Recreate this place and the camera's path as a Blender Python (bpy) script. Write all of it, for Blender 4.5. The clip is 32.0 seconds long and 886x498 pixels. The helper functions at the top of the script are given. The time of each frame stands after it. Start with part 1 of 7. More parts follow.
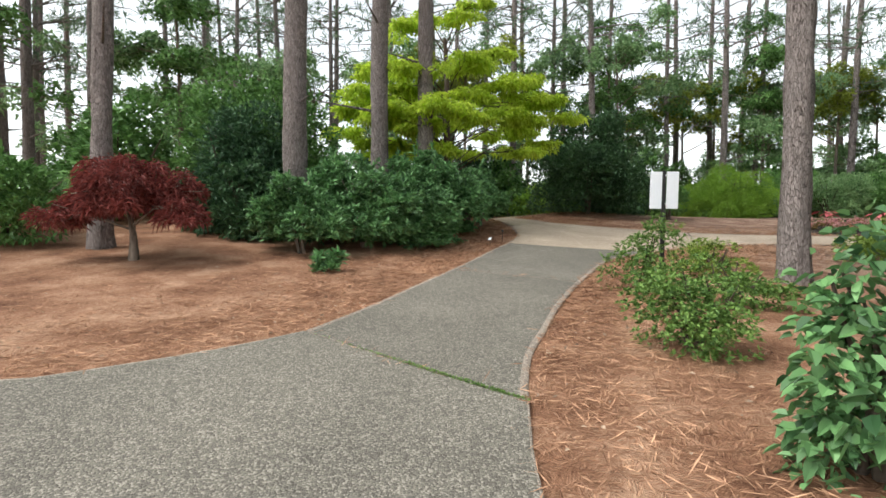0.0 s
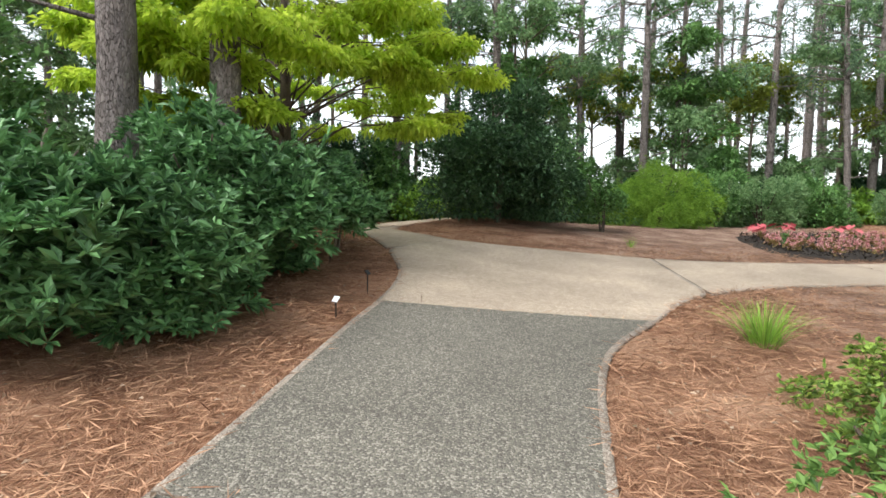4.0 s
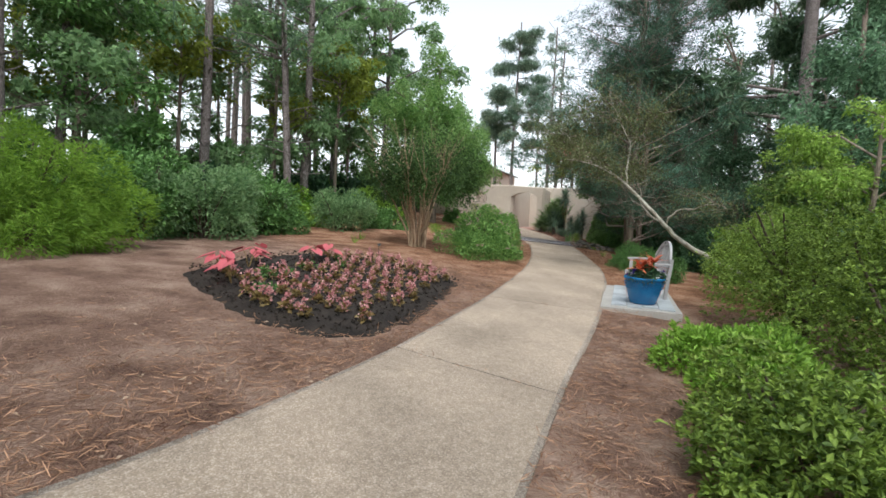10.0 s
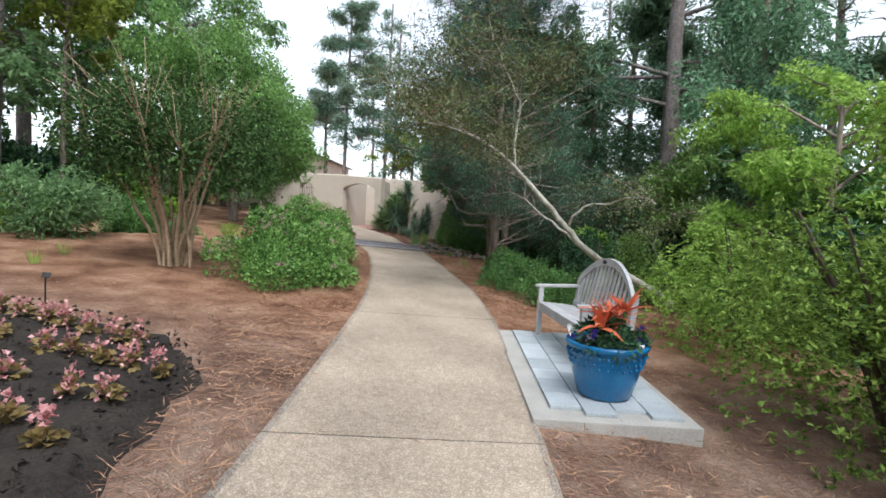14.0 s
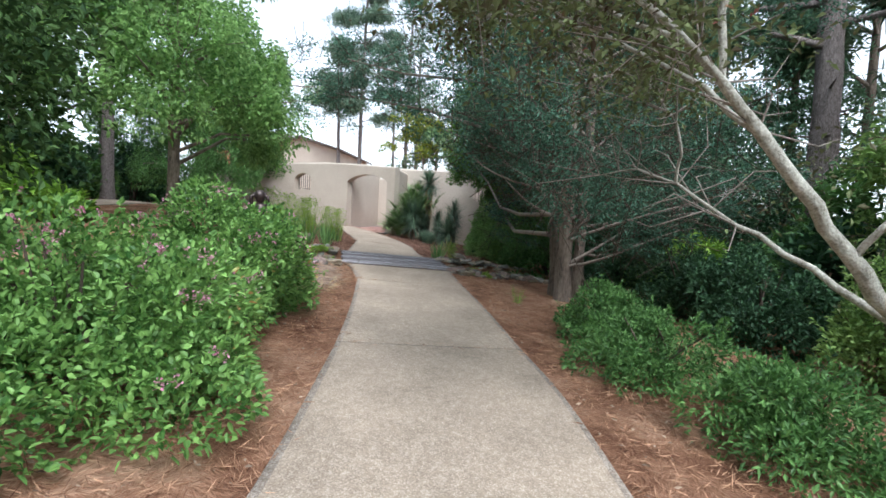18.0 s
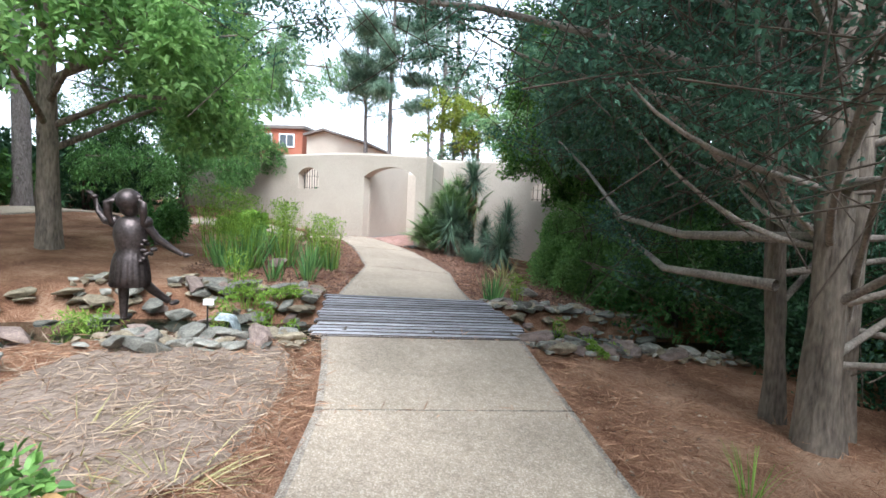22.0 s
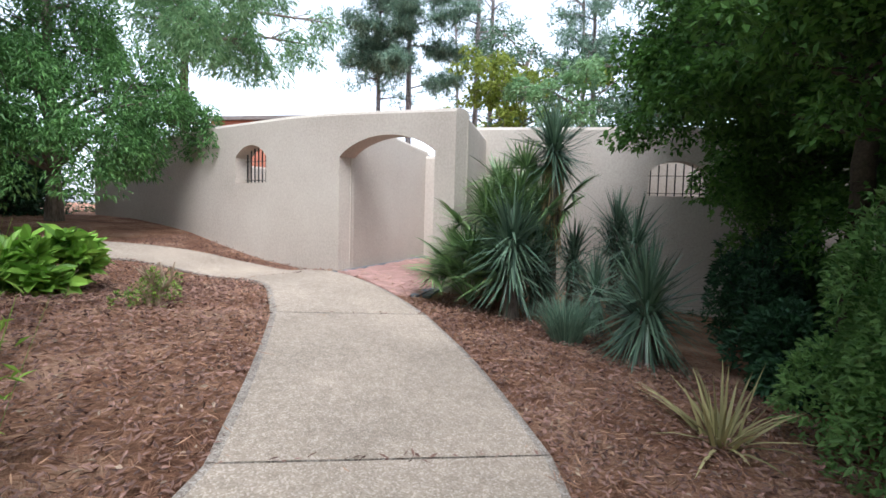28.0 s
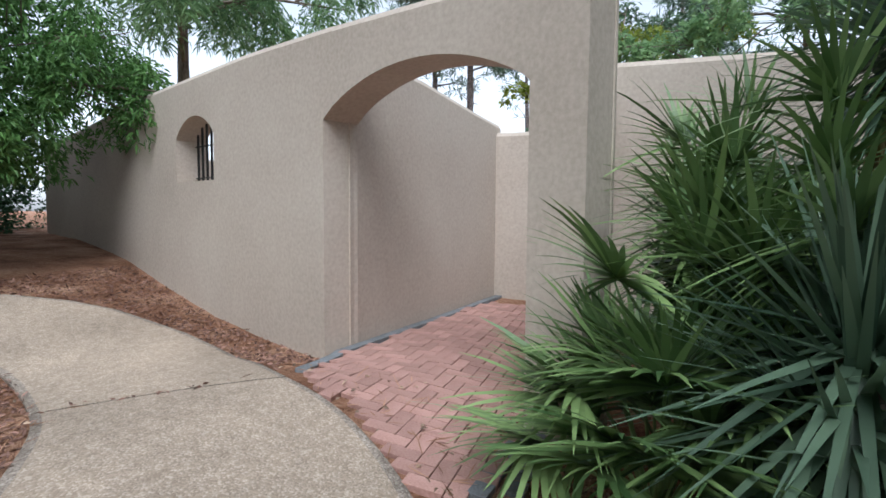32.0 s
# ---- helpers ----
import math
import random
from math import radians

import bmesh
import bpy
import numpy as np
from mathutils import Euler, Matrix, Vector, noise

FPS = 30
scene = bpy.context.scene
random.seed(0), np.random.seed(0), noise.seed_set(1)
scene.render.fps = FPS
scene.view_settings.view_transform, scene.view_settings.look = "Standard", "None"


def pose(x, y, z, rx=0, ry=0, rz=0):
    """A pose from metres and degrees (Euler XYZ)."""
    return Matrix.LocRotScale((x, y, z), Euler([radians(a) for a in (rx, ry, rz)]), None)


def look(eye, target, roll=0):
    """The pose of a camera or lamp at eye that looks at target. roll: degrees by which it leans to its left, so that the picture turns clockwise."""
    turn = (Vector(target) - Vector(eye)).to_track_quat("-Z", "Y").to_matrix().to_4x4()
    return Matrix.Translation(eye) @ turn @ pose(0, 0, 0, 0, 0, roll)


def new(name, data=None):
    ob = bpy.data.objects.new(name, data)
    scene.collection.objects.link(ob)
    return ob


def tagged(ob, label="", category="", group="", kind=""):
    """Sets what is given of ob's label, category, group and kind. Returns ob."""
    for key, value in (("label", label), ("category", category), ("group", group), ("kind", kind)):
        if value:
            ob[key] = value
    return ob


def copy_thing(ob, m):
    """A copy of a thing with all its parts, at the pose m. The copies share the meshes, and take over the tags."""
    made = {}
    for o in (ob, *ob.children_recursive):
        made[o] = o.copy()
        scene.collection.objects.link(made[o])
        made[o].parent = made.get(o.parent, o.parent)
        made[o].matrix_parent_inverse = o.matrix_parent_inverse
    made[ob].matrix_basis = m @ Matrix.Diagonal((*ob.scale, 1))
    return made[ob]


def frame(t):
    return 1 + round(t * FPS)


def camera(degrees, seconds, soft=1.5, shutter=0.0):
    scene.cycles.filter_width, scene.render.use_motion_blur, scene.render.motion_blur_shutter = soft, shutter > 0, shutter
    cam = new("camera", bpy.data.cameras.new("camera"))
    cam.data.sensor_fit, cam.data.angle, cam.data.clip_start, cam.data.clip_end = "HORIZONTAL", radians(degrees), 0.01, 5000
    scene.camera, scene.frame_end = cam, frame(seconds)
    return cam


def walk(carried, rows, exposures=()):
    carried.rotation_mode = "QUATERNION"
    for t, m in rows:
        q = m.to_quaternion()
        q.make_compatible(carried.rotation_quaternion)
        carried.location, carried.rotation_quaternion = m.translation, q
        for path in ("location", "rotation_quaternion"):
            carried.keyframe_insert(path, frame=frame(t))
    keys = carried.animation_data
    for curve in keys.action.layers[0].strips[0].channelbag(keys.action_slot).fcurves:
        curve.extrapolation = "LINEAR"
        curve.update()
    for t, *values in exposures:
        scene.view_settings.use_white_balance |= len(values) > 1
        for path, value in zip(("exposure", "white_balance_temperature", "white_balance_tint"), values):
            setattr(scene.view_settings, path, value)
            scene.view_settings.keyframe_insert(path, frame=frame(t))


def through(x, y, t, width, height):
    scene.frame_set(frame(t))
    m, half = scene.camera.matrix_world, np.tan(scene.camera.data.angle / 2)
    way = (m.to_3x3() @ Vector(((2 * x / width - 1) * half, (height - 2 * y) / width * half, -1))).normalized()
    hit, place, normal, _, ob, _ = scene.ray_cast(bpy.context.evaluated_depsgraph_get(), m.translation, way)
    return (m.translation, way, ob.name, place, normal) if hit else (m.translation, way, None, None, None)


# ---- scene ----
cam = camera(80.5, 32.0, soft=1.6)
PATH = [
    (0, (-0.002, -0.108, 1.290), (0.001, 3.887, 1.087), 0.00),
    (0.5, (-0.023, 0.603, 1.339), (0.227, 4.590, 1.127), -0.01),
    (1, (-0.008, 1.329, 1.385), (0.438, 5.298, 1.170), -0.04),
    (1.5, (0.057, 2.065, 1.431), (0.655, 6.014, 1.218), -0.07),
    (2, (0.173, 2.798, 1.477), (0.874, 6.730, 1.264), -0.08),
    (2.5, (0.299, 3.515, 1.524), (1.072, 7.434, 1.314), 0.00),
    (4.5, (1.035, 6.259, 1.806), (1.940, 10.146, 1.543), 1.33),
    (5, (1.122, 6.969, 1.872), (2.158, 10.823, 1.604), 1.45),
    (5.5, (1.299, 7.654, 1.936), (2.444, 11.476, 1.653), 1.54),
    (6, (1.542, 8.296, 2.003), (2.840, 12.069, 1.711), 1.55),
    (6.5, (1.821, 8.900, 2.077), (3.348, 12.586, 1.788), 1.44),
    (7, (2.234, 9.396, 2.135), (4.125, 12.908, 1.842), 1.44),
    (7.5, (2.671, 9.865, 2.170), (5.041, 13.073, 1.872), 1.64),
    (8, (3.136, 10.236, 2.217), (6.037, 12.975, 1.919), 1.92),
    (8.5, (3.597, 10.416, 2.288), (6.895, 12.662, 2.004), 2.30),
    (9, (4.143, 10.771, 2.336), (7.650, 12.674, 2.050), 2.52),
    (9.5, (4.781, 11.065, 2.370), (8.446, 12.640, 2.077), 2.81),
    (10, (5.423, 11.376, 2.389), (9.194, 12.680, 2.107), 2.92),
    (10.5, (6.051, 11.642, 2.414), (9.903, 12.686, 2.140), 3.01),
    (11, (6.680, 11.864, 2.439), (10.586, 12.682, 2.171), 3.10),
    (11.5, (7.333, 12.055, 2.454), (11.276, 12.676, 2.190), 3.13),
    (12, (8.034, 12.198, 2.452), (12.001, 12.633, 2.190), 3.11),
    (12.5, (8.764, 12.293, 2.444), (12.746, 12.570, 2.187), 3.15),
    (13, (9.512, 12.359, 2.436), (13.501, 12.525, 2.186), 3.19),
    (13.5, (10.288, 12.410, 2.430), (14.280, 12.501, 2.183), 3.19),
    (15.5, (13.325, 12.388, 2.412), (17.315, 12.487, 2.144), 3.09),
    (16, (14.060, 12.426, 2.419), (18.049, 12.543, 2.149), 3.14),
    (16.5, (14.813, 12.475, 2.432), (18.802, 12.612, 2.162), 3.24),
    (17, (15.590, 12.562, 2.449), (19.578, 12.720, 2.179), 3.30),
    (17.5, (16.367, 12.681, 2.467), (20.352, 12.891, 2.193), 3.25),
    (18, (17.138, 12.790, 2.485), (21.119, 13.073, 2.208), 3.13),
    (18.5, (17.874, 12.878, 2.509), (21.849, 13.223, 2.229), 2.96),
    (19, (18.571, 12.962, 2.537), (22.541, 13.358, 2.255), 2.80),
    (19.5, (19.238, 13.055, 2.565), (23.204, 13.497, 2.282), 2.67),
    (20, (19.898, 13.156, 2.589), (23.859, 13.636, 2.301), 2.57),
    (20.5, (20.593, 13.242, 2.608), (24.550, 13.751, 2.314), 2.47),
    (21, (21.305, 13.319, 2.628), (25.258, 13.851, 2.327), 2.38),
    (21.5, (22.016, 13.421, 2.650), (25.967, 13.971, 2.345), 2.41),
    (22, (22.730, 13.565, 2.674), (26.678, 14.132, 2.370), 2.56),
    (22.5, (23.437, 13.719, 2.694), (27.382, 14.306, 2.394), 2.65),
    (23, (24.126, 13.859, 2.705), (28.069, 14.462, 2.404), 2.66),
    (23.5, (24.787, 14.013, 2.705), (28.732, 14.603, 2.403), 2.68),
    (24, (25.450, 14.178, 2.702), (29.401, 14.726, 2.403), 2.68),
    (24.5, (26.128, 14.347, 2.702), (30.085, 14.851, 2.409), 2.70),
    (25, (26.792, 14.526, 2.696), (30.754, 14.999, 2.414), 2.78),
    (25.5, (27.439, 14.696, 2.685), (31.403, 15.154, 2.408), 2.84),
    (27.5, (29.839, 14.841, 2.685), (33.758, 15.591, 2.399), 1.51),
    (28, (30.441, 14.964, 2.694), (34.351, 15.759, 2.409), 1.47),
    (28.5, (31.026, 15.090, 2.712), (34.919, 15.961, 2.431), 1.40),
    (29, (31.618, 15.206, 2.736), (35.490, 16.168, 2.461), 1.21),
    (29.5, (32.221, 15.327, 2.756), (36.074, 16.363, 2.481), 1.02),
    (30, (32.814, 15.474, 2.768), (36.654, 16.558, 2.492), 0.95),
    (30.5, (33.384, 15.626, 2.779), (37.213, 16.751, 2.506), 0.88),
    (31, (33.931, 15.782, 2.792), (37.743, 16.967, 2.525), 0.71),
    (31.5, (34.470, 15.963, 2.805), (38.263, 17.206, 2.541), 0.52),
    (32, (35.013, 16.164, 2.812), (38.796, 17.436, 2.545), 0.43),
]
# the picture brightens under the trees and darkens before the pale wall
EXPOSURES = ((0, 1.15), (2, 1.2), (5, 1.55), (6, 1.6), (7, 1.35), (8, 1.0), (9.5, 1.0), (12, 1.1), (16, 1.25), (18, 1.35), (20, 1.78), (22, 1.85), (23, 1.82), (24, 1.85), (25.5, 1.9), (28, 1.45), (29.5, 1.15), (31, 0.92), (32, 0.88))
walk(cam, [(t, look(eye, target, roll)) for t, eye, target, roll in PATH], exposures=[(t, ev, float(np.interp(t, (0, 10, 20, 25, 32), (6500, 6200, 5600, 5550, 5650))), float(np.interp(t, (0, 10, 18, 20, 24, 28, 32), (6, 7, 7, 6, 4, 9, 8)))) for t, ev in EXPOSURES])

# ---- light: bright overcast sky ----
SUN_EL, SUN_AZ = 55.0, 250.0
world = bpy.data.worlds.new("overcast_sky")
scene.world = world
world.use_nodes = True
wn, wl = world.node_tree.nodes, world.node_tree.links
sky = wn.new("ShaderNodeTexSky")
sky.sky_type, sky.sun_disc = "NISHITA", False
sky.sun_elevation, sky.sun_rotation = radians(SUN_EL), radians(SUN_AZ)
sky.dust_density, sky.air_density, sky.ozone_density = 1.5, 1.0, 1.0
pale = wn.new("ShaderNodeHueSaturation")
pale.inputs["Saturation"].default_value = 0.22
wl.new(sky.outputs["Color"], pale.inputs["Color"])
wl.new(pale.outputs["Color"], wn["Background"].inputs["Color"])
wn["Background"].inputs["Strength"].default_value = 0.15
sun_data = bpy.data.lights.new("sun", "SUN")
sun_data.energy, sun_data.angle, sun_data.color = 1.5, radians(40), (1.0, 0.96, 0.9)
sun = new("sun", sun_data)
az, el = radians(SUN_AZ), radians(SUN_EL)
sun.matrix_world = look((0, 0, 40), (-math.sin(az) * math.cos(el), -math.cos(az) * math.cos(el), 40 - math.sin(el)))

# ---- materials ----


def material(name, low, high, scale=8.0, rough=0.85, bump=0.3, fine=60.0, metal=0.0, vary=0.25, mid=None, spec=0.35, grain=None):
    """Principled material: two colours mixed by coarse and fine noise, a random shade for each object, fine relief."""
    m = bpy.data.materials.new(name)
    m.use_nodes = True
    n, l = m.node_tree.nodes, m.node_tree.links
    p = n["Principled BSDF"]
    co = n.new("ShaderNodeTexCoord")
    a, b = n.new("ShaderNodeTexNoise"), n.new("ShaderNodeTexNoise")
    a.inputs["Scale"].default_value, a.inputs["Detail"].default_value = scale, 5.0
    b.inputs["Scale"].default_value, b.inputs["Detail"].default_value = fine, 4.0
    mp = n.new("ShaderNodeMapping")
    if grain:
        mp.vector_type = "TEXTURE"
        mp.inputs["Rotation"].default_value, mp.inputs["Scale"].default_value = (0, 0, radians(grain[0])), grain[1]
    l.new(co.outputs["Object"], mp.inputs["Vector"])
    for t in (a, b):
        l.new(mp.outputs["Vector"], t.inputs["Vector"])
    add = n.new("ShaderNodeMath")
    add.operation = "ADD"
    l.new(a.outputs["Fac"], add.inputs[0])
    l.new(b.outputs["Fac"], add.inputs[1])
    ramp = n.new("ShaderNodeValToRGB")
    ramp.color_ramp.elements[0].position, ramp.color_ramp.elements[1].position = 0.33, 0.67
    ramp.color_ramp.elements[0].color, ramp.color_ramp.elements[1].color = (*low, 1), (*high, 1)
    if mid:
        e = ramp.color_ramp.elements.new(0.5)
        e.color = (*mid, 1)
    half = n.new("ShaderNodeMath")
    half.operation = "MULTIPLY"
    half.inputs[1].default_value = 0.5
    l.new(add.outputs[0], half.inputs[0])
    l.new(half.outputs[0], ramp.inputs["Fac"])
    info = n.new("ShaderNodeObjectInfo")
    hsv = n.new("ShaderNodeHueSaturation")
    rng = n.new("ShaderNodeMapRange")
    rng.inputs["To Min"].default_value, rng.inputs["To Max"].default_value = 1 - vary / 2, 1 + vary / 2
    l.new(info.outputs["Random"], rng.inputs["Value"])
    l.new(rng.outputs["Result"], hsv.inputs["Value"])
    l.new(ramp.outputs["Color"], hsv.inputs["Color"])
    l.new(hsv.outputs["Color"], p.inputs["Base Color"])
    p.inputs["Roughness"].default_value, p.inputs["Metallic"].default_value = rough, metal
    p.inputs["Specular IOR Level"].default_value = spec
    bm_ = n.new("ShaderNodeBump")
    bm_.inputs["Strength"].default_value, bm_.inputs["Distance"].default_value = bump, 0.02
    l.new(add.outputs[0], bm_.inputs["Height"])
    l.new(bm_.outputs["Normal"], p.inputs["Normal"])
    return m


def leaf_material(name, dark, light, rough=0.5, through=0.3, tint=None, spec=0.28):
    """Leaf: a random shade for each leaf between two colours, drift over the crown, some light passing through."""
    # dark end lowered to paint deeper shadow into the foliage
    dark, through = tuple(0.62 * c for c in dark), through * 0.8
    m = bpy.data.materials.new(name)
    m.use_nodes = True
    n, l = m.node_tree.nodes, m.node_tree.links
    p = n["Principled BSDF"]
    geo, co, big = n.new("ShaderNodeNewGeometry"), n.new("ShaderNodeTexCoord"), n.new("ShaderNodeTexNoise")
    big.inputs["Scale"].default_value, big.inputs["Detail"].default_value = 1.3, 2.0
    l.new(co.outputs["Object"], big.inputs["Vector"])
    mix = n.new("ShaderNodeMath")
    mix.operation = "MULTIPLY_ADD"
    l.new(big.outputs["Fac"], mix.inputs[0])
    mix.inputs[1].default_value = 0.8
    sub = n.new("ShaderNodeMath")
    sub.operation = "MULTIPLY_ADD"
    l.new(geo.outputs["Random Per Island"], sub.inputs[0])
    sub.inputs[1].default_value, sub.inputs[2].default_value = 0.75, -0.28
    l.new(sub.outputs[0], mix.inputs[2])
    ramp = n.new("ShaderNodeValToRGB")
    ramp.color_ramp.elements[0].color, ramp.color_ramp.elements[1].color = (*dark, 1), (*light, 1)
    if tint:
        e = ramp.color_ramp.elements.new(0.93)
        e.color = (*light, 1)
        ramp.color_ramp.elements[-1].color = (*tint, 1)
        ramp.color_ramp.elements[-1].position = 0.97
    l.new(mix.outputs[0], ramp.inputs["Fac"])
    l.new(ramp.outputs["Color"], p.inputs["Base Color"])
    p.inputs["Roughness"].default_value = rough
    p.inputs["Specular IOR Level"].default_value = spec
    tr, sh = n.new("ShaderNodeBsdfTranslucent"), n.new("ShaderNodeMixShader")
    l.new(ramp.outputs["Color"], tr.inputs["Color"])
    sh.inputs["Fac"].default_value = through
    l.new(p.outputs["BSDF"], sh.inputs[1])
    l.new(tr.outputs["BSDF"], sh.inputs[2])
    l.new(sh.outputs["Shader"], n["Material Output"].inputs["Surface"])
    return m


def stone_material(name, tones, stain, cell=85.0, bump=0.5):
    """Exposed aggregate: small stones of several tones in a paste, with soft stains and a pale worn surface."""
    m = bpy.data.materials.new(name)
    m.use_nodes = True
    n, l = m.node_tree.nodes, m.node_tree.links
    p = n["Principled BSDF"]
    co, vor, big, mid = n.new("ShaderNodeTexCoord"), n.new("ShaderNodeTexVoronoi"), n.new("ShaderNodeTexNoise"), n.new("ShaderNodeTexNoise")
    vor.inputs["Scale"].default_value = cell
    big.inputs["Scale"].default_value, big.inputs["Detail"].default_value = 0.9, 6.0
    mid.inputs["Scale"].default_value, mid.inputs["Detail"].default_value = 14.0, 5.0
    for t in (vor, big, mid):
        l.new(co.outputs["Object"], t.inputs["Vector"])
    sep = n.new("ShaderNodeSeparateColor")
    l.new(vor.outputs["Color"], sep.inputs["Color"])
    ramp = n.new("ShaderNodeValToRGB")
    ramp.color_ramp.interpolation = "CONSTANT"
    els = ramp.color_ramp.elements
    els[0].color, els[1].color = (*tones[0], 1), (*tones[-1], 1)
    els[1].position = 0.82
    for k, c in enumerate(tones[1:-1]):
        e = els.new(0.28 + 0.54 * k / max(1, len(tones) - 2))
        e.color = (*c, 1)
    l.new(sep.outputs[0], ramp.inputs["Fac"])
    add = n.new("ShaderNodeMath")
    add.operation = "MULTIPLY_ADD"
    l.new(mid.outputs["Fac"], add.inputs[0])
    add.inputs[1].default_value = 0.6
    l.new(big.outputs["Fac"], add.inputs[2])
    sr = n.new("ShaderNodeMapRange")
    sr.inputs["From Min"].default_value, sr.inputs["From Max"].default_value = 0.55, 1.05
    sr.inputs["To Min"].default_value, sr.inputs["To Max"].default_value = stain[0], stain[1]
    l.new(add.outputs[0], sr.inputs["Value"])
    info, var = n.new("ShaderNodeObjectInfo"), n.new("ShaderNodeMapRange")
    var.inputs["To Min"].default_value, var.inputs["To Max"].default_value = 0.94, 1.06
    l.new(info.outputs["Random"], var.inputs["Value"])
    mul = n.new("ShaderNodeMath")
    mul.operation = "MULTIPLY"
    l.new(sr.outputs["Result"], mul.inputs[0])
    l.new(var.outputs["Result"], mul.inputs[1])
    hsv = n.new("ShaderNodeHueSaturation")
    l.new(ramp.outputs["Color"], hsv.inputs["Color"])
    l.new(mul.outputs[0], hsv.inputs["Value"])
    l.new(hsv.outputs["Color"], p.inputs["Base Color"])
    p.inputs["Roughness"].default_value = 0.88
    p.inputs["Specular IOR Level"].default_value = 0.3
    bp_ = n.new("ShaderNodeBump")
    bp_.inputs["Strength"].default_value, bp_.inputs["Distance"].default_value = bump, 0.008
    inv = n.new("ShaderNodeMath")
    inv.operation = "SUBTRACT"
    inv.inputs[0].default_value = 1.0
    l.new(vor.outputs["Distance"], inv.inputs[1])
    l.new(inv.outputs[0], bp_.inputs["Height"])
    l.new(bp_.outputs["Normal"], p.inputs["Normal"])
    return m


def straw_material(name, tones):
    """Pine straw: short fibres lying in every direction, with patches of darker litter."""
    m = bpy.data.materials.new(name)
    m.use_nodes = True
    n, l = m.node_tree.nodes, m.node_tree.links
    p = n["Principled BSDF"]
    co = n.new("ShaderNodeTexCoord")
    heights = []
    for cell, seed in ((9.0, 0.0), (13.0, 3.7)):
        mp, vor, rot, fib, sep, ang = (n.new(k) for k in ("ShaderNodeMapping", "ShaderNodeTexVoronoi", "ShaderNodeVectorRotate", "ShaderNodeTexNoise", "ShaderNodeSeparateColor", "ShaderNodeMath"))
        mp.inputs["Location"].default_value = (seed, seed * 1.7, 0)
        l.new(co.outputs["Object"], mp.inputs["Vector"])
        vor.inputs["Scale"].default_value = cell
        l.new(mp.outputs["Vector"], vor.inputs["Vector"])
        l.new(vor.outputs["Color"], sep.inputs["Color"])
        ang.operation = "MULTIPLY"
        ang.inputs[1].default_value = 6.28
        l.new(sep.outputs[0], ang.inputs[0])
        rot.rotation_type = "Z_AXIS"
        l.new(mp.outputs["Vector"], rot.inputs["Vector"])
        l.new(ang.outputs[0], rot.inputs["Angle"])
        st = n.new("ShaderNodeMapping")
        st.inputs["Scale"].default_value = (9.0, 130.0, 20.0)
        l.new(rot.outputs["Vector"], st.inputs["Vector"])
        fib.inputs["Scale"].default_value, fib.inputs["Detail"].default_value = 1.0, 2.0
        l.new(st.outputs["Vector"], fib.inputs["Vector"])
        heights.append(fib.outputs["Fac"])
    add = n.new("ShaderNodeMath")
    add.operation = "ADD"
    l.new(heights[0], add.inputs[0])
    l.new(heights[1], add.inputs[1])
    big = n.new("ShaderNodeTexNoise")
    big.inputs["Scale"].default_value, big.inputs["Detail"].default_value = 1.6, 7.0
    l.new(co.outputs["Object"], big.inputs["Vector"])
    tot = n.new("ShaderNodeMath")
    tot.operation = "MULTIPLY_ADD"
    l.new(add.outputs[0], tot.inputs[0])
    tot.inputs[1].default_value = 0.62
    l.new(big.outputs["Fac"], tot.inputs[2])
    rng_ = n.new("ShaderNodeMapRange")
    rng_.inputs["From Min"].default_value, rng_.inputs["From Max"].default_value = 0.78, 1.42
    l.new(tot.outputs[0], rng_.inputs["Value"])
    ramp = n.new("ShaderNodeValToRGB")
    els = ramp.color_ramp.elements
    els[0].color, els[1].color = (*tones[0], 1), (*tones[2], 1)
    e = els.new(0.5)
    e.color = (*tones[1], 1)
    l.new(rng_.outputs["Result"], ramp.inputs["Fac"])
    # older, faded straw lies on the island round the flower bed
    xyz, fade, cut_, grey_, soft_ = (n.new("ShaderNode" + k) for k in ("SeparateXYZ", "MapRange", "MapRange", "HueSaturation", "Mix"))
    l.new(co.outputs["Object"], xyz.inputs["Vector"])
    fade.interpolation_type = cut_.interpolation_type = "SMOOTHSTEP"
    fade.inputs["From Min"].default_value, fade.inputs["From Max"].default_value = 4.0, 8.0
    cut_.inputs["From Min"].default_value, cut_.inputs["From Max"].default_value = 15.0, 19.0
    cut_.inputs["To Min"].default_value, cut_.inputs["To Max"].default_value = 1.0, 0.0
    l.new(xyz.outputs["X"], fade.inputs["Value"])
    l.new(xyz.outputs["X"], cut_.inputs["Value"])
    both = n.new("ShaderNodeMath")
    both.operation = "MULTIPLY"
    l.new(fade.outputs["Result"], both.inputs[0])
    l.new(cut_.outputs["Result"], both.inputs[1])
    grey_.inputs["Saturation"].default_value, grey_.inputs["Value"].default_value = 0.78, 0.88
    l.new(ramp.outputs["Color"], grey_.inputs["Color"])
    soft_.data_type = "RGBA"
    l.new(both.outputs[0], soft_.inputs[0])
    l.new(ramp.outputs["Color"], soft_.inputs[6])
    l.new(grey_.outputs["Color"], soft_.inputs[7])
    l.new(soft_.outputs[2], p.inputs["Base Color"])
    p.inputs["Roughness"].default_value, p.inputs["Specular IOR Level"].default_value = 0.95, 0.15
    bp_ = n.new("ShaderNodeBump")
    bp_.inputs["Strength"].default_value, bp_.inputs["Distance"].default_value = 1.0, 0.03
    l.new(add.outputs[0], bp_.inputs["Height"])
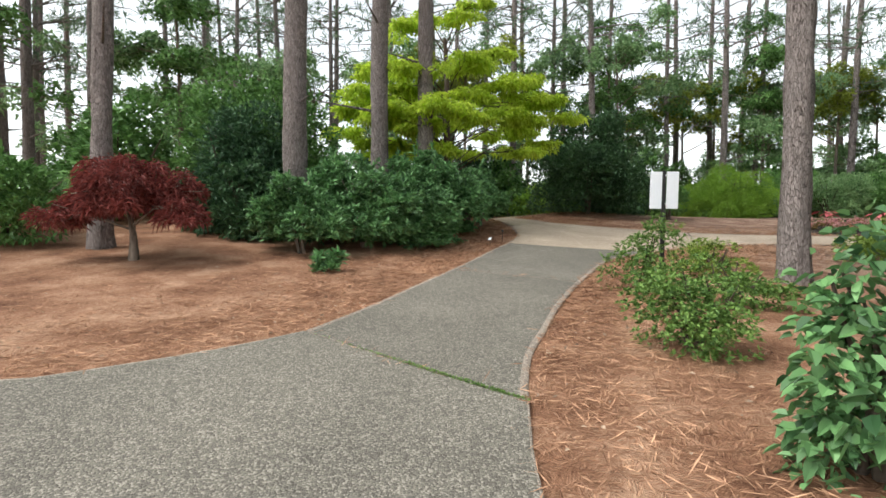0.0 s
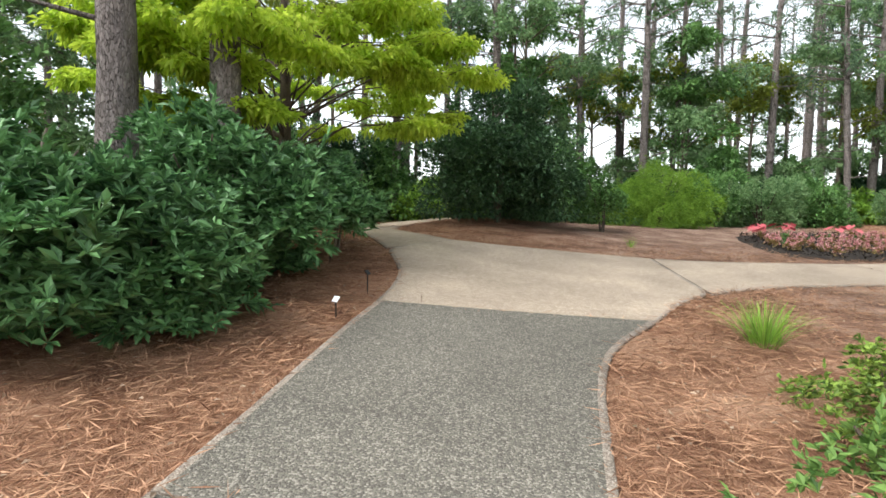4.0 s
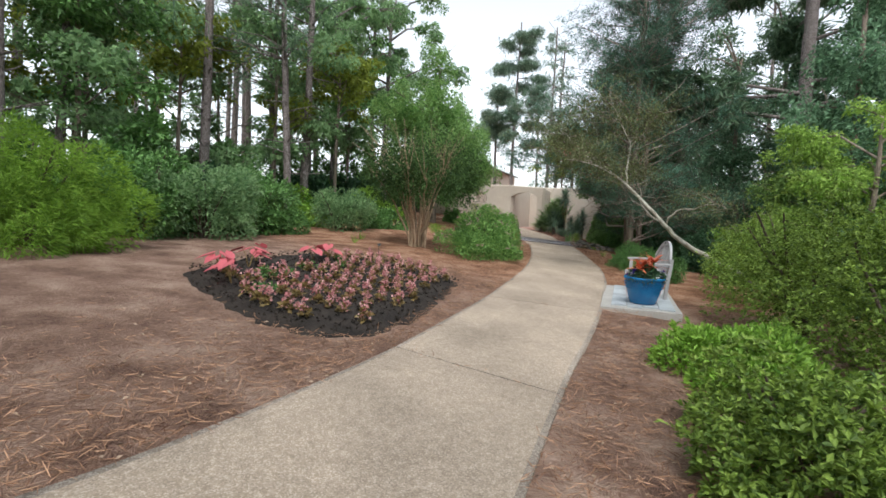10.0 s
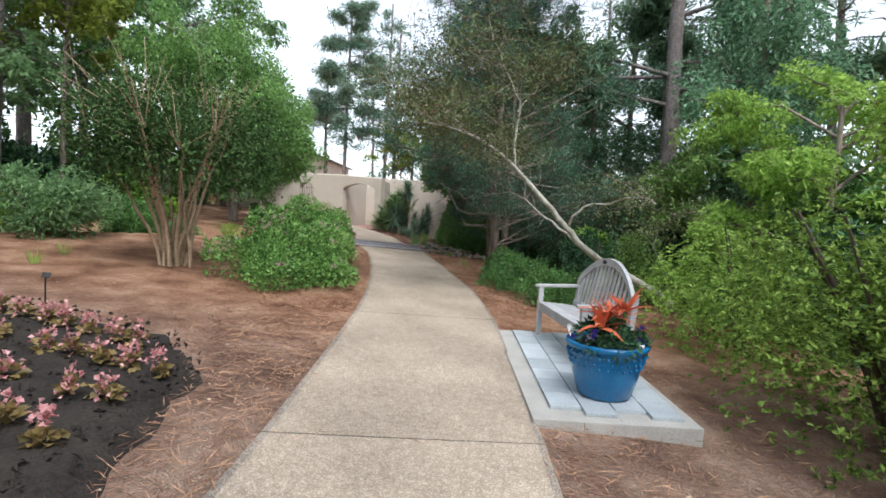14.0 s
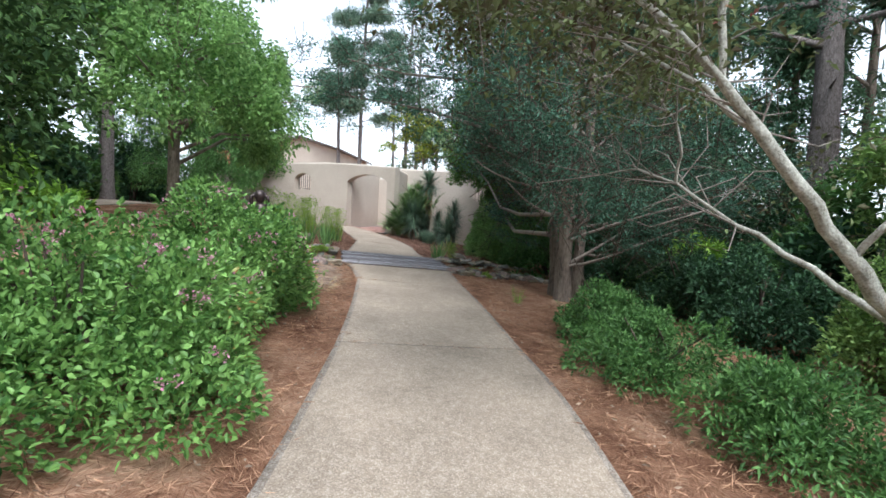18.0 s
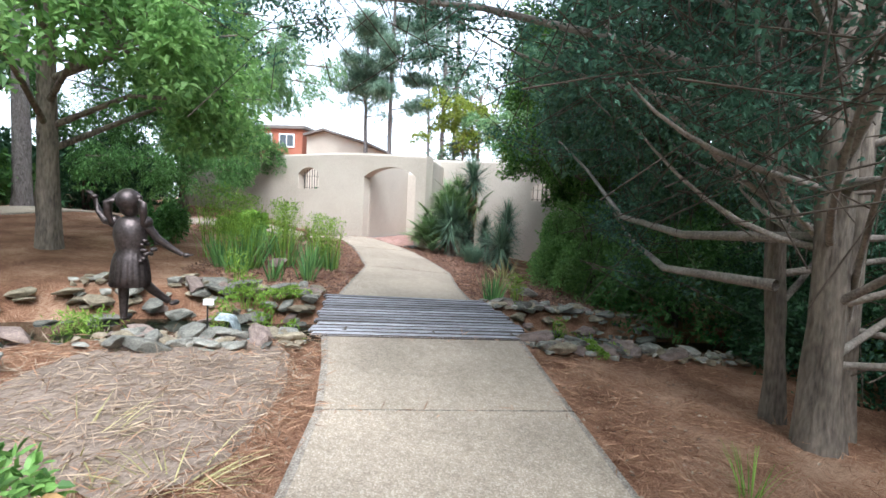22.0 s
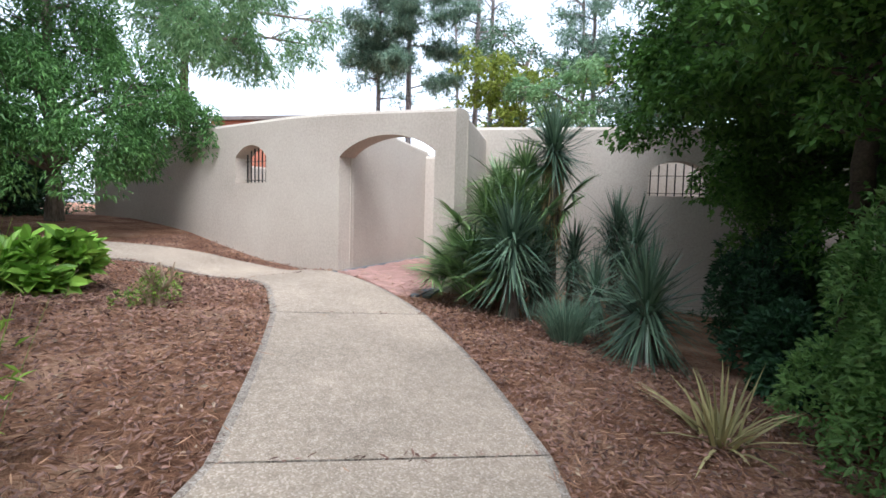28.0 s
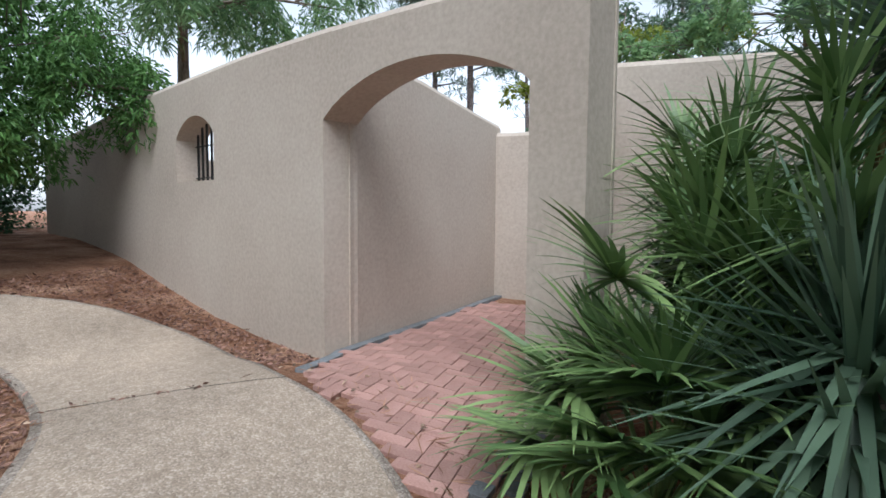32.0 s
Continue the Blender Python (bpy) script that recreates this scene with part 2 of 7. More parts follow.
    l.new(bp_.outputs["Normal"], p.inputs["Normal"])
    return m


def bark_material(name, crack, low, high):
    """Plated bark: flat scales of several greys parted by dark furrows."""
    m = bpy.data.materials.new(name)
    m.use_nodes = True
    n, l = m.node_tree.nodes, m.node_tree.links
    p = n["Principled BSDF"]
    co, mp, warp, vor, tone, fine = (n.new("ShaderNode" + k) for k in ("TexCoord", "Mapping", "TexNoise", "TexVoronoi", "TexVoronoi", "TexNoise"))
    mp.inputs["Scale"].default_value = (1.0, 1.0, 0.25)
    l.new(co.outputs["Object"], mp.inputs["Vector"])
    warp.inputs["Scale"].default_value, warp.inputs["Detail"].default_value = 9.0, 3.0
    l.new(mp.outputs["Vector"], warp.inputs["Vector"])
    bend = n.new("ShaderNodeVectorMath")
    bend.operation = "MULTIPLY_ADD"
    bend.inputs[1].default_value = (0.09, 0.09, 0.09)
    l.new(warp.outputs["Color"], bend.inputs[0])
    l.new(mp.outputs["Vector"], bend.inputs[2])
    vor.feature = "DISTANCE_TO_EDGE"
    for t in (vor, tone):
        t.inputs["Scale"].default_value = 50.0
        l.new(bend.outputs[0], t.inputs["Vector"])
    fine.inputs["Scale"].default_value, fine.inputs["Detail"].default_value = 45.0, 5.0
    l.new(mp.outputs["Vector"], fine.inputs["Vector"])
    sep, mix, rise = n.new("ShaderNodeSeparateColor"), n.new("ShaderNodeMath"), n.new("ShaderNodeMapRange")
    l.new(tone.outputs["Color"], sep.inputs["Color"])
    mix.operation = "MULTIPLY_ADD"
    mix.inputs[1].default_value = 0.55
    l.new(sep.outputs[0], mix.inputs[0])
    half = n.new("ShaderNodeMath")
    half.operation = "MULTIPLY"
    half.inputs[1].default_value = 0.5
    l.new(fine.outputs["Fac"], half.inputs[0])
    l.new(half.outputs[0], mix.inputs[2])
    ramp = n.new("ShaderNodeValToRGB")
    ramp.color_ramp.elements[0].position, ramp.color_ramp.elements[1].position = 0.15, 0.8
    ramp.color_ramp.elements[0].color, ramp.color_ramp.elements[1].color = (*low, 1), (*high, 1)
    l.new(mix.outputs[0], ramp.inputs["Fac"])
    rise.inputs["From Max"].default_value = 0.07
    l.new(vor.outputs["Distance"], rise.inputs["Value"])
    col = n.new("ShaderNodeMix")
    col.data_type = "RGBA"
    l.new(rise.outputs["Result"], col.inputs[0])
    col.inputs[6].default_value = (*crack, 1)
    l.new(ramp.outputs["Color"], col.inputs[7])
    l.new(col.outputs[2], p.inputs["Base Color"])
    p.inputs["Roughness"].default_value, p.inputs["Specular IOR Level"].default_value = 0.95, 0.15
    bp_ = n.new("ShaderNodeBump")
    bp_.inputs["Strength"].default_value, bp_.inputs["Distance"].default_value = 1.0, 0.025
    l.new(rise.outputs["Result"], bp_.inputs["Height"])
    l.new(bp_.outputs["Normal"], p.inputs["Normal"])
    return m


M_STRAW = straw_material("pine_straw", ((0.09, 0.04, 0.025), (0.33, 0.168, 0.10), (0.60, 0.385, 0.26)))
M_DARKAGG = stone_material("dark_exposed_aggregate", ((0.095, 0.086, 0.072), (0.13, 0.118, 0.098), (0.148, 0.135, 0.112), (0.172, 0.157, 0.13), (0.27, 0.247, 0.208)), (0.8, 1.2), 100.0, 0.6)
M_AGG = stone_material("pale_exposed_aggregate", ((0.341, 0.268, 0.200), (0.383, 0.305, 0.232), (0.412, 0.328, 0.252), (0.446, 0.360, 0.280), (0.536, 0.440, 0.355)), (0.7, 1.14), 105.0, 0.4)
M_EDGE = stone_material("worn_path_edge", ((0.25, 0.20, 0.16), (0.31, 0.255, 0.205), (0.34, 0.285, 0.235), (0.38, 0.32, 0.265), (0.46, 0.40, 0.34)), (0.55, 1.2), 110.0, 0.6)
M_STUCCO = material("pink_beige_stucco", (0.425, 0.36, 0.296), (0.575, 0.508, 0.43), 0.8, 0.95, 0.06, 30.0, vary=0.0, mid=(0.505, 0.432, 0.362))
M_BRICK = material("red_clay_paver", (0.35, 0.19, 0.155), (0.50, 0.31, 0.265), 3.0, 0.85, 0.3, 70.0, vary=0.35)
M_GREYBRICK = material("grey_slate_paver", (0.13, 0.14, 0.15), (0.26, 0.27, 0.28), 3.0, 0.8, 0.3, 70.0, vary=0.35)
M_PINEBARK = bark_material("pine_bark", (0.075, 0.062, 0.058), (0.14, 0.118, 0.11), (0.31, 0.268, 0.252))
M_BARK = material("grey_brown_bark", (0.07, 0.055, 0.045), (0.31, 0.25, 0.2), 7.0, 0.95, 0.8, 40.0, vary=0.2, grain=(0, (1, 1, 4.0)))
# twig bark; also the painted shade between the bridge planks
M_TWIG_GAPSHADE = material("dark_twig_bark", (0.05, 0.038, 0.03), (0.14, 0.105, 0.08), 6.0, 0.95, 0.5, 40.0, vary=0.2)
M_LIMB = material("bare_grey_limb", (0.13, 0.105, 0.09), (0.42, 0.36, 0.31), 7.0, 0.95, 0.5, 50.0, vary=0.3)
M_LICHEN = material("pale_lichen_bark", (0.16, 0.14, 0.11), (0.62, 0.60, 0.52), 9.0, 0.95, 0.5, 60.0, vary=0.1)
M_MYRTLE = material("tan_smooth_bark", (0.24, 0.16, 0.10), (0.46, 0.34, 0.23), 5.0, 0.8, 0.3, 30.0, vary=0.2)
M_SOIL = material("black_potting_soil", (0.010, 0.008, 0.007), (0.05, 0.038, 0.03), 3.0, 0.95, 1.0, 40.0, vary=0.0)
M_DIRT = material("bare_grey_dirt", (0.15, 0.108, 0.083), (0.36, 0.275, 0.22), 2.5, 0.95, 0.6, 45.0, vary=0.0)
M_TEAK = material("silvered_teak", (0.30, 0.295, 0.30), (0.50, 0.49, 0.49), 4.0, 0.8, 0.2, 90.0, vary=0.2)
M_BLUE = material("blue_glazed_ceramic", (0.005, 0.11, 0.30), (0.012, 0.19, 0.42), 5.0, 0.18, 0.1, 60.0, vary=0.0, spec=0.6)
M_SLAB = material("pale_stone_paving", (0.36, 0.34, 0.31), (0.52, 0.49, 0.45), 3.0, 0.9, 0.3, 60.0, vary=0.1)
M_FLAG = material("blue_grey_flagstone", (0.33, 0.36, 0.39), (0.52, 0.55, 0.57), 3.0, 0.9, 0.3, 60.0, vary=0.25)
M_FALL = material("falling_water", (0.10, 0.11, 0.11), (0.86, 0.90, 0.93), 5.0, 0.25, 0.4, 45.0, vary=0.0, mid=(0.42, 0.46, 0.48), grain=(0, (1, 1, 9.0)))
M_PLANK = material("weathered_deck_board", (0.10, 0.092, 0.10), (0.62, 0.60, 0.63), 6.0, 0.85, 0.6, 70.0, vary=0.6, mid=(0.30, 0.28, 0.30), grain=(-61, (14, 1, 1)))
M_BRONZE = material("dark_patinated_bronze", (0.045, 0.035, 0.034), (0.14, 0.11, 0.105), 6.0, 0.42, 0.15, 40.0, metal=0.75, vary=0.0)
M_ROCK = material("grey_fieldstone", (0.10, 0.096, 0.085), (0.42, 0.39, 0.33), 2.2, 0.9, 0.6, 16.0, vary=0.7, mid=(0.24, 0.222, 0.19))
M_ROCKTAN = material("tan_fieldstone", (0.14, 0.11, 0.07), (0.47, 0.39, 0.28), 2.2, 0.9, 0.6, 16.0, vary=0.6, mid=(0.29, 0.235, 0.165))
M_ROCKRUST = material("rusty_fieldstone", (0.13, 0.085, 0.07), (0.42, 0.31, 0.26), 2.2, 0.9, 0.5, 16.0, vary=0.6, mid=(0.25, 0.185, 0.16))
M_IRON = material("dark_iron", (0.02, 0.02, 0.022), (0.06, 0.058, 0.055), 8.0, 0.5, 0.1, 60.0, metal=0.6, vary=0.1)
M_WHITE = material("white_sign_board", (0.72, 0.75, 0.8), (0.84, 0.86, 0.9), 3.0, 0.5, 0.03, 60.0, vary=0.0)
M_WALLRED = material("red_brick_wall", (0.30, 0.10, 0.06), (0.42, 0.17, 0.11), 1.0, 0.9, 0.2, 20.0, vary=0.0)
M_ROOF = material("brown_roof", (0.12, 0.10, 0.09), (0.22, 0.19, 0.17), 1.0, 0.9, 0.2, 20.0, vary=0.0)
M_GLASS = material("dark_window_glass", (0.03, 0.04, 0.045), (0.06, 0.07, 0.08), 1.0, 0.08, 0.0, 5.0, vary=0.0, spec=0.6)
M_SKIRT = material("dry_leaf_skirt", (0.26, 0.17, 0.08), (0.55, 0.40, 0.22), 6.0, 0.9, 0.5, 60.0, vary=0.1)
M_NEEDLE = leaf_material("fallen_pine_needle", (0.15, 0.055, 0.028), (0.68, 0.40, 0.245), 0.8, 0.1)
M_MULCH = leaf_material("bark_mulch_chip", (0.07, 0.036, 0.028), (0.40, 0.23, 0.175), 0.85, 0.0)
M_CHIP = leaf_material("fallen_leaf_chip", (0.16, 0.10, 0.07), (0.62, 0.46, 0.33), 0.8, 0.1)
M_WATER = material("dark_pond_water", (0.012, 0.015, 0.010), (0.022, 0.026, 0.016), 2.0, 0.04, 0.05, 14.0, vary=0.0, spec=0.6)
M_FOAM = material("white_water", (0.5, 0.55, 0.58), (0.8, 0.84, 0.86), 14.0, 0.3, 0.6, 50.0, vary=0.0)

L_RHODO = leaf_material("rhododendron_leaf", (0.028, 0.10, 0.035), (0.23, 0.45, 0.17), 0.45, 0.28, spec=0.4)
L_LIME = leaf_material("lime_maple_leaf", (0.42, 0.66, 0.05), (0.74, 0.86, 0.12), 0.5, 0.75)
L_MAPLE = leaf_material("red_maple_leaf", (0.091, 0.021, 0.020), (0.349, 0.091, 0.077), 0.5, 0.3)
L_DARK = leaf_material("dark_evergreen_leaf", (0.018, 0.055, 0.030), (0.09, 0.19, 0.085), 0.55, 0.2, spec=0.25)
L_GREEN = leaf_material("mid_green_leaf", (0.050, 0.142, 0.035), (0.212, 0.395, 0.118), 0.45, 0.3)
L_FRESH = leaf_material("fresh_green_leaf", (0.119, 0.265, 0.028), (0.405, 0.644, 0.105), 0.45, 0.35)
L_AZALEA = leaf_material("azalea_leaf", (0.045, 0.11, 0.018), (0.38, 0.53, 0.10), 0.5, 0.35)
L_FEATHER = leaf_material("feathery_leaf", (0.119, 0.252, 0.025), (0.349, 0.560, 0.084), 0.5, 0.35)
L_SPIREA = leaf_material("spirea_leaf", (0.05, 0.16, 0.03), (0.31, 0.52, 0.14), 0.45, 0.3, tint=(0.55, 0.30, 0.12))
# lightened and blued to include distance haze; near pines share it
L_PINE = leaf_material("pine_needle", (0.07, 0.14, 0.085), (0.21, 0.32, 0.18), 0.5, 0.4)
# paler copy of the pine needles, with distance haze put into the colour
L_HAZEPINE = leaf_material("pale_pine_needle", (0.13, 0.22, 0.16), (0.32, 0.44, 0.31), 0.5, 0.6)
L_CEDAR = leaf_material("cedar_spray", (0.036, 0.090, 0.060), (0.15, 0.30, 0.20), 0.6, 0.3, tint=(0.16, 0.075, 0.055))
L_TREE = leaf_material("broad_tree_leaf", (0.15, 0.30, 0.13), (0.36, 0.53, 0.25), 0.45, 0.7)
# mid green darkened so the hornbeams look shaded; the shade is in the colour
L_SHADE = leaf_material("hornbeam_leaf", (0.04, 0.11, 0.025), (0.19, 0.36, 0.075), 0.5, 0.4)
# birch leaf; on the hollies by the stream it stands in for sky light
L_BIRCH_LITHOLLY = leaf_material("birch_leaf", (0.13, 0.28, 0.08), (0.37, 0.57, 0.19), 0.45, 0.75)
L_LIGHT = leaf_material("light_green_leaf", (0.11, 0.23, 0.05), (0.40, 0.58, 0.18), 0.5, 0.5)
# yellow-green leaf, brightened to make up for light lost behind the hedge
L_DOGWOOD_LIT = leaf_material("dogwood_leaf", (0.20, 0.36, 0.06), (0.52, 0.72, 0.18), 0.5, 0.75)
L_OLIVE = leaf_material("olive_green_leaf", (0.15, 0.21, 0.03), (0.36, 0.42, 0.07), 0.5, 0.6)
L_BRONZED = leaf_material("sparse_bronzed_leaf", (0.13, 0.085, 0.06), (0.21, 0.27, 0.11), 0.6, 0.3, tint=(0.33, 0.13, 0.11), spec=0.15)
L_YUCCA = leaf_material("yucca_blade", (0.05, 0.105, 0.066), (0.215, 0.31, 0.20), 0.4, 0.12, spec=0.45)
L_PALM = leaf_material("fan_palm_blade", (0.085, 0.18, 0.055), (0.34, 0.48, 0.18), 0.38, 0.15, spec=0.5)
L_IRIS = leaf_material("iris_blade", (0.084, 0.224, 0.084), (0.336, 0.573, 0.183), 0.45, 0.35)
L_GOLD = leaf_material("yellow_green_spike", (0.15, 0.29, 0.03), (0.44, 0.61, 0.11), 0.5, 0.4)
L_BLUEGRASS = leaf_material("blue_grass_blade", (0.099, 0.183, 0.119), (0.308, 0.448, 0.308), 0.6, 0.2)
L_DRY = leaf_material("dry_blade", (0.224, 0.196, 0.077), (0.644, 0.560, 0.265), 0.6, 0.2)
L_AZALEA_GREEN = leaf_material("green_azalea_leaf", (0.045, 0.13, 0.025), (0.27, 0.43, 0.11), 0.5, 0.3)
L_CEDAR_GREEN = leaf_material("green_cedar_spray", (0.085, 0.18, 0.10), (0.27, 0.45, 0.26), 0.6, 0.5)
L_HOLLY = leaf_material("holly_leaf", (0.020, 0.060, 0.030), (0.105, 0.21, 0.085), 0.45, 0.22)
L_MYRTLE = leaf_material("crape_myrtle_leaf", (0.022, 0.060, 0.020), (0.11, 0.19, 0.06), 0.65, 0.2, spec=0.12)
L_PINK = leaf_material("pink_blossom", (0.72, 0.22, 0.40), (0.90, 0.55, 0.66), 0.6, 0.3)
L_BEGONIA = leaf_material("begonia_leaf", (0.13, 0.10, 0.035), (0.42, 0.30, 0.12), 0.4, 0.3)
L_BEGFLOWER = leaf_material("begonia_flower", (0.66, 0.16, 0.19), (0.90, 0.56, 0.54), 0.5, 0.3)
L_CALAD = leaf_material("caladium_leaf", (0.700, 0.070, 0.100), (0.850, 0.250, 0.280), 0.5, 0.35)
L_ORANGE = leaf_material("orange_bromeliad_leaf", (0.600, 0.060, 0.030), (0.850, 0.280, 0.130), 0.45, 0.3)
L_WHITE = leaf_material("white_petal", (0.700, 0.700, 0.680), (0.850, 0.850, 0.840), 0.6, 0.3)
L_VIOLET = leaf_material("violet_petal", (0.030, 0.020, 0.220), (0.100, 0.070, 0.450), 0.6, 0.3)

# ---- mesh helpers ----
MASSES = {"foliage", "crown", "needles", "twig_mass", "bloom", "foam", "leaves", "blossom", "petals", "blade_mass", "leaf_rosette", "dead_leaf_skirt", "blade", "stalk"}


def sheet(name, verts, faces, mat, parent=None, label="", smooth=False):
    """One mesh object from arrays of points and faces."""
    me = bpy.data.meshes.new(name)
    me.from_pydata(np.asarray(verts, float).tolist(), [], [list(map(int, f)) for f in faces] if not isinstance(faces, np.ndarray) else faces.tolist())
    me.materials.append(mat)
    if smooth:
        me.polygons.foreach_set("use_smooth", [True] * len(me.polygons))
    ob = new(name, me)
    if parent is not None:
        ob.parent = parent
    if label:
        ob["label"] = label
    if name in MASSES:
        ob["kind"] = "stuff"
    return ob


def part(name, bm, mat, parent=None, label="", smooth=False):
    """Links a bmesh as one mesh object."""
    me = bpy.data.meshes.new(name)
    bm.to_mesh(me)
    bm.free()
    me.materials.append(mat)
    if smooth:
        me.polygons.foreach_set("use_smooth", [True] * len(me.polygons))
    ob = new(name, me)
    if parent is not None:
        ob.parent = parent
    if label:
        ob["label"] = label
    return ob


def thing(name, x, y, z, label, category, group="", kind=""):
    ob = new(name)
    ob.empty_display_size = 0.2
    ob.location = (x, y, z)
    return tagged(ob, label, category, group, kind)


def box(bm, size, at=(0, 0, 0), turn=None, bevel=0.0):
    """A box with rounded edges added to a bmesh."""
    res = bmesh.ops.create_cube(bm, size=1.0)
    m = Matrix.Translation(at) @ (turn or Matrix()) @ Matrix.Diagonal((*size, 1))
    bmesh.ops.transform(bm, matrix=m, verts=res["verts"])
    if bevel:
        edges = list({e for v in res["verts"] for e in v.link_edges})
        bmesh.ops.bevel(bm, geom=edges, offset=bevel, segments=2, affect="EDGES", profile=0.6)
    return bm


def tube_arrays(points, radii, sides=7):
    """Points and quads of a tapered tube along a line."""
    P_ = np.asarray(points, float)
    R_ = np.asarray(radii, float)
    T = np.gradient(P_, axis=0)
    T /= np.linalg.norm(T, axis=1, keepdims=True) + 1e-9
    ref = np.where(np.abs(T[:, 2:3]) > 0.9, [[1.0, 0, 0]], [[0, 0, 1.0]])
    U = np.cross(T, ref)
    U /= np.linalg.norm(U, axis=1, keepdims=True) + 1e-9
    V = np.cross(T, U)
    a = np.linspace(0, 2 * np.pi, sides, endpoint=False)
    ring = np.cos(a)[None, :, None] * U[:, None] + np.sin(a)[None, :, None] * V[:, None]
    v = (P_[:, None] + R_[:, None, None] * ring).reshape(-1, 3)
    k = np.arange(len(P_) - 1)[:, None] * sides
    j = np.arange(sides)[None]
    f = np.stack([k + j, k + (j + 1) % sides, k + sides + (j + 1) % sides, k + sides + j], -1).reshape(-1, 4)
    return v, f


def tubes(name, lines, mat, parent, label="", sides=6):
    """Several tapered tubes as one mesh; lines of (points, radii)."""
    vs, fs, base = [], [], 0
    for pts, radii in lines:
        v, f = tube_arrays(pts, radii, sides)
        vs.append(v)
        fs.append(f + base)
        base += len(v)
    return sheet(name, np.concatenate(vs), np.concatenate(fs), mat, parent, label, smooth=True)


def unit(v):
    return v / (np.linalg.norm(v, axis=-1, keepdims=True) + 1e-9)


def leaf_arrays(at, way, length, width, rng, fold=0.25, droop=0.2, oval=False, plain=False):
    """A folded pointed leaf of two quads at each place, along way. Returns points and quads."""
    n = len(at)
    length = np.broadcast_to(length, (n,)) * rng.uniform(0.7, 1.25, n)
    width = np.broadcast_to(width, (n,)) * rng.uniform(0.75, 1.2, n)
    way = unit(way)
    side = unit(np.cross(way, rng.normal(size=(n, 3)) * 0.5 + [0, 0, 1]))
    up = np.cross(side, way)
    L, W = length[:, None], width[:, None]
    a = at
    tip = at + way * L - np.array([0, 0, 1.0]) * droop * L
    mid = at + way * L * 0.5 - np.array([0, 0, 1.0]) * droop * 0.25 * L
    if plain:
        # far leaves: one pointed triangle each
        v = np.stack([a - side * W * 0.5, a + side * W * 0.5 + up * W * fold, tip], 1).reshape(-1, 3)
        return v, np.arange(3 * n).reshape(-1, 3)
    if oval:
        down = np.array([0, 0, 1.0]) * droop * L
        q1, q2 = at + way * L * 0.28 - down * 0.08, at + way * L * 0.68 - down * 0.46
        w1, w2 = side * W * 0.46, side * W * 0.38
        v = np.stack([a, q1 + w1 + up * W * fold * 0.9, q2 + w2 + up * W * fold * 0.7, tip, q2 - w2 + up * W * fold * 0.7, q1 - w1 + up * W * fold * 0.9], 1).reshape(-1, 3)
        k = np.arange(n)[:, None] * 6
        return v, np.concatenate([k + [0, 1, 2], k + [0, 2, 3], k + [0, 3, 4], k + [0, 4, 5]], 1).reshape(-1, 3)
    l = mid + side * W * 0.5 + up * W * fold
    r = mid - side * W * 0.5 + up * W * fold
    v = np.stack([a, l, tip, r], 1).reshape(-1, 3)
    k = np.arange(n)[:, None] * 4
    f = np.concatenate([k + [0, 1, 2], k + [0, 2, 3]], 1).reshape(-1, 3)
    return v, f


def blade_arrays(at, way, length, width, rng, bend=0.4, segments=3):
    """Long blades that taper and arch over: a strip of segments at each place."""
    n = len(at)
    length = np.broadcast_to(length, (n,)) * rng.uniform(0.75, 1.15, n)
    way = unit(way)
    side = unit(np.cross(way, [0, 0, 1.0]) + rng.normal(size=(n, 3)) * 0.15)
    rows = []
    for s in np.linspace(0, 1, segments + 1):
        mid = at + way * (length * s)[:, None] - np.array([0, 0, 1.0]) * (bend * length * s * s)[:, None]
        w = width * (1 - s) ** 0.7 * 0.5 if s > 0.15 else width * 0.42
        rows += [mid - side * max(w, 0.001), mid + side * max(w, 0.001)]
    v = np.stack(rows, 1).reshape(-1, 3)
    m = 2 * (segments + 1)
    k = np.arange(n)[:, None] * m
    f = np.concatenate([k + [2 * s, 2 * s + 1, 2 * s + 3, 2 * s + 2] for s in range(segments)], 1).reshape(-1, 4)
    return v, f


def join_arrays(*pairs):
    vs, fs, base = [], [], 0
    for v, f in pairs:
        vs.append(v)
        fs += (f + base).tolist()
        base += len(v)
    return np.concatenate(vs), fs


def blob_points(rng, n, size, lumps=9, shell=0.72, flat=0.0, clump=1.0):
    """Places and outward ways in a lumpy mound of half-axes size, with its foot at z = 0."""
    rx, ry, h = size
    c = unit(rng.normal(size=(lumps, 3)))
    c[:, 2] = np.abs(c[:, 2]) * 0.9
    c *= rng.uniform(0.35, 0.72 + 0.2 * (1 - clump), (lumps, 1))
    r = rng.uniform(0.30, 0.46, lumps) * clump
    k = rng.integers(0, lumps, n)
    d = unit(rng.normal(size=(n, 3)))
    d[:, 2] = np.where(rng.random(n) < 0.7, np.abs(d[:, 2]), d[:, 2])
    rad = r[k] * (shell + (1 - shell) * rng.random(n) ** 0.5)
    p = c[k] + d * rad[:, None]
    p *= [rx, ry, h]
    p[:, 2] = np.maximum(p[:, 2], flat + 0.03 * h * rng.random(n))
    out = unit(d * [1 / rx, 1 / ry, 1 / h] + unit(c[k] * 1.0) * 0.4 / max(rx, h))
    return p, out


# ---- the lie of the land ----
GROUND = (-0.0084, 0.3333, 0.5056, 0.733, -1.197, 0.3022, -0.4608, 0.5891)
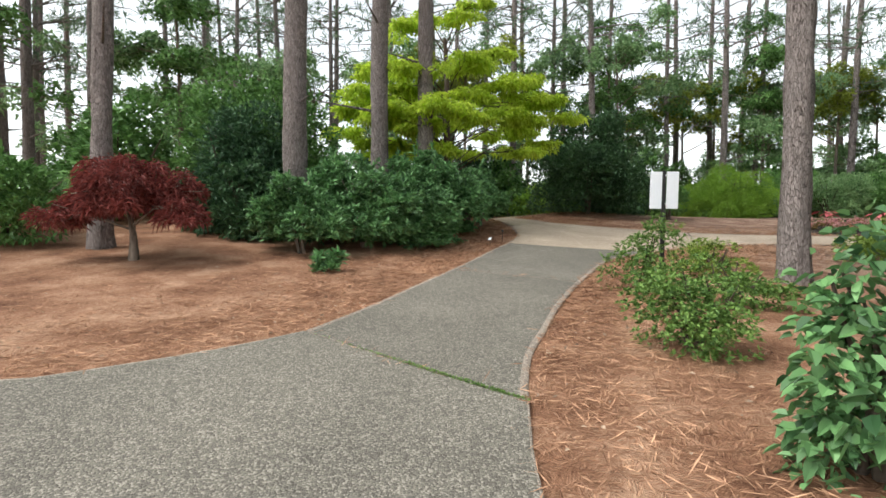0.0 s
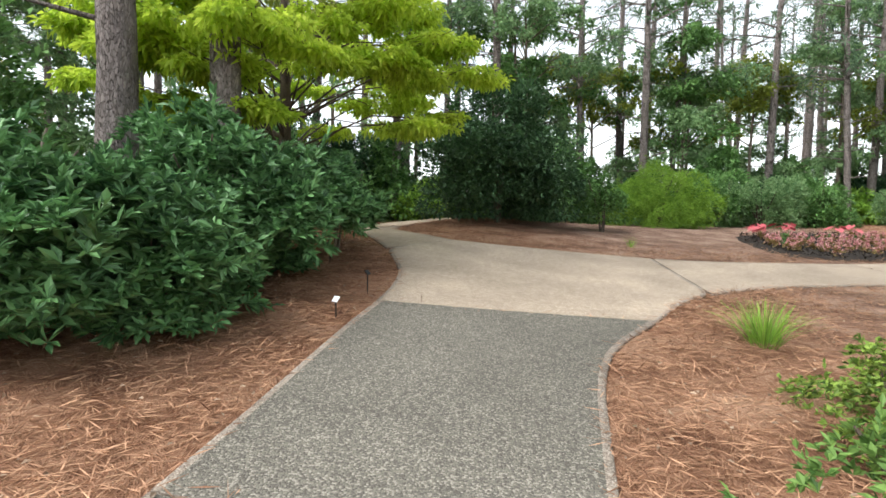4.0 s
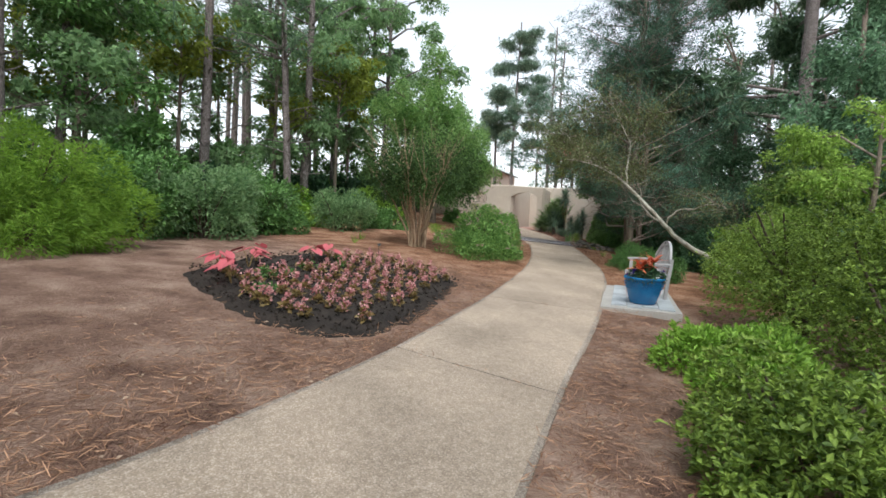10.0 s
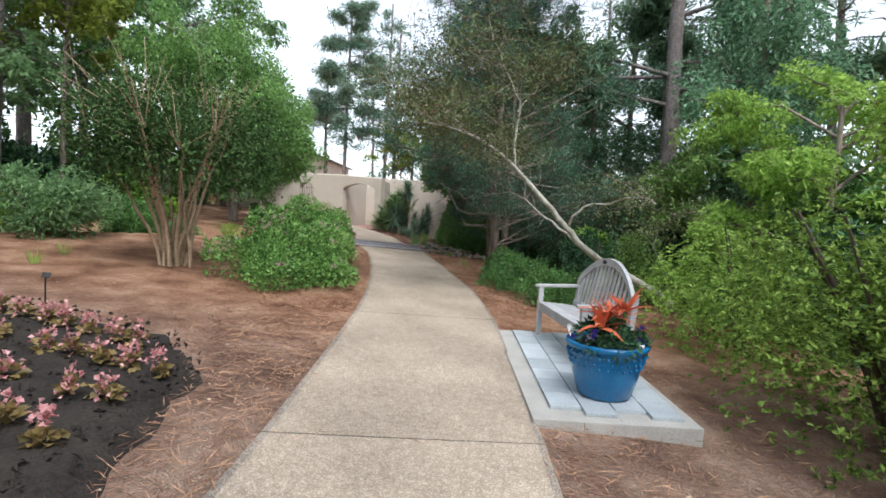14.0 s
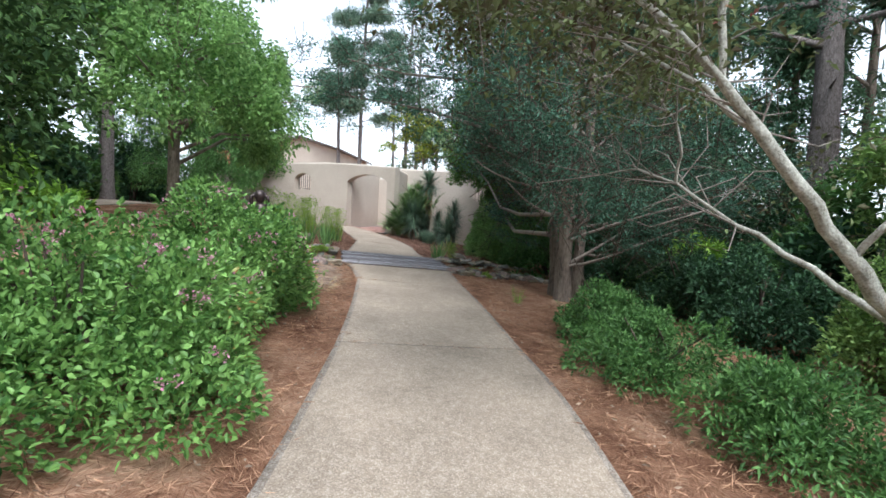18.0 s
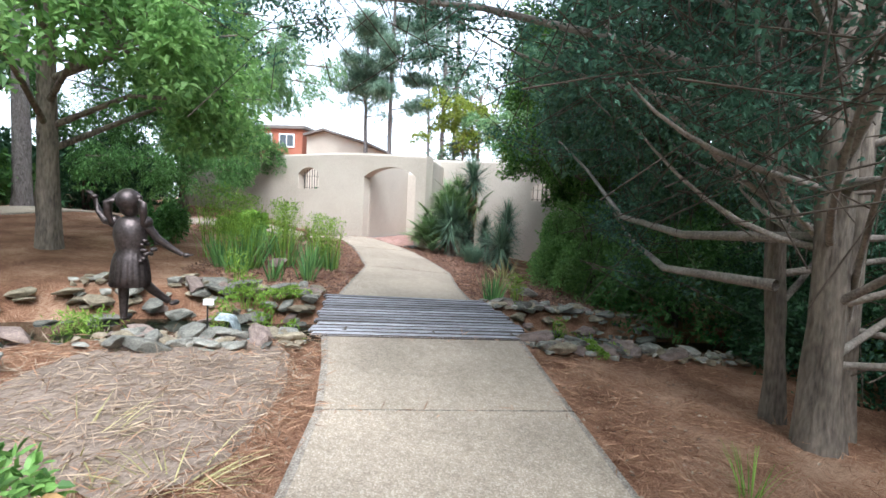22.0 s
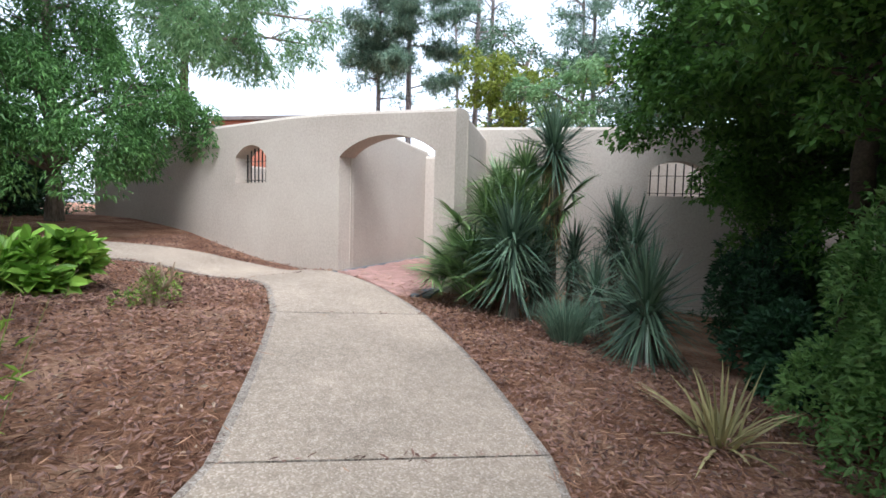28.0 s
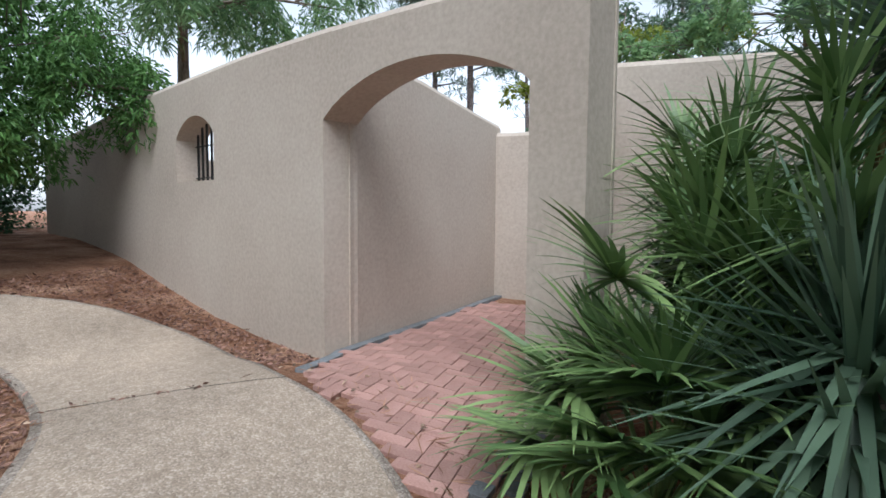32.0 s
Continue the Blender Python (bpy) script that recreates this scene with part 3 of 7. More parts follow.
STREAM = [(22.5, 22.5), (24.9, 20.0), (26.6, 18.55), (27.65, 17.45), (28.15, 16.45), (29.35, 14.75), (29.9, 13.2), (30.6, 11.2), (32.0, 8.5), (33.5, 5.0)]


def soft_clip(v, a, b, k=2.0):
    v = np.asarray(v, float)
    return np.where(v > b, b + k * (1 - np.exp(-np.maximum(v - b, 0) / k)), np.where(v < a, a - k * (1 - np.exp(-np.maximum(a - v, 0) / k)), v))


def middle_line(x):
    return np.interp(x, [-5, 2, 5, 12, 19, 24, 29, 34, 40], [6, 9, 12.4, 12.7, 12.8, 13.4, 14.8, 16.2, 17.2])


def base_level(x, y):
    """Height of the ground, without the bed of the stream."""
    x, y = np.asarray(x, float), np.asarray(y, float)
    cx = soft_clip(x, -3.0, 39.0)
    wide = np.interp(cx, [2, 7], [9.0, 5.5])
    cy = soft_clip(y, middle_line(cx) - wide, middle_line(cx) + np.interp(cx, [2, 7], [5.5, 5.5]), 1.5)
    u, v = cx / 20, cy / 10
    c = GROUND
    z = c[0] + c[1] * u + c[2] * v + c[3] * u * u + c[4] * u * v + c[5] * v * v + c[6] * u**3 + c[7] * u * u * v
    # the ground falls away towards the foot of the stucco wall, most of all beside the arch
    a, b = np.clip((y - 17.8) / 2.7, 0, 1), np.clip((x - 32.5) / 4.0, 0, 1)
    c, d = np.clip((y - 17.4) / 1.0, 0, 1), np.clip((x - 38.0) / 0.7, 0, 1)
    e = np.clip((y - 18.6) / 1.5, 0, 1)
    return z - 0.42 * a * a * (3 - 2 * a) * b * b * (3 - 2 * b) - 0.14 * c * d * (1 - e * e * (3 - 2 * e))


def line_distance(x, y, line):
    x, y = np.asarray(x, float), np.asarray(y, float)
    best = np.full(np.broadcast(x, y).shape, 1e9)
    for (ax, ay), (bx, by) in zip(line[:-1], line[1:]):
        dx, dy = bx - ax, by - ay
        s = np.clip(((x - ax) * dx + (y - ay) * dy) / (dx * dx + dy * dy), 0, 1)
        best = np.minimum(best, np.hypot(x - ax - s * dx, y - ay - s * dy))
    return best


def level(x, y):
    d = line_distance(x, y, STREAM)
    return base_level(x, y) - 0.5 * np.clip((0.88 - d) / 0.4, 0, 1) ** 0.7


def lvl(x, y):
    return float(level(x, y))


def ground_grid():
    out = np.geomspace(1, 700, 26)
    xs = np.concatenate([-12 - out[::-1], np.arange(-12, 48, 0.24), 48 + out])
    ys = np.concatenate([-8 - out[::-1], np.arange(-8, 30, 0.24), 30 + out])
    X, Y = np.meshgrid(xs, ys)
    Z = level(X, Y)
    rng = np.random.default_rng(3)
    near = (X > -12) & (X < 48) & (Y > -8) & (Y < 30)
    Z = Z + np.where(near, rng.uniform(-0.008, 0.008, Z.shape) + 0.008 * np.sin(X * 2.1 + np.sin(Y * 1.7)) * np.sin(Y * 1.9), 0) - 0.018
    v = np.stack([X, Y, Z], -1).reshape(-1, 3)
    w = len(xs)
    i, j = np.meshgrid(np.arange(len(ys) - 1), np.arange(w - 1), indexing="ij")
    k = (i * w + j).ravel()
    return v, np.stack([k, k + 1, k + w + 1, k + w], -1)


gv, gf = ground_grid()
ground = tagged(sheet("ground", gv, gf, M_STRAW, smooth=True), "sloping ground covered with rust-brown pine straw", "ground", kind="structure")

# ---- the path ----


def resample(line, n):
    line = np.asarray(line, float)
    s = np.r_[0, np.cumsum(np.linalg.norm(np.diff(line, axis=0), axis=1))]
    u = np.linspace(0, s[-1], n)
    return np.stack([np.interp(u, s, line[:, k]) for k in range(2)], 1)


def rounded(line, times=2):
    """The line with its corners cut, ends kept."""
    q = np.asarray(line, float)
    for _ in range(times):
        a, b = q[:-1], q[1:]
        q = np.concatenate([q[:1], np.stack([0.78 * a + 0.22 * b, 0.22 * a + 0.78 * b], 1).reshape(-1, 2)[1:-1], q[-1:]])
    return q


path_root = thing("path", 0, 0, 0, "curving exposed-aggregate concrete garden path with pale edges", "path", kind="structure")
SLABS = []


def slab(left, right, mat, n=22, across=8, gap=0.02, lift=0.012):
    """One concrete slab between two edge lines, cast to the ground's slope, with rounded rims and a joint at its ends."""
    L, R = resample(rounded(left), n), resample(rounded(right), n)
    SLABS.append((L, R))
    d0, d1 = unit(L[1] - L[0]), unit(L[-1] - L[-2])
    L[0] += d0 * gap / 2
    R[0] += unit(R[1] - R[0]) * gap / 2
    L[-1] -= d1 * gap / 2
    R[-1] -= unit(R[-1] - R[-2]) * gap / 2
    wide = float(np.linalg.norm(L - R, axis=1).mean())
    e0, e1 = 0.012 / wide, 0.06 / wide
    w = np.concatenate([[0, e0, e1], np.linspace(0.1, 0.9, across - 4), [1 - e1, 1 - e0, 1]])
    G = L[:, None] * (1 - w)[None, :, None] + R[:, None] * w[None, :, None]
    Z = base_level(G[..., 0], G[..., 1]) + lift
    Z[:, 0] -= 0.012
    Z[:, -1] -= 0.012
    m = len(w)
    top = np.dstack([G, Z]).reshape(-1, 3)
    idx = np.arange(n * m).reshape(n, m)
    faces = [(idx[i, j], idx[i, j + 1], idx[i + 1, j + 1], idx[i + 1, j]) for i in range(n - 1) for j in range(m - 1)]
    rim = list(idx[:, 0]) + list(idx[-1, 1:]) + list(idx[::-1, -1][1:]) + list(idx[0, ::-1][1:-1])
    low = top[rim] - [0, 0, 0.14]
    b, c = len(top), len(top) + len(rim)
    for k in range(len(rim)):
        q = (k + 1) % len(rim)
        faces.append((b + k, b + q, c + q, c + k))
    ob = sheet("slab", np.concatenate([top, top[rim], low]), faces, mat, path_root, smooth=True)
    ob.data.materials.append(M_EDGE)
    # tarred filler at the bottom of the joint
    for a, b, d, drop in ((L[-1], R[-1], d1, 0.016), (L[0], R[0], -d0, 0.019)):
        jq = np.array([a - d * 0.03, b - d * 0.03, b + d * 0.011, a + d * 0.011])
        sheet("joint_filler", np.c_[jq, base_level(jq[:, 0], jq[:, 1]) + lift - drop], [(0, 1, 2, 3)], M_SOIL, path_root, "dark filled joint")
    last = m - 2
    for k, poly in enumerate(ob.data.polygons):
        if k >= (n - 1) * (m - 1) or k % (m - 1) in (0, 1, last - 1, last):
            poly.material_index = 1
    return ob


def cut(L, R, stops, mat):
    """Slabs of a strip, cut at stations 0..1 along it."""
    A, B = resample(rounded(L), 201), resample(rounded(R), 201)
    for a, b in zip(stops[:-1], stops[1:]):
        i, j = round(a * 200), round(b * 200)
        slab(A[i : j + 1], B[i : j + 1], mat)


slab([(-1.25, 4.58), (-1.7, 4.12), (-2.3, 3.7), (-2.9, 3.32), (-3.5, 3.3), (-9, 3.7)], [(0.535, 3.08), (0.45, 2.5), (0.38, 1), (0.3, -1), (0, -6), (-2, -9)], M_DARKAGG)
cut([(-1.25, 4.58), (-0.8, 5.5), (-0.3, 6.8), (0.3, 8.2), (1.0, 10.1), (1.36, 10.95)], [(0.535, 3.08), (0.58, 3.4), (0.7, 4.0), (1.0, 4.8), (1.3, 5.7), (1.95, 7.2), (3.0, 9.3), (4.12, 10.2)], (0, 0.52, 1), M_DARKAGG)
slab([(1.36, 10.95), (1.6, 11.6), (1.8, 12.4), (1.82, 13.3), (1.8, 14.1), (2.5, 14.75), (3.2, 15.3)], [(4.12, 10.2), (5.0, 11.0), (5.7, 11.35), (6.0, 12.2), (6.3, 13.1), (6.6, 14.0)], M_AGG, n=32, across=14)
cut([(1.8, 14.1), (1.7, 14.8), (1.45, 16.5), (1.3, 18.2), (1.5, 20.0), (2.6, 22.0), (5, 24)], [(3.2, 15.3), (2.6, 15.95), (2.3, 16.9), (2.5, 18), (3.2, 19.2), (4.4, 20.6), (6.4, 22)], (0, 0.4, 0.7, 1), M_AGG)
cut([(6.6, 14.0), (7.5, 13.82), (8.9, 13.7), (10.3, 13.62), (12.1, 13.62), (14.4, 13.62)], [(5.7, 11.35), (6.5, 11.65), (7.5, 11.8), (8.7, 11.82), (11.1, 11.8), (12.7, 11.7), (14.8, 11.66)], (0, 0.5, 1), M_AGG)
slab([(14.4, 13.62), (16.1, 13.68), (18.4, 13.78)], [(14.8, 11.66), (16.8, 11.68), (19.0, 11.72)], M_AGG)
slab([(18.4, 13.78), (20.0, 13.9), (22.3, 14.2)], [(19.0, 11.72), (21.6, 11.95), (23.0, 12.25)], M_AGG)
slab([(22.3, 14.2), (24.0, 14.48), (26.1, 14.9)], [(23.0, 12.25), (25.0, 12.62), (26.9, 13.05)], M_AGG)
slab([(26.1, 14.9), (27.0, 15.2), (27.75, 15.5)], [(26.9, 13.05), (27.9, 13.25), (28.85, 13.45)], M_AGG)
slab([(29.55, 16.0), (30.7, 16.2), (32.5, 16.48)], [(30.75, 14.2), (31.8, 14.55), (33.35, 14.9)], M_AGG)
slab([(32.5, 16.48), (33.4, 16.85), (34.2, 17.2), (35.05, 17.6)], [(33.35, 14.9), (34.2, 15.25), (35.0, 15.62), (36.2, 16.3)], M_AGG)
slab([(35.05, 17.6), (35.6, 17.95), (36.2, 18.32), (36.72, 18.85), (36.96, 19.22)], [(36.2, 16.3), (37.12, 17.02), (37.6, 17.6), (37.86, 18.18)], M_AGG)
slab([(36.96, 19.22), (37.3, 19.85), (37.52, 20.45), (37.45, 21.3), (37.02, 21.78), (36.0, 22.3), (34.5, 22.9), (31.0, 23.5)], [(37.86, 18.18), (38.35, 18.9), (38.85, 19.8), (39.06, 20.9), (38.85, 21.75), (38.2, 22.45), (37.0, 23.3), (35.0, 24.1), (31.5, 24.9)], M_AGG, n=24)

# ---- stucco walls ----


def wall(name, start, way, length, thick, top, foot, openings=(), label="", lean=0.0):
    """A stucco wall from start along way: rounded top, openings (from, to, sill, spring, rise) that go right through."""
    way = np.array(way, float) / np.hypot(*way)
    side = np.array([way[1], -way[0]])
    stops = set(np.linspace(0, length, max(2, int(length / 0.4) + 1)).round(4))
    for a, b, *_ in openings:
        stops |= set(np.linspace(a, b, 17).round(4))
    stops = sorted(stops)
    vs, fs = [], []

    def put(s, across, z):
        p = np.array(start) + way * s + side * across
        vs.append((p[0], p[1], z))
        return len(vs) - 1

    def inside(s):
        for a, b, sill, spring, rise in openings:
            if a + 1e-6 < s < b - 1e-6:
                return a, b, sill, spring, rise
        return None

    def arch(o, s):
        a, b, sill, spring, rise = o
        u = (2 * s - a - b) / (b - a)
        return spring + rise * max(0.0, 1 - u * u) ** 0.85

    h = thick / 2
    for s, t in zip(stops[:-1], stops[1:]):
        o = inside((s + t) / 2)
        spans = [(foot, foot, top(s), top(t), True)]
        if o:
            spans = [(arch(o, s), arch(o, t), top(s), top(t), True)]
            if o[2] > foot:
                spans.append((foot, foot, o[2], o[2], False))
        for lo0, lo1, hi0, hi1, crown in spans:
            r = 0.07 if crown else 0.0
            ring0 = [put(s, -h, lo0), put(s, -h, hi0 - r), put(s, -h * 0.78, hi0 - r * 0.25), put(s, 0, hi0), put(s, h * 0.78, hi0 - r * 0.25), put(s, h, hi0 - r), put(s, h, lo0)]
            ring1 = [put(t, -h, lo1), put(t, -h, hi1 - r), put(t, -h * 0.78, hi1 - r * 0.25), put(t, 0, hi1), put(t, h * 0.78, hi1 - r * 0.25), put(t, h, hi1 - r), put(t, h, lo1)]
            for k in range(7):
                q = (k + 1) % 7
                fs.append((ring0[k], ring0[q], ring1[q], ring1[k]))
    for s, flip in ((0, 1), (length, -1)):
        ids = [put(s, -h, foot), put(s, -h, top(s) - 0.07), put(s, -h * 0.78, top(s) - 0.018), put(s, 0, top(s)), put(s, h * 0.78, top(s) - 0.018), put(s, h, top(s) - 0.07), put(s, h, foot)]
        fs.append(ids[::flip])
    for a, b, sill, spring, rise in openings:
        for s in (a, b):
            fs.append([put(s, -h, max(sill, foot)), put(s, -h, spring), put(s, h, spring), put(s, h, max(sill, foot))])
    bm = bmesh.new()
    bv = [bm.verts.new(v) for v in vs]
    for f in fs:
        bm.faces.new([bv[i] for i in f])
    bmesh.ops.remove_doubles(bm, verts=bm.verts, dist=0.0005)
    bmesh.ops.recalc_face_normals(bm, faces=bm.faces)
    return tagged(part(name, bm, M_STUCCO), label, "wall", kind="structure")


def wall_top(s):
    # s runs from the free corner beside the arch towards the tree at the far end
    return float(np.interp(s, [0, 1.2, 2.3, 3.6, 6.2, 9.0, 11.5], [4.2, 4.27, 4.33, 4.37, 4.34, 4.2, 4.1]))


WALL_FOOT, WALL_WAY = (38.08, 16.27), (0.42, 1.0)
wall("wall_arch", WALL_FOOT, WALL_WAY, 11.5, 0.36, wall_top, 0.6, [(0.36, 2.33, 0.6, 3.58, 0.3), (4.28, 5.24, 3.16, 3.66, 0.23)], "pinkish beige stucco garden wall with an arched doorway and a barred window")
wall("wall_return", (38.2, 16.36), (1, 0.01), 2.6, 0.3, lambda s: 4.14, 0.6, (), "beige stucco return wall beside the arch")
wall("wall_recessed", (40.8, 16.65), (0.03, -1.0), 13.5, 0.34, lambda s: 4.36, 0.6, [(3.42, 4.45, 3.08, 3.5, 0.23)], "beige stucco courtyard wall with a barred window behind the yuccas")
wall("wall_entry", (39.08, 18.522), (1, -0.16), 3.5, 0.3, lambda s: float(np.interp(s, [0, 1.2, 2.6, 3.6], [4.26, 4.25, 4.15, 4.1])), 0.6, (), "beige stucco side wall inside the arched entry")
wall("wall_court", (42.5, 18.1), (0.0, -1.0), 11.5, 0.3, lambda s: 3.98, 0.6, [(0.75, 1.1, 2.95, 3.42, 0.12)], "beige stucco court wall with a small barred window")
wall("wall_north_return", (42.55, 26.85), (1, -0.42), 6.0, 0.34, lambda s: 4.08, 0.6, (), "beige stucco wall end in the shade of a tree")


def window_bars(at, way, width, low, high, n):
    root = thing("window_grille", *at, low, "dark iron window grille of upright bars in the stucco wall", "window grille")
    way = np.array(way, float) / np.hypot(*way)
    for k in range(n):
        o = way * (width * (k + 0.5) / n - width / 2)
        bm = bmesh.new()
        box(bm, (0.022, 0.022, high - low + 0.06), (o[0], o[1], (high - low) / 2), bevel=0.004)
        part("bar", bm, M_IRON, root)
    for z in (0.06, (high - low) * 0.66):
        bm = bmesh.new()
        box(bm, (width, 0.02, 0.012), (0, 0, z), Matrix.Rotation(math.atan2(way[1], way[0]), 4, "Z"))
        part("crossbar", bm, M_IRON, root)
    return root


window_bars((38.08 + 0.387 * 4.76 + 0.05, 16.27 + 0.922 * 4.76 - 0.02), WALL_WAY, 0.94, 3.16, 3.82, 8)
window_bars((40.8 + 0.03 * 3.93, 16.65 - 3.93), (0, 1), 1.02, 3.08, 3.66, 7)
window_bars((42.5, 18.1 - 0.92), (0, 1), 0.33, 2.95, 3.46, 3)

# ---- bridge over the stream ----
bridge = thing("footbridge", 29.25, 14.8, 0, "low footbridge of weathered grey planks across the stream", "footbridge")
NL, NR, FL, FR = np.array((27.66, 15.6)), np.array((28.92, 13.28)), np.array((29.5, 16.12)), np.array((30.9, 14.05))
PLANKS = 15
rb = np.random.default_rng(5)
for k in range(PLANKS):
    a0, a1 = k / PLANKS, (k + 1) / PLANKS - 0.008
    jl, jr = rb.uniform(-0.04, 0.04, 2)
    quad = [NL + (FL - NL) * a0, NR + (FR - NR) * a0, NR + (FR - NR) * a1, NL + (FL - NL) * a1]
    across = unit(NR - NL)
    quad = [quad[0] + across * jl, quad[1] + across * jr, quad[2] + across * jr, quad[3] + across * jl]
    bm = bmesh.new()
    tilt = rb.uniform(-0.006, 0.006)
    zs = [float(base_level(*q)) + 0.035 + (tilt if i in (0, 3) else -tilt) for i, q in enumerate(quad)]
    up = [bm.verts.new((q[0] - 29.25, q[1] - 14.8, z)) for q, z in zip(quad, zs)]
    dn = [bm.verts.new((q[0] - 29.25, q[1] - 14.8, z - 0.045)) for q, z in zip(quad, zs)]
    bm.faces.new(up[::-1])
    bm.faces.new(dn)
    for i in range(4):
        bm.faces.new((up[i], up[(i + 1) % 4], dn[(i + 1) % 4], dn[i]))
    bmesh.ops.recalc_face_normals(bm, faces=bm.faces)
    bmesh.ops.bevel(bm, geom=list(bm.edges), offset=0.012, segments=2, affect="EDGES")
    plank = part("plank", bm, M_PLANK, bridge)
    # sides and undersides coloured dark to stand in for shade in the gaps
    plank.data.materials.append(M_TWIG_GAPSHADE)
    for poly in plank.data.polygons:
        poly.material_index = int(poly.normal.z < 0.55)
for f in (0.12, 0.5, 0.88):
    a, b = NL + (NR - NL) * f, FL + (FR - FL) * f
    bm = bmesh.new()
    ang = math.atan2(*(b - a)[::-1])
    box(bm, (float(np.hypot(*(b - a))) - 0.35, 0.12, 0.18), (*((a + b) / 2 - (29.25, 14.8)), float(base_level(*((a + b) / 2))) - 0.09), Matrix.Rotation(ang, 4, "Z"))
    part("beam", bm, M_TWIG_GAPSHADE, bridge)

# ---- stream water ----
sl = resample(STREAM, 60)
nrm = np.stack([-np.gradient(sl[:, 1]), np.gradient(sl[:, 0])], 1)
nrm = unit(nrm)
zw = np.minimum.accumulate(base_level(sl[:, 0], sl[:, 1])) - 0.27
wv = np.concatenate([np.c_[sl + nrm * o, zw] for o in (-0.8, 0, 0.8)])
wf = [(r * 60 + i, r * 60 + i + 1, (r + 1) * 60 + i + 1, (r + 1) * 60 + i) for r in range(2) for i in range(59)]
tagged(sheet("water", wv, wf, M_WATER, smooth=True), "dark still water of a narrow garden stream", "stream", kind="structure")


def rock_mesh(seed):
    rng = np.random.default_rng(seed)
    bm = bmesh.new()
    pts = unit(rng.normal(size=(15, 3))) * rng.uniform(0.8, 1.05, (15, 1))
    pts[:, 2] = np.clip(pts[:, 2], -0.7, 0.62 + rng.normal(size=15) * 0.05)
    for q in pts:
        bm.verts.new(q)
    hull = bmesh.ops.convex_hull(bm, input=list(bm.verts))
    bmesh.ops.delete(bm, geom=[g for g in hull["geom_interior"] if isinstance(g, bmesh.types.BMVert)], context="VERTS")
    bmesh.ops.dissolve_limit(bm, angle_limit=0.25, verts=bm.verts, edges=bm.edges)
    bmesh.ops.bevel(bm, geom=list(bm.edges), offset=0.07, segments=1, affect="EDGES", clamp_overlap=True)
    bmesh.ops.triangulate(bm, faces=bm.faces)
    for v in bm.verts:
        v.co *= 1 + 0.012 * rng.normal()
    me = bpy.data.meshes.new("rock")
    bm.to_mesh(me)
    bm.free()
    me.materials.append((M_ROCK, M_ROCKTAN, M_ROCK, M_ROCKRUST)[seed % 4])
    return me


ROCKS = [rock_mesh(s) for s in range(16)]


def rock(x, y, size, seed, flat=0.5, sink=0.35, group="rocks along the stream", z=None):
    rng = np.random.default_rng(seed)
    ob = new("rock", ROCKS[seed % len(ROCKS)])
    s = size * rng.uniform(0.85, 1.2, 3) * [1.25, 0.95, flat]
    z0 = (lvl(x, y) if z is None else z) + s[2] * (1 - sink)
    ob.matrix_world = Matrix.LocRotScale((x, y, z0), Euler((rng.uniform(-0.25, 0.25), rng.uniform(-0.25, 0.25), rng.uniform(0, 6.3))), s)
    return tagged(ob, "flat grey-tan fieldstone edging the stream" if size < 0.3 else "large grey boulder lying beside the stream", "rock", group)


rs = np.random.default_rng(11)
sd = resample(STREAM, 104)
sn = unit(np.stack([-np.gradient(sd[:, 1]), np.gradient(sd[:, 0])], 1))
count = 0
for i in range(10, 98):
    for sgn in (-1, 1):
        for row in range(5 if 33 < i < 66 else 2 if 27 < i < 72 else i % 2):
            o = sgn * (0.6 + row * 0.16 + rs.uniform(-0.08, 0.1))
            q = sd[i] + sn[i] * o + rs.uniform(-0.1, 0.1, 2)
            if line_distance(q[0], q[1], [(26.5, 14.0), (28.2, 14.5), (30.4, 15.2), (32, 15.6)]) < 1.25:
                continue
            rock(q[0], q[1], rs.uniform(0.08, 0.185), count, rs.uniform(0.35, 0.6))
            count += 1
for x, y, s in ((27.3, 17.62, 0.2), (26.3, 18.0, 0.24), (27.6, 16.95, 0.15), (28.28, 17.05, 0.17), (27.75, 17.15, 0.15), (28.0, 17.25, 0.15), (28.9, 17.4, 0.22), (30.82, 17.5, 0.25), (32.15, 13.42, 0.23), (29.2, 16.3, 0.2), (30.9, 13.45, 0.18), (28.4, 16.9, 0.18), (25.6, 17.2, 0.25), (27.5, 15.85, 0.17), (29.0, 12.9, 0.16), (26.6, 16.75, 0.16), (27.2, 16.3, 0.16), (28.75, 13.05, 0.13)):
    rock(x, y, s, count + 1, 0.45)
    count += 1
# rubble between the larger stones
for mat, start in ((M_ROCK, 0), (M_ROCKTAN, 1)):
    rv, rf, base = [], [], 0
    for k in range(330):
        i = int(rs.integers(33, 72))
        q = sd[i] + sn[i] * (1 if k % 2 else -1) * rs.uniform(0.58, 1.35) + rs.uniform(-0.1, 0.1, 2)
        if line_distance(q[0], q[1], [(26.5, 14.0), (28.2, 14.5), (30.4, 15.2), (32, 15.6)]) < 1.25:
            continue
        me = ROCKS[(2 * k + start) % len(ROCKS)]
        co = np.array([v.co for v in me.vertices]) * (rs.uniform(0.035, 0.085, 3) * [1.2, 1.0, 0.7])
        a = rs.uniform(0, 6.28)
        co = np.c_[co[:, 0] * math.cos(a) - co[:, 1] * math.sin(a), co[:, 0] * math.sin(a) + co[:, 1] * math.cos(a), co[:, 2]]
        rv.append(co + [q[0], q[1], lvl(*q) + 0.02])
        rf += [tuple(base + j for j in p.vertices) for p in me.polygons]
        base += len(co)
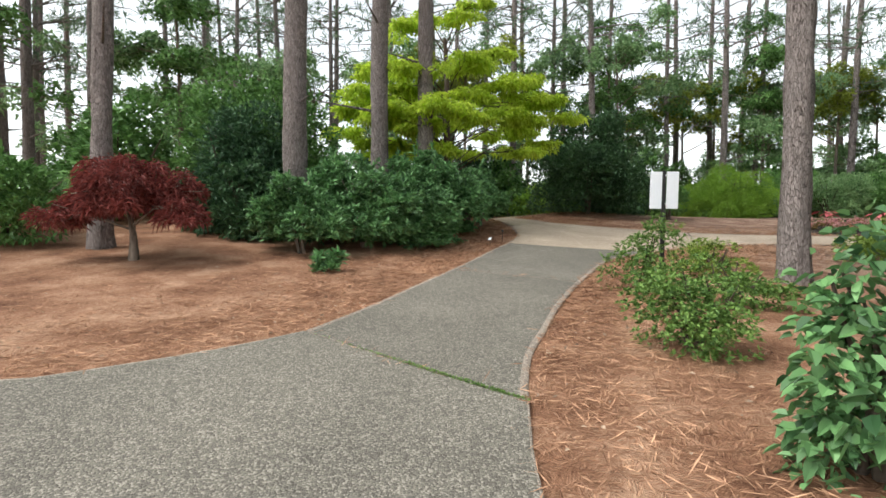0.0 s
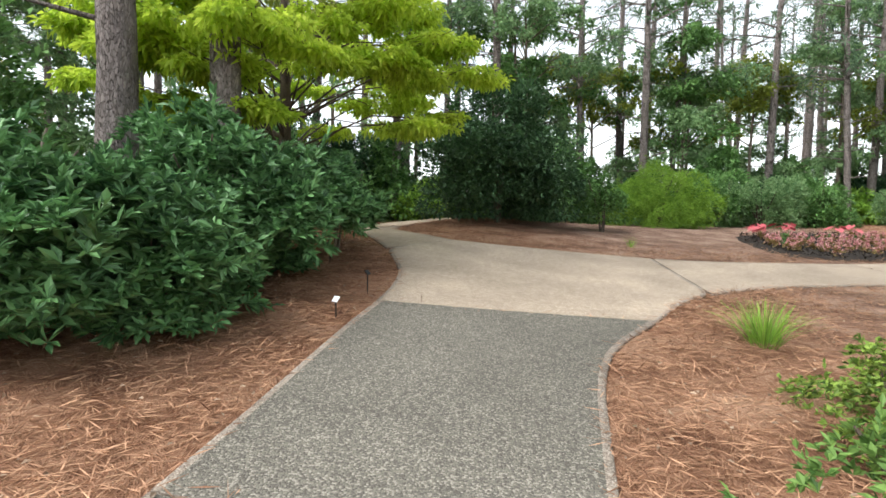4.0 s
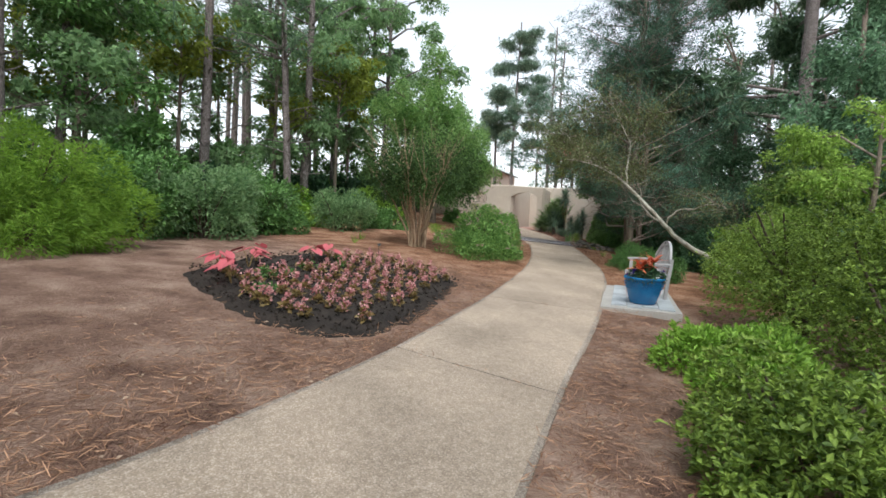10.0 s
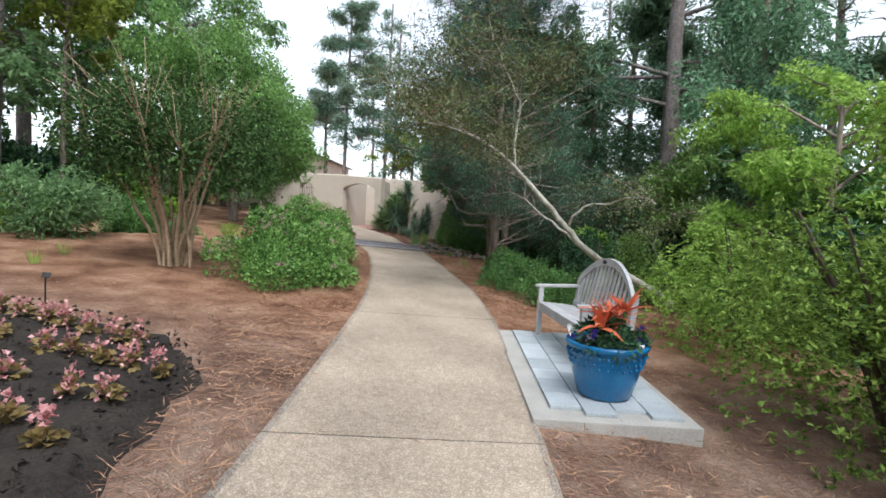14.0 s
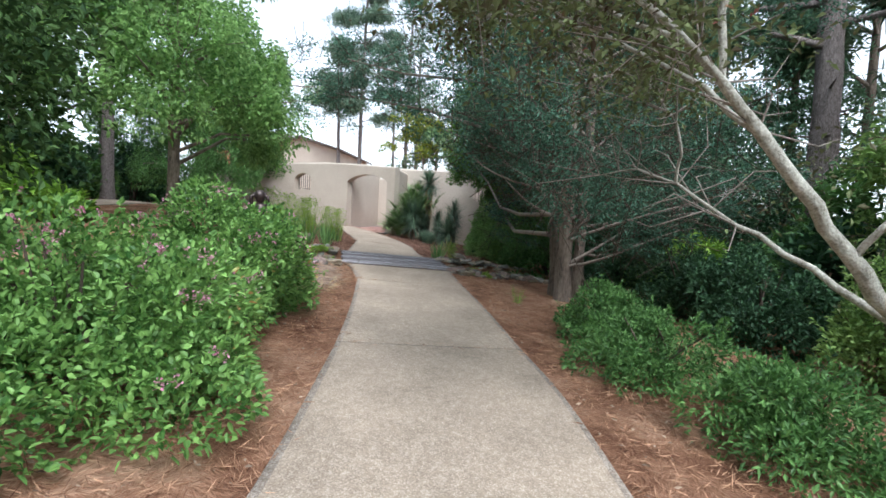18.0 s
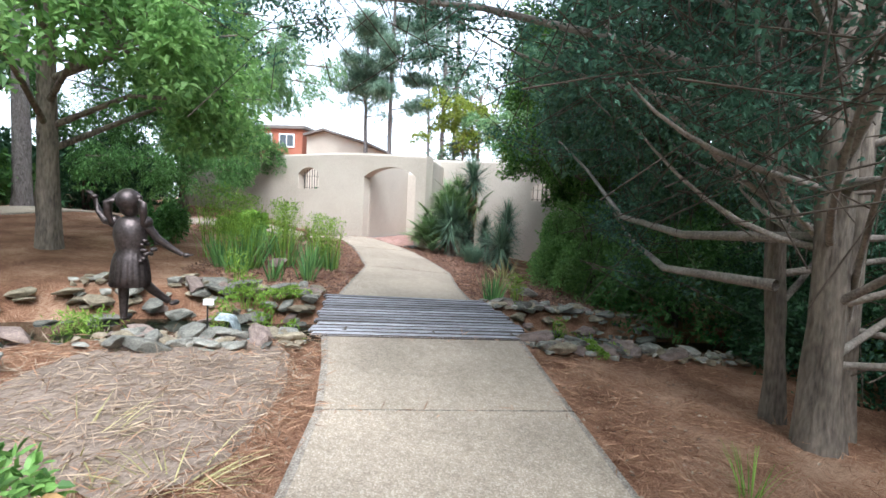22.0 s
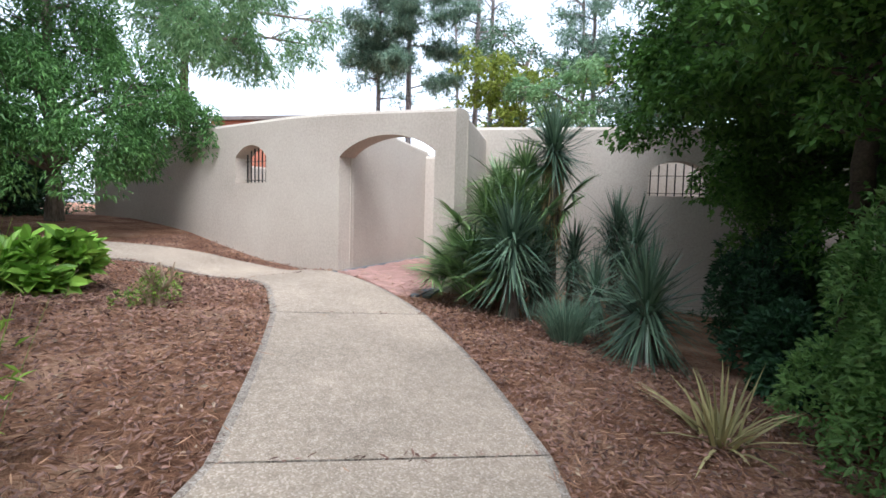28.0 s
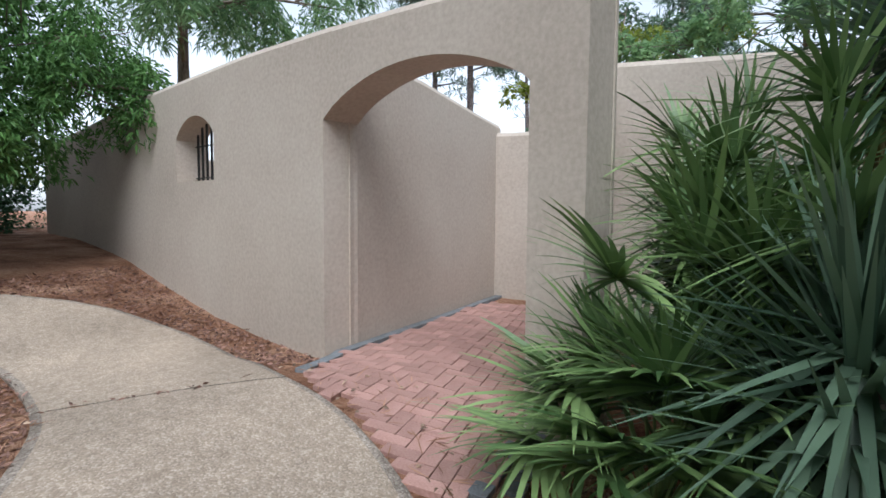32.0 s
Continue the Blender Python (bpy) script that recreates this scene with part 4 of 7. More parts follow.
    tagged(sheet("stone_rubble", np.concatenate(rv), rf, mat), "small broken stones between the rocks along the stream", "rubble", kind="stuff")
fv = np.random.default_rng(2)
fall, side_ = np.array([0.35, -0.94]), np.array([0.94, 0.35])
lip = np.array([27.90, 16.60])
zc = float(np.interp(16.45, sl[::-1, 1], zw[::-1]))
prof = [(-0.12, 0.265), (0.0, 0.255), (0.035, 0.235), (0.06, 0.19), (0.08, 0.13), (0.1, 0.06), (0.13, 0.015), (0.24, 0.006)]
cv = []
for o, z in prof:
    for k in range(13):
        w = (k / 12 - 0.5) * (0.36 + 0.25 * max(0, o)) 
        q = lip + fall * (o + fv.uniform(-0.014, 0.014)) + side_ * w
        cv.append((q[0], q[1], zc + z + fv.uniform(-0.008, 0.008)))
cf = [(a * 13 + b, a * 13 + b + 1, a * 13 + b + 14, a * 13 + b + 13) for a in range(len(prof) - 1) for b in range(12)]
cascade = tagged(sheet("cascade", cv, cf, M_FALL, smooth=True), "small white cascade of falling stream water", "waterfall")
n_ = 260
foam = np.c_[lip + fall * 0.22 + fv.normal(size=(n_, 2)) * [0.11, 0.1], np.full(n_, zc + 0.014)] - [*cascade.location]
v, f = leaf_arrays(foam, fv.normal(size=(n_, 3)) * [1, 1, 0.15], 0.035, 0.022, fv)
sheet("foam", v, f, M_FOAM, cascade, "white foam at the foot of the fall")
rd = np.random.default_rng(15)
dry = np.c_[rd.normal(25.7, 1.0, 5200), rd.normal(15.95, 0.65, 5200)]
dry = dry[line_distance(dry[:, 0], dry[:, 1], [(22, 13.2), (25, 13.6), (28, 14.4)]) > 1.12]
v, f = leaf_arrays(np.c_[dry, level(dry[:, 0], dry[:, 1]) + rd.uniform(0.02, 0.035, len(dry))], np.c_[rd.normal(size=(len(dry), 2)), rd.normal(size=len(dry)) * 0.15], 0.16, 0.007, rd, 0.0, 0.0)
tagged(sheet("dry_straw", v, f, M_CHIP), "pale dry straw lying on bare dirt", "straw", kind="stuff")
ang = np.linspace(0, 2 * np.pi, 48, endpoint=False)
wob = 1 + 0.10 * np.sin(3 * ang + 1) + 0.07 * np.sin(5 * ang) + 0.03 * rd.normal(size=48)
dv = [np.c_[26.05 + 1.6 * s * wob * np.cos(ang), 16.05 + 0.86 * s * wob * np.sin(ang) + 0.1 * np.cos(ang)] for s in (1.0, 0.9, 0.6, 0.3)]
dv = np.concatenate([np.c_[q, level(q[:, 0], q[:, 1]) + o + rd.uniform(-0.004, 0.004, 48)] for q, o in zip(dv, (-0.012, 0.014, 0.022, 0.022))])
df = [(i * 48 + j, i * 48 + (j + 1) % 48, (i + 1) * 48 + (j + 1) % 48, (i + 1) * 48 + j) for i in range(3) for j in range(48)] + [list(range(144, 192))]
tagged(sheet("bare_soil", dv, df, M_DIRT, smooth=True), "patch of bare grey-brown dirt beside the stream", "soil", kind="structure")

# ---- paved stand, bench and pot ----
pad = thing("stone_pad", 17.2, 11.0, lvl(17.2, 11.0) + 0.02, "pale stone paving pad beside the path", "paving", kind="structure")
PADZ = lvl(17.2, 11.0) + 0.08
bm = bmesh.new()
box(bm, (3.3, 1.36, 0.24), (-0.38, 0.04, -0.085), Matrix.Rotation(radians(0.6), 4, "Z"), bevel=0.01)
part("base", bm, M_SLAB, pad, "tan concrete border")
for i in range(8):
    for j in range(4):
        bm = bmesh.new()
        box(bm, (0.36, 0.262, 0.035), (-1.7 + 0.37 * i + (0.09 if j % 2 else -0.03), -0.42 + 0.272 * j, 0.05), bevel=0.006)
        part("flagstone", bm, M_FLAG, pad)


def bench():
    root = thing("garden_bench", 17.38, 10.86, PADZ + 0.008, "weathered silver-grey teak garden bench with an arched slatted back", "bench")
    root.rotation_euler = (0, 0, radians(6.5))
    W, D = 1.72, 0.56

    def bar(name, size, at, rx=0.0, ry=0.0, bevel=0.008):
        b = bmesh.new()
        box(b, size, at, Matrix.Rotation(rx, 4, "X") @ Matrix.Rotation(ry, 4, "Y"), bevel)
        return part(name, b, M_TEAK, root)

    for sx in (-1, 1):
        bar("front_leg", (0.07, 0.065, 0.66), (sx * (W / 2 - 0.04), D / 2 - 0.03, 0.33))
        bar("back_leg", (0.07, 0.065, 0.80), (sx * (W / 2 - 0.04), -D / 2 + 0.02, 0.40), rx=0.10)
        b = bmesh.new()
        box(b, (0.085, 0.62, 0.04), (sx * (W / 2 - 0.04), 0.02, 0.68), Matrix.Rotation(-0.03, 4, "X"), 0.014)
        part("armrest", b, M_TEAK, root)
        bar("side_rail", (0.035, 0.5, 0.07), (sx * (W / 2 - 0.04), 0, 0.38))
    bar("front_rail", (W - 0.12, 0.03, 0.09), (0, D / 2 - 0.03, 0.385))
    bar("back_rail", (W - 0.12, 0.03, 0.07), (0, -D / 2 + 0.06, 0.47), rx=0.18)
    for k in range(6):
        bar("seat_slat", (W - 0.1, 0.075, 0.022), (0, D / 2 - 0.045 - 0.086 * k, 0.445 - 0.006 * k), bevel=0.004)

    def crest(x):
        u = abs(x) / (W / 2 - 0.05)
        return 0.72 + 0.33 * max(0.0, 1 - u**2.2)

    def lean_y(z):
        return -D / 2 + 0.06 - 0.22 * (z - 0.45)

    xs_ = np.linspace(-W / 2 + 0.05, W / 2 - 0.05, 25)
    b = bmesh.new()
    rings = []
    for x in xs_:
        z = crest(x)
        y = lean_y(z)
        rings.append([b.verts.new((x, y + dy, z + dz)) for dy, dz in ((-0.022, 0), (0.022, 0), (0.022, 0.085), (-0.022, 0.085))])
    for r0, r1 in zip(rings[:-1], rings[1:]):
        for i in range(4):
            b.faces.new((r0[i], r0[(i + 1) % 4], r1[(i + 1) % 4], r1[i]))
    b.faces.new(rings[0])
    b.faces.new(rings[-1][::-1])
    bmesh.ops.recalc_face_normals(b, faces=b.faces)
    part("crest_rail", b, M_TEAK, root)
    for k in range(13):
        x = -W / 2 + 0.17 + (W - 0.34) * k / 12
        z1 = crest(x) + 0.02
        hgt = z1 - 0.48
        zm = 0.48 + hgt / 2
        b = bmesh.new()
        box(b, (0.052, 0.018, hgt), (x, lean_y(zm), zm), Matrix.Rotation(0.216, 4, "X"), 0.003)
        part("back_slat", b, M_TEAK, root)
    b = bmesh.new()
    box(b, (0.1, 0.006, 0.045), (0.12, lean_y(1.07) + 0.03, 1.085), Matrix.Rotation(0.2, 4, "X"), 0.002)
    part("plaque", b, M_IRON, root, "small dark name plaque")
    return root


bench()


def lathe(profile, sides=32):
    v, f = [], []
    a = np.linspace(0, 2 * np.pi, sides, endpoint=False)
    for r, z in profile:
        v += [(r * math.cos(t), r * math.sin(t), z) for t in a]
    for i in range(len(profile) - 1):
        for j in range(sides):
            f.append((i * sides + j, i * sides + (j + 1) % sides, (i + 1) * sides + (j + 1) % sides, (i + 1) * sides + j))
    f.append(list(range(sides))[::-1])
    return v, f


POT = (15.78, 10.98)
pot = thing("flower_pot", *POT, PADZ + 0.008, "blue glazed ceramic pot with a rope-patterned rim", "flower pot")
v, f = lathe([(0.20, 0), (0.235, 0.015), (0.29, 0.2), (0.325, 0.38), (0.335, 0.44), (0.36, 0.45), (0.37, 0.475), (0.36, 0.5), (0.33, 0.5), (0.31, 0.44), (0.02, 0.43)])
sheet("body", v, f, M_BLUE, pot, smooth=True)
for i in range(28):
    a = 2 * math.pi * i / 28
    for j in range(3):
        bm = bmesh.new()
        bmesh.ops.create_icosphere(bm, subdivisions=1, radius=0.017)
        r = 0.315 + 0.014 * j
        for vv in bm.verts:
            vv.co = (vv.co.x + r * math.cos(a + 0.1 * (j % 2)), vv.co.y + r * math.sin(a + 0.1 * (j % 2)), vv.co.z + 0.3 + 0.05 * j)
        part("boss", bm, M_BLUE, pot)
v, f = lathe([(0.01, 0.455), (0.31, 0.45), (0.31, 0.44)])
sheet("potting_soil", v, f, M_SOIL, pot, "dark potting soil")
rp = np.random.default_rng(8)


def rosette(n, length, width, tilt, rng, bend=0.3):
    a = rng.uniform(0, 2 * np.pi, n)
    t = rng.uniform(tilt[0], tilt[1], n)
    way = np.stack([np.cos(a) * np.cos(t), np.sin(a) * np.cos(t), np.sin(t)], 1)
    return blade_arrays(way * 0.02, way, length, width, rng, bend, 4)


def plant_in_pot(name, dx, dy, z, parts, label, category):
    root = thing(name, POT[0] + dx, POT[1] + dy, PADZ + 0.44 + z, label, category, "plants in the blue pot")
    for pn, (v, f), m in parts:
        sheet(pn, v, f, m, root)
    return root


for dx, dy, z, n in ((0.06, 0.0, 0.28, 20), (-0.12, 0.1, 0.2, 15), (0.16, -0.1, 0.22, 16), (0.0, -0.14, 0.34, 14)):
    plant_in_pot("bromeliad", dx, dy, 0.0, [("leaf_rosette", (lambda q: (q[0] + [0, 0, z], q[1]))(rosette(n, 0.34, 0.075, (0.1, 1.3), rp, 0.35)), L_ORANGE), ("stalk", tube_arrays([(0, 0, 0), (0, 0, z + 0.03)], [0.02, 0.015], 6), L_GREEN)], "bromeliad with flaming orange-red strap leaves", "bromeliad")
bp, bo = blob_points(rp, 900, (0.4, 0.4, 0.3))
plant_in_pot("filler_foliage", 0, 0, 0, [("leaves", leaf_arrays(bp, bo + rp.normal(size=bo.shape) * 0.5, 0.07, 0.04, rp), L_DARK)], "dark green trailing filler foliage in the pot", "foliage")
for m, c, lab in ((L_WHITE, 40, "white pansy flowers"), (L_VIOLET, 40, "violet-blue pansy flowers")):
    a = rp.uniform(0, 6.28, c // 5)
    centre = np.stack([np.cos(a) * 0.33, np.sin(a) * 0.33, rp.uniform(0.05, 0.18, c // 5)], 1).repeat(5, 0)
    v, f = leaf_arrays(centre + rp.normal(size=centre.shape) * 0.008, rp.normal(size=centre.shape) + [0, 0, 0.4], 0.05, 0.06, rp)
    plant_in_pot("pansy", 0, 0, 0, [("petals", (v, f), m)], lab + " at the rim of the blue pot", "flowers")

# ---- bronze statue of a girl: one plain mesh ----


def statue():
    vs, fs, base = [], [], 0

    def add(v, f):
        nonlocal base
        vs.extend(np.asarray(v, float).tolist())
        fs.extend([[int(i) + base for i in q] for q in f])
        base += len(v)

    def ball(c, r, stretch=(1, 1, 1)):
        b = bmesh.new()
        bmesh.ops.create_uvsphere(b, u_segments=16, v_segments=10, radius=r)
        b.verts.ensure_lookup_table()
        v = [(vv.co.x * stretch[0] + c[0], vv.co.y * stretch[1] + c[1], vv.co.z * stretch[2] + c[2]) for vv in b.verts]
        f = [[q.index for q in ff.verts] for ff in b.faces]
        b.free()
        add(v, f)

    # skirt with folds, local +x is the way the figure faces, +y its left
    a = np.linspace(0, 2 * np.pi, 48, endpoint=False)
    prof = [(0.165, 0.33), (0.163, 0.42), (0.152, 0.54), (0.138, 0.62), (0.118, 0.66), (0.13, 0.72), (0.145, 0.80), (0.142, 0.88), (0.11, 0.95), (0.05, 0.98)]
    v = []
    for r, z in prof:
        fold = 0.014 * np.clip((0.66 - z) / 0.2, 0, 1)
        rr = r + fold * np.cos(a * 16)
        v += list(np.stack([0.85 * rr * np.cos(a), rr * np.sin(a), np.full_like(a, z)], 1))
    f = [(i * 48 + j, i * 48 + (j + 1) % 48, (i + 1) * 48 + (j + 1) % 48, (i + 1) * 48 + j) for i in range(len(prof) - 1) for j in range(48)]
    f.append(list(range(48))[::-1])
    f.append(list(range(48 * (len(prof) - 1), 48 * len(prof))))
    add(v, f)
    ball((0, 0, 1.09), 0.105, (1.0, 0.92, 1.12))
    ball((-0.03, 0, 1.13), 0.112, (1.0, 1.0, 0.95))
    add(*tube_arrays([(0, 0, 0.95), (0, 0, 1.05)], [0.045, 0.045], 10))
    for s in (-1, 1):
        ball((-0.045, 0.1 * s, 1.155), 0.03)
        add(*tube_arrays([(-0.05, 0.1 * s, 1.15), (-0.09, 0.15 * s, 1.1), (-0.08, 0.155 * s, 1.0), (-0.05, 0.13 * s, 0.9)], [0.03, 0.042, 0.036, 0.01], 8))
        ball((0.0, 0.14 * s, 0.93), 0.06)
    add(*tube_arrays([(0, 0.13, 0.92), (0.02, 0.23, 0.93), (0.03, 0.3, 1.02), (0.03, 0.33, 1.13)], [0.045, 0.036, 0.028, 0.02], 10))
    add(*tube_arrays([(0, -0.13, 0.92), (0.05, -0.22, 0.78), (0.1, -0.34, 0.68), (0.12, -0.42, 0.63)], [0.046, 0.038, 0.028, 0.02], 10))
    for base_p, out in (((0.03, 0.335, 1.15), 1), ((0.13, -0.45, 0.625), -1)):
        ball(base_p, 0.028, (1, 1.2, 0.8))
        for k in range(4):
            d = np.array((0.03 * (k - 1.5), 0.05 * out, 0.05 if out > 0 else 0.0))
            add(*tube_arrays([base_p, tuple(np.array(base_p) + d)], [0.009, 0.006], 5))
    add(*tube_arrays([(0, 0.06, 0.42), (0, 0.06, 0.2), (0.0, 0.06, 0.04)], [0.05, 0.042, 0.03], 10))
    ball((0.05, 0.06, 0.03), 0.05, (1.7, 0.8, 0.6))
    add(*tube_arrays([(0, -0.07, 0.42), (0.1, -0.16, 0.28), (0.2, -0.26, 0.16)], [0.05, 0.042, 0.03], 10))
    ball((0.25, -0.29, 0.14), 0.045, (1.7, 0.9, 0.6))
    # posy of flowers at the hip
    rb = np.random.default_rng(4)
    for k in range(16):
        ball(np.array((-0.03, -0.15, 0.68)) + rb.normal(size=3) * [0.04, 0.03, 0.05], 0.024, (1, 1, 0.8))
    ob = sheet("statue", vs, fs, M_BRONZE, smooth=True)
    ob.matrix_world = pose(27.1, 17.12, float(base_level(27.1, 17.12)) + 0.03, 0, 0, 12)
    return tagged(ob, "dark bronze statue of a dancing girl with outstretched arms", "statue")


statue()
rock(27.12, 17.12, 0.24, 501, 0.3, sink=0.88)

# ---- signs ----
sg = thing("notice_board", 3.0, 7.04, lvl(3.0, 7.04) - 0.1, "blank white twin-panel notice board on a dark post", "sign")
bm = bmesh.new()
box(bm, (0.05, 0.05, 1.65), (0, 0, 0.82), bevel=0.005)
part("post", bm, M_IRON, sg)
for s in (-1, 1):
    bm = bmesh.new()
    box(bm, (0.16, 0.012, 0.5), (s * 0.112, -0.03, 1.38), Matrix.Rotation(radians(1.0), 4, "Y"), 0.004)
    part("panel", bm, M_WHITE, sg)
for z in (1.2, 1.58):
    bm = bmesh.new()
    bmesh.ops.create_icosphere(bm, subdivisions=1, radius=0.012)
    for vv in bm.verts:
        vv.co += Vector((0.02, -0.03, z))
    part("bolt", bm, M_WHITE, sg)


def plant_label(x, y, h, yaw, plate):
    root = thing("plant_label", x, y, lvl(x, y), "small dark plant label on a thin metal stake", "plant label")
    b = bmesh.new()
    box(b, (0.014, 0.008, h + 0.1), (0, 0, h / 2 - 0.05), Matrix.Rotation(radians(yaw), 4, "Z"))
    part("stake", b, M_IRON, root)
    b = bmesh.new()
    box(b, (0.09, 0.006, 0.06), (0, -0.01, h), Matrix.Rotation(radians(yaw), 4, "Z") @ Matrix.Rotation(radians(-35), 4, "X"), 0.002)
    part("plate", b, plate, root)
    return root


plant_label(1.3, 11.3, 0.22, 60, M_IRON)
plant_label(0.95, 10.4, 0.16, -60, M_WHITE)
plant_label(0.9, 12.9, 0.2, 20, M_IRON)
plant_label(16.7, 16.9, 0.3, -80, M_IRON)
plant_label(27.1, 16.34, 0.34, -70, M_WHITE)

# ---- planting ----


def stems_of(rng, n, spread, height, radius):
    """Crooked stems fanning from one foot."""
    out = []
    for k in range(n):
        a = rng.uniform(0, 2 * np.pi)
        r = spread * rng.uniform(0.3, 1.0)
        h = height * rng.uniform(0.75, 1.0)
        pts = [(0.05 * math.cos(a), 0.05 * math.sin(a), -0.1)]
        for s in (0.3, 0.6, 1.0):
            pts.append((r * s**1.2 * math.cos(a) + rng.normal() * 0.04, r * s**1.2 * math.sin(a) + rng.normal() * 0.04, h * s))
        out.append((pts, [radius, radius * 0.8, radius * 0.55, radius * 0.25]))
    return out


def shrub(name, x, y, size, mat, n, leaf, label, category="shrub", seed=0, lumps=12, lift=0.0, stems=5, stem_mat=None, group="", whorl=0, shell=0.6, way_noise=0.7, droop=0.15, bloom=None, up=0.0, oval=False, clump=0.8, plain=False):
    """A shrub: crooked stems and a lumpy, uneven mass of single leaves; whorl: leaves set in rings at the shoot tips."""
    rng = np.random.default_rng(seed + 1000)
    root = thing(name, x, y, lvl(x, y) - 0.02, label, category, group)
    n = int(n * 1.7)
    size = (size[0] * 1.12, size[1] * 1.12, size[2] * 1.1)
    lines = stems_of(rng, stems, min(size[0], size[1]) * 0.55, size[2] * 0.75 + lift, 0.012 + 0.012 * size[2])
    for ln in lines:
        v, f = tube_arrays(*ln, 6)
        sheet("stem", v, f, stem_mat or M_TWIG_GAPSHADE, root, smooth=True)
    if whorl:
        p, o = blob_points(rng, n // whorl, size, lumps, 0.75, clump=clump)
        p = p.repeat(whorl, 0)
        ax = unit(o * 0.6 + [0, 0, 0.9]).repeat(whorl, 0)
        t = unit(np.cross(ax, rng.normal(size=ax.shape)))
        way = t + ax * rng.uniform(0.2, 1.0, (len(t), 1))
        droop = 0.07
    else:
        p, o = blob_points(rng, n, size, lumps, shell, clump=clump)
        way = o + rng.normal(size=o.shape) * way_noise + [0, 0, up]
    # young shoots that break the outline
    k = max(12, len(p) // 90)
    tips_ = rng.choice(len(p), k, replace=False)
    pick = rng.integers(0, k, len(p) // 7)
    far = rng.uniform(0.02, 1.0, (len(pick), 1)) * rng.uniform(0.04, 0.17, (k, 1))[pick] * (size[0] + size[2]) * 0.5
    sp = p[tips_][pick] + unit(o[tips_ // max(1, whorl)][pick] + [0, 0, 0.45]) * far
    p = np.concatenate([p, sp]) + [0, 0, lift]
    way = np.concatenate([way, rng.normal(size=sp.shape) * 0.7 + o[tips_ // max(1, whorl)][pick] + [0, 0, 0.3]])
    v, f = leaf_arrays(p, way, leaf[0], leaf[1], rng, 0.2, droop, oval, plain)
    sheet("foliage", v, f, mat, root)
    if bloom:
        bmat, bn, bs = bloom
        far = np.linalg.norm((p - [0, 0, lift]) / size, axis=1) + rng.random(len(p)) * 0.06
        far[p[:, 2] < size[2] * 0.22] = 0
        best = np.argsort(-far)[: len(p) // 4]
        at_ = rng.choice(best, bn, replace=False)
        o2 = unit(p[at_] + [0, 0, 0.2])
        q = (p[at_] + o2 * 0.025).repeat(18, 0)
        o2 = o2.repeat(18, 0)
        q = q + rng.normal(size=q.shape) * bs * 0.75
        v, f = leaf_arrays(q, o2 + rng.normal(size=q.shape) * 0.8, bs, bs * 0.8, rng)
        sheet("blossom", v, f, bmat, root, "small pink flower clusters")
    return root


def bend_line(a, b, c, d, n=8):
    """Points along a smooth curve with four controls."""
    t = np.linspace(0, 1, n)[:, None]
    a, b, c, d = (np.asarray(q, float) for q in (a, b, c, d))
    return a * (1 - t) ** 3 + 3 * b * t * (1 - t) ** 2 + 3 * c * t**2 * (1 - t) + d * t**3


def trunk_arrays(height, r0, r1, rng, lean=(0, 0), wob=0.05, sides=14, rough=0.06, steps=24, flare=0.35):
    z = np.linspace(-0.25, height, steps)
    s = np.clip(z / height, 0, 1)
    px = lean[0] * s + wob * np.sin(s * 5 + rng.uniform(0, 6)) * s
    py = lean[1] * s + wob * np.sin(s * 4 + rng.uniform(0, 6)) * s
    r = r0 + (r1 - r0) * s + r0 * flare * np.exp(-np.clip(z + 0.1, 0, None) / 0.25)
    v, f = tube_arrays(np.stack([px, py, z], 1), r, sides)
    c = np.repeat(np.stack([px, py, z], 1), sides, 0)
    d = v - c
    v = c + d * (1 + rough * rng.normal(size=(len(v), 1)))
    return v, f, np.stack([px, py, z], 1)


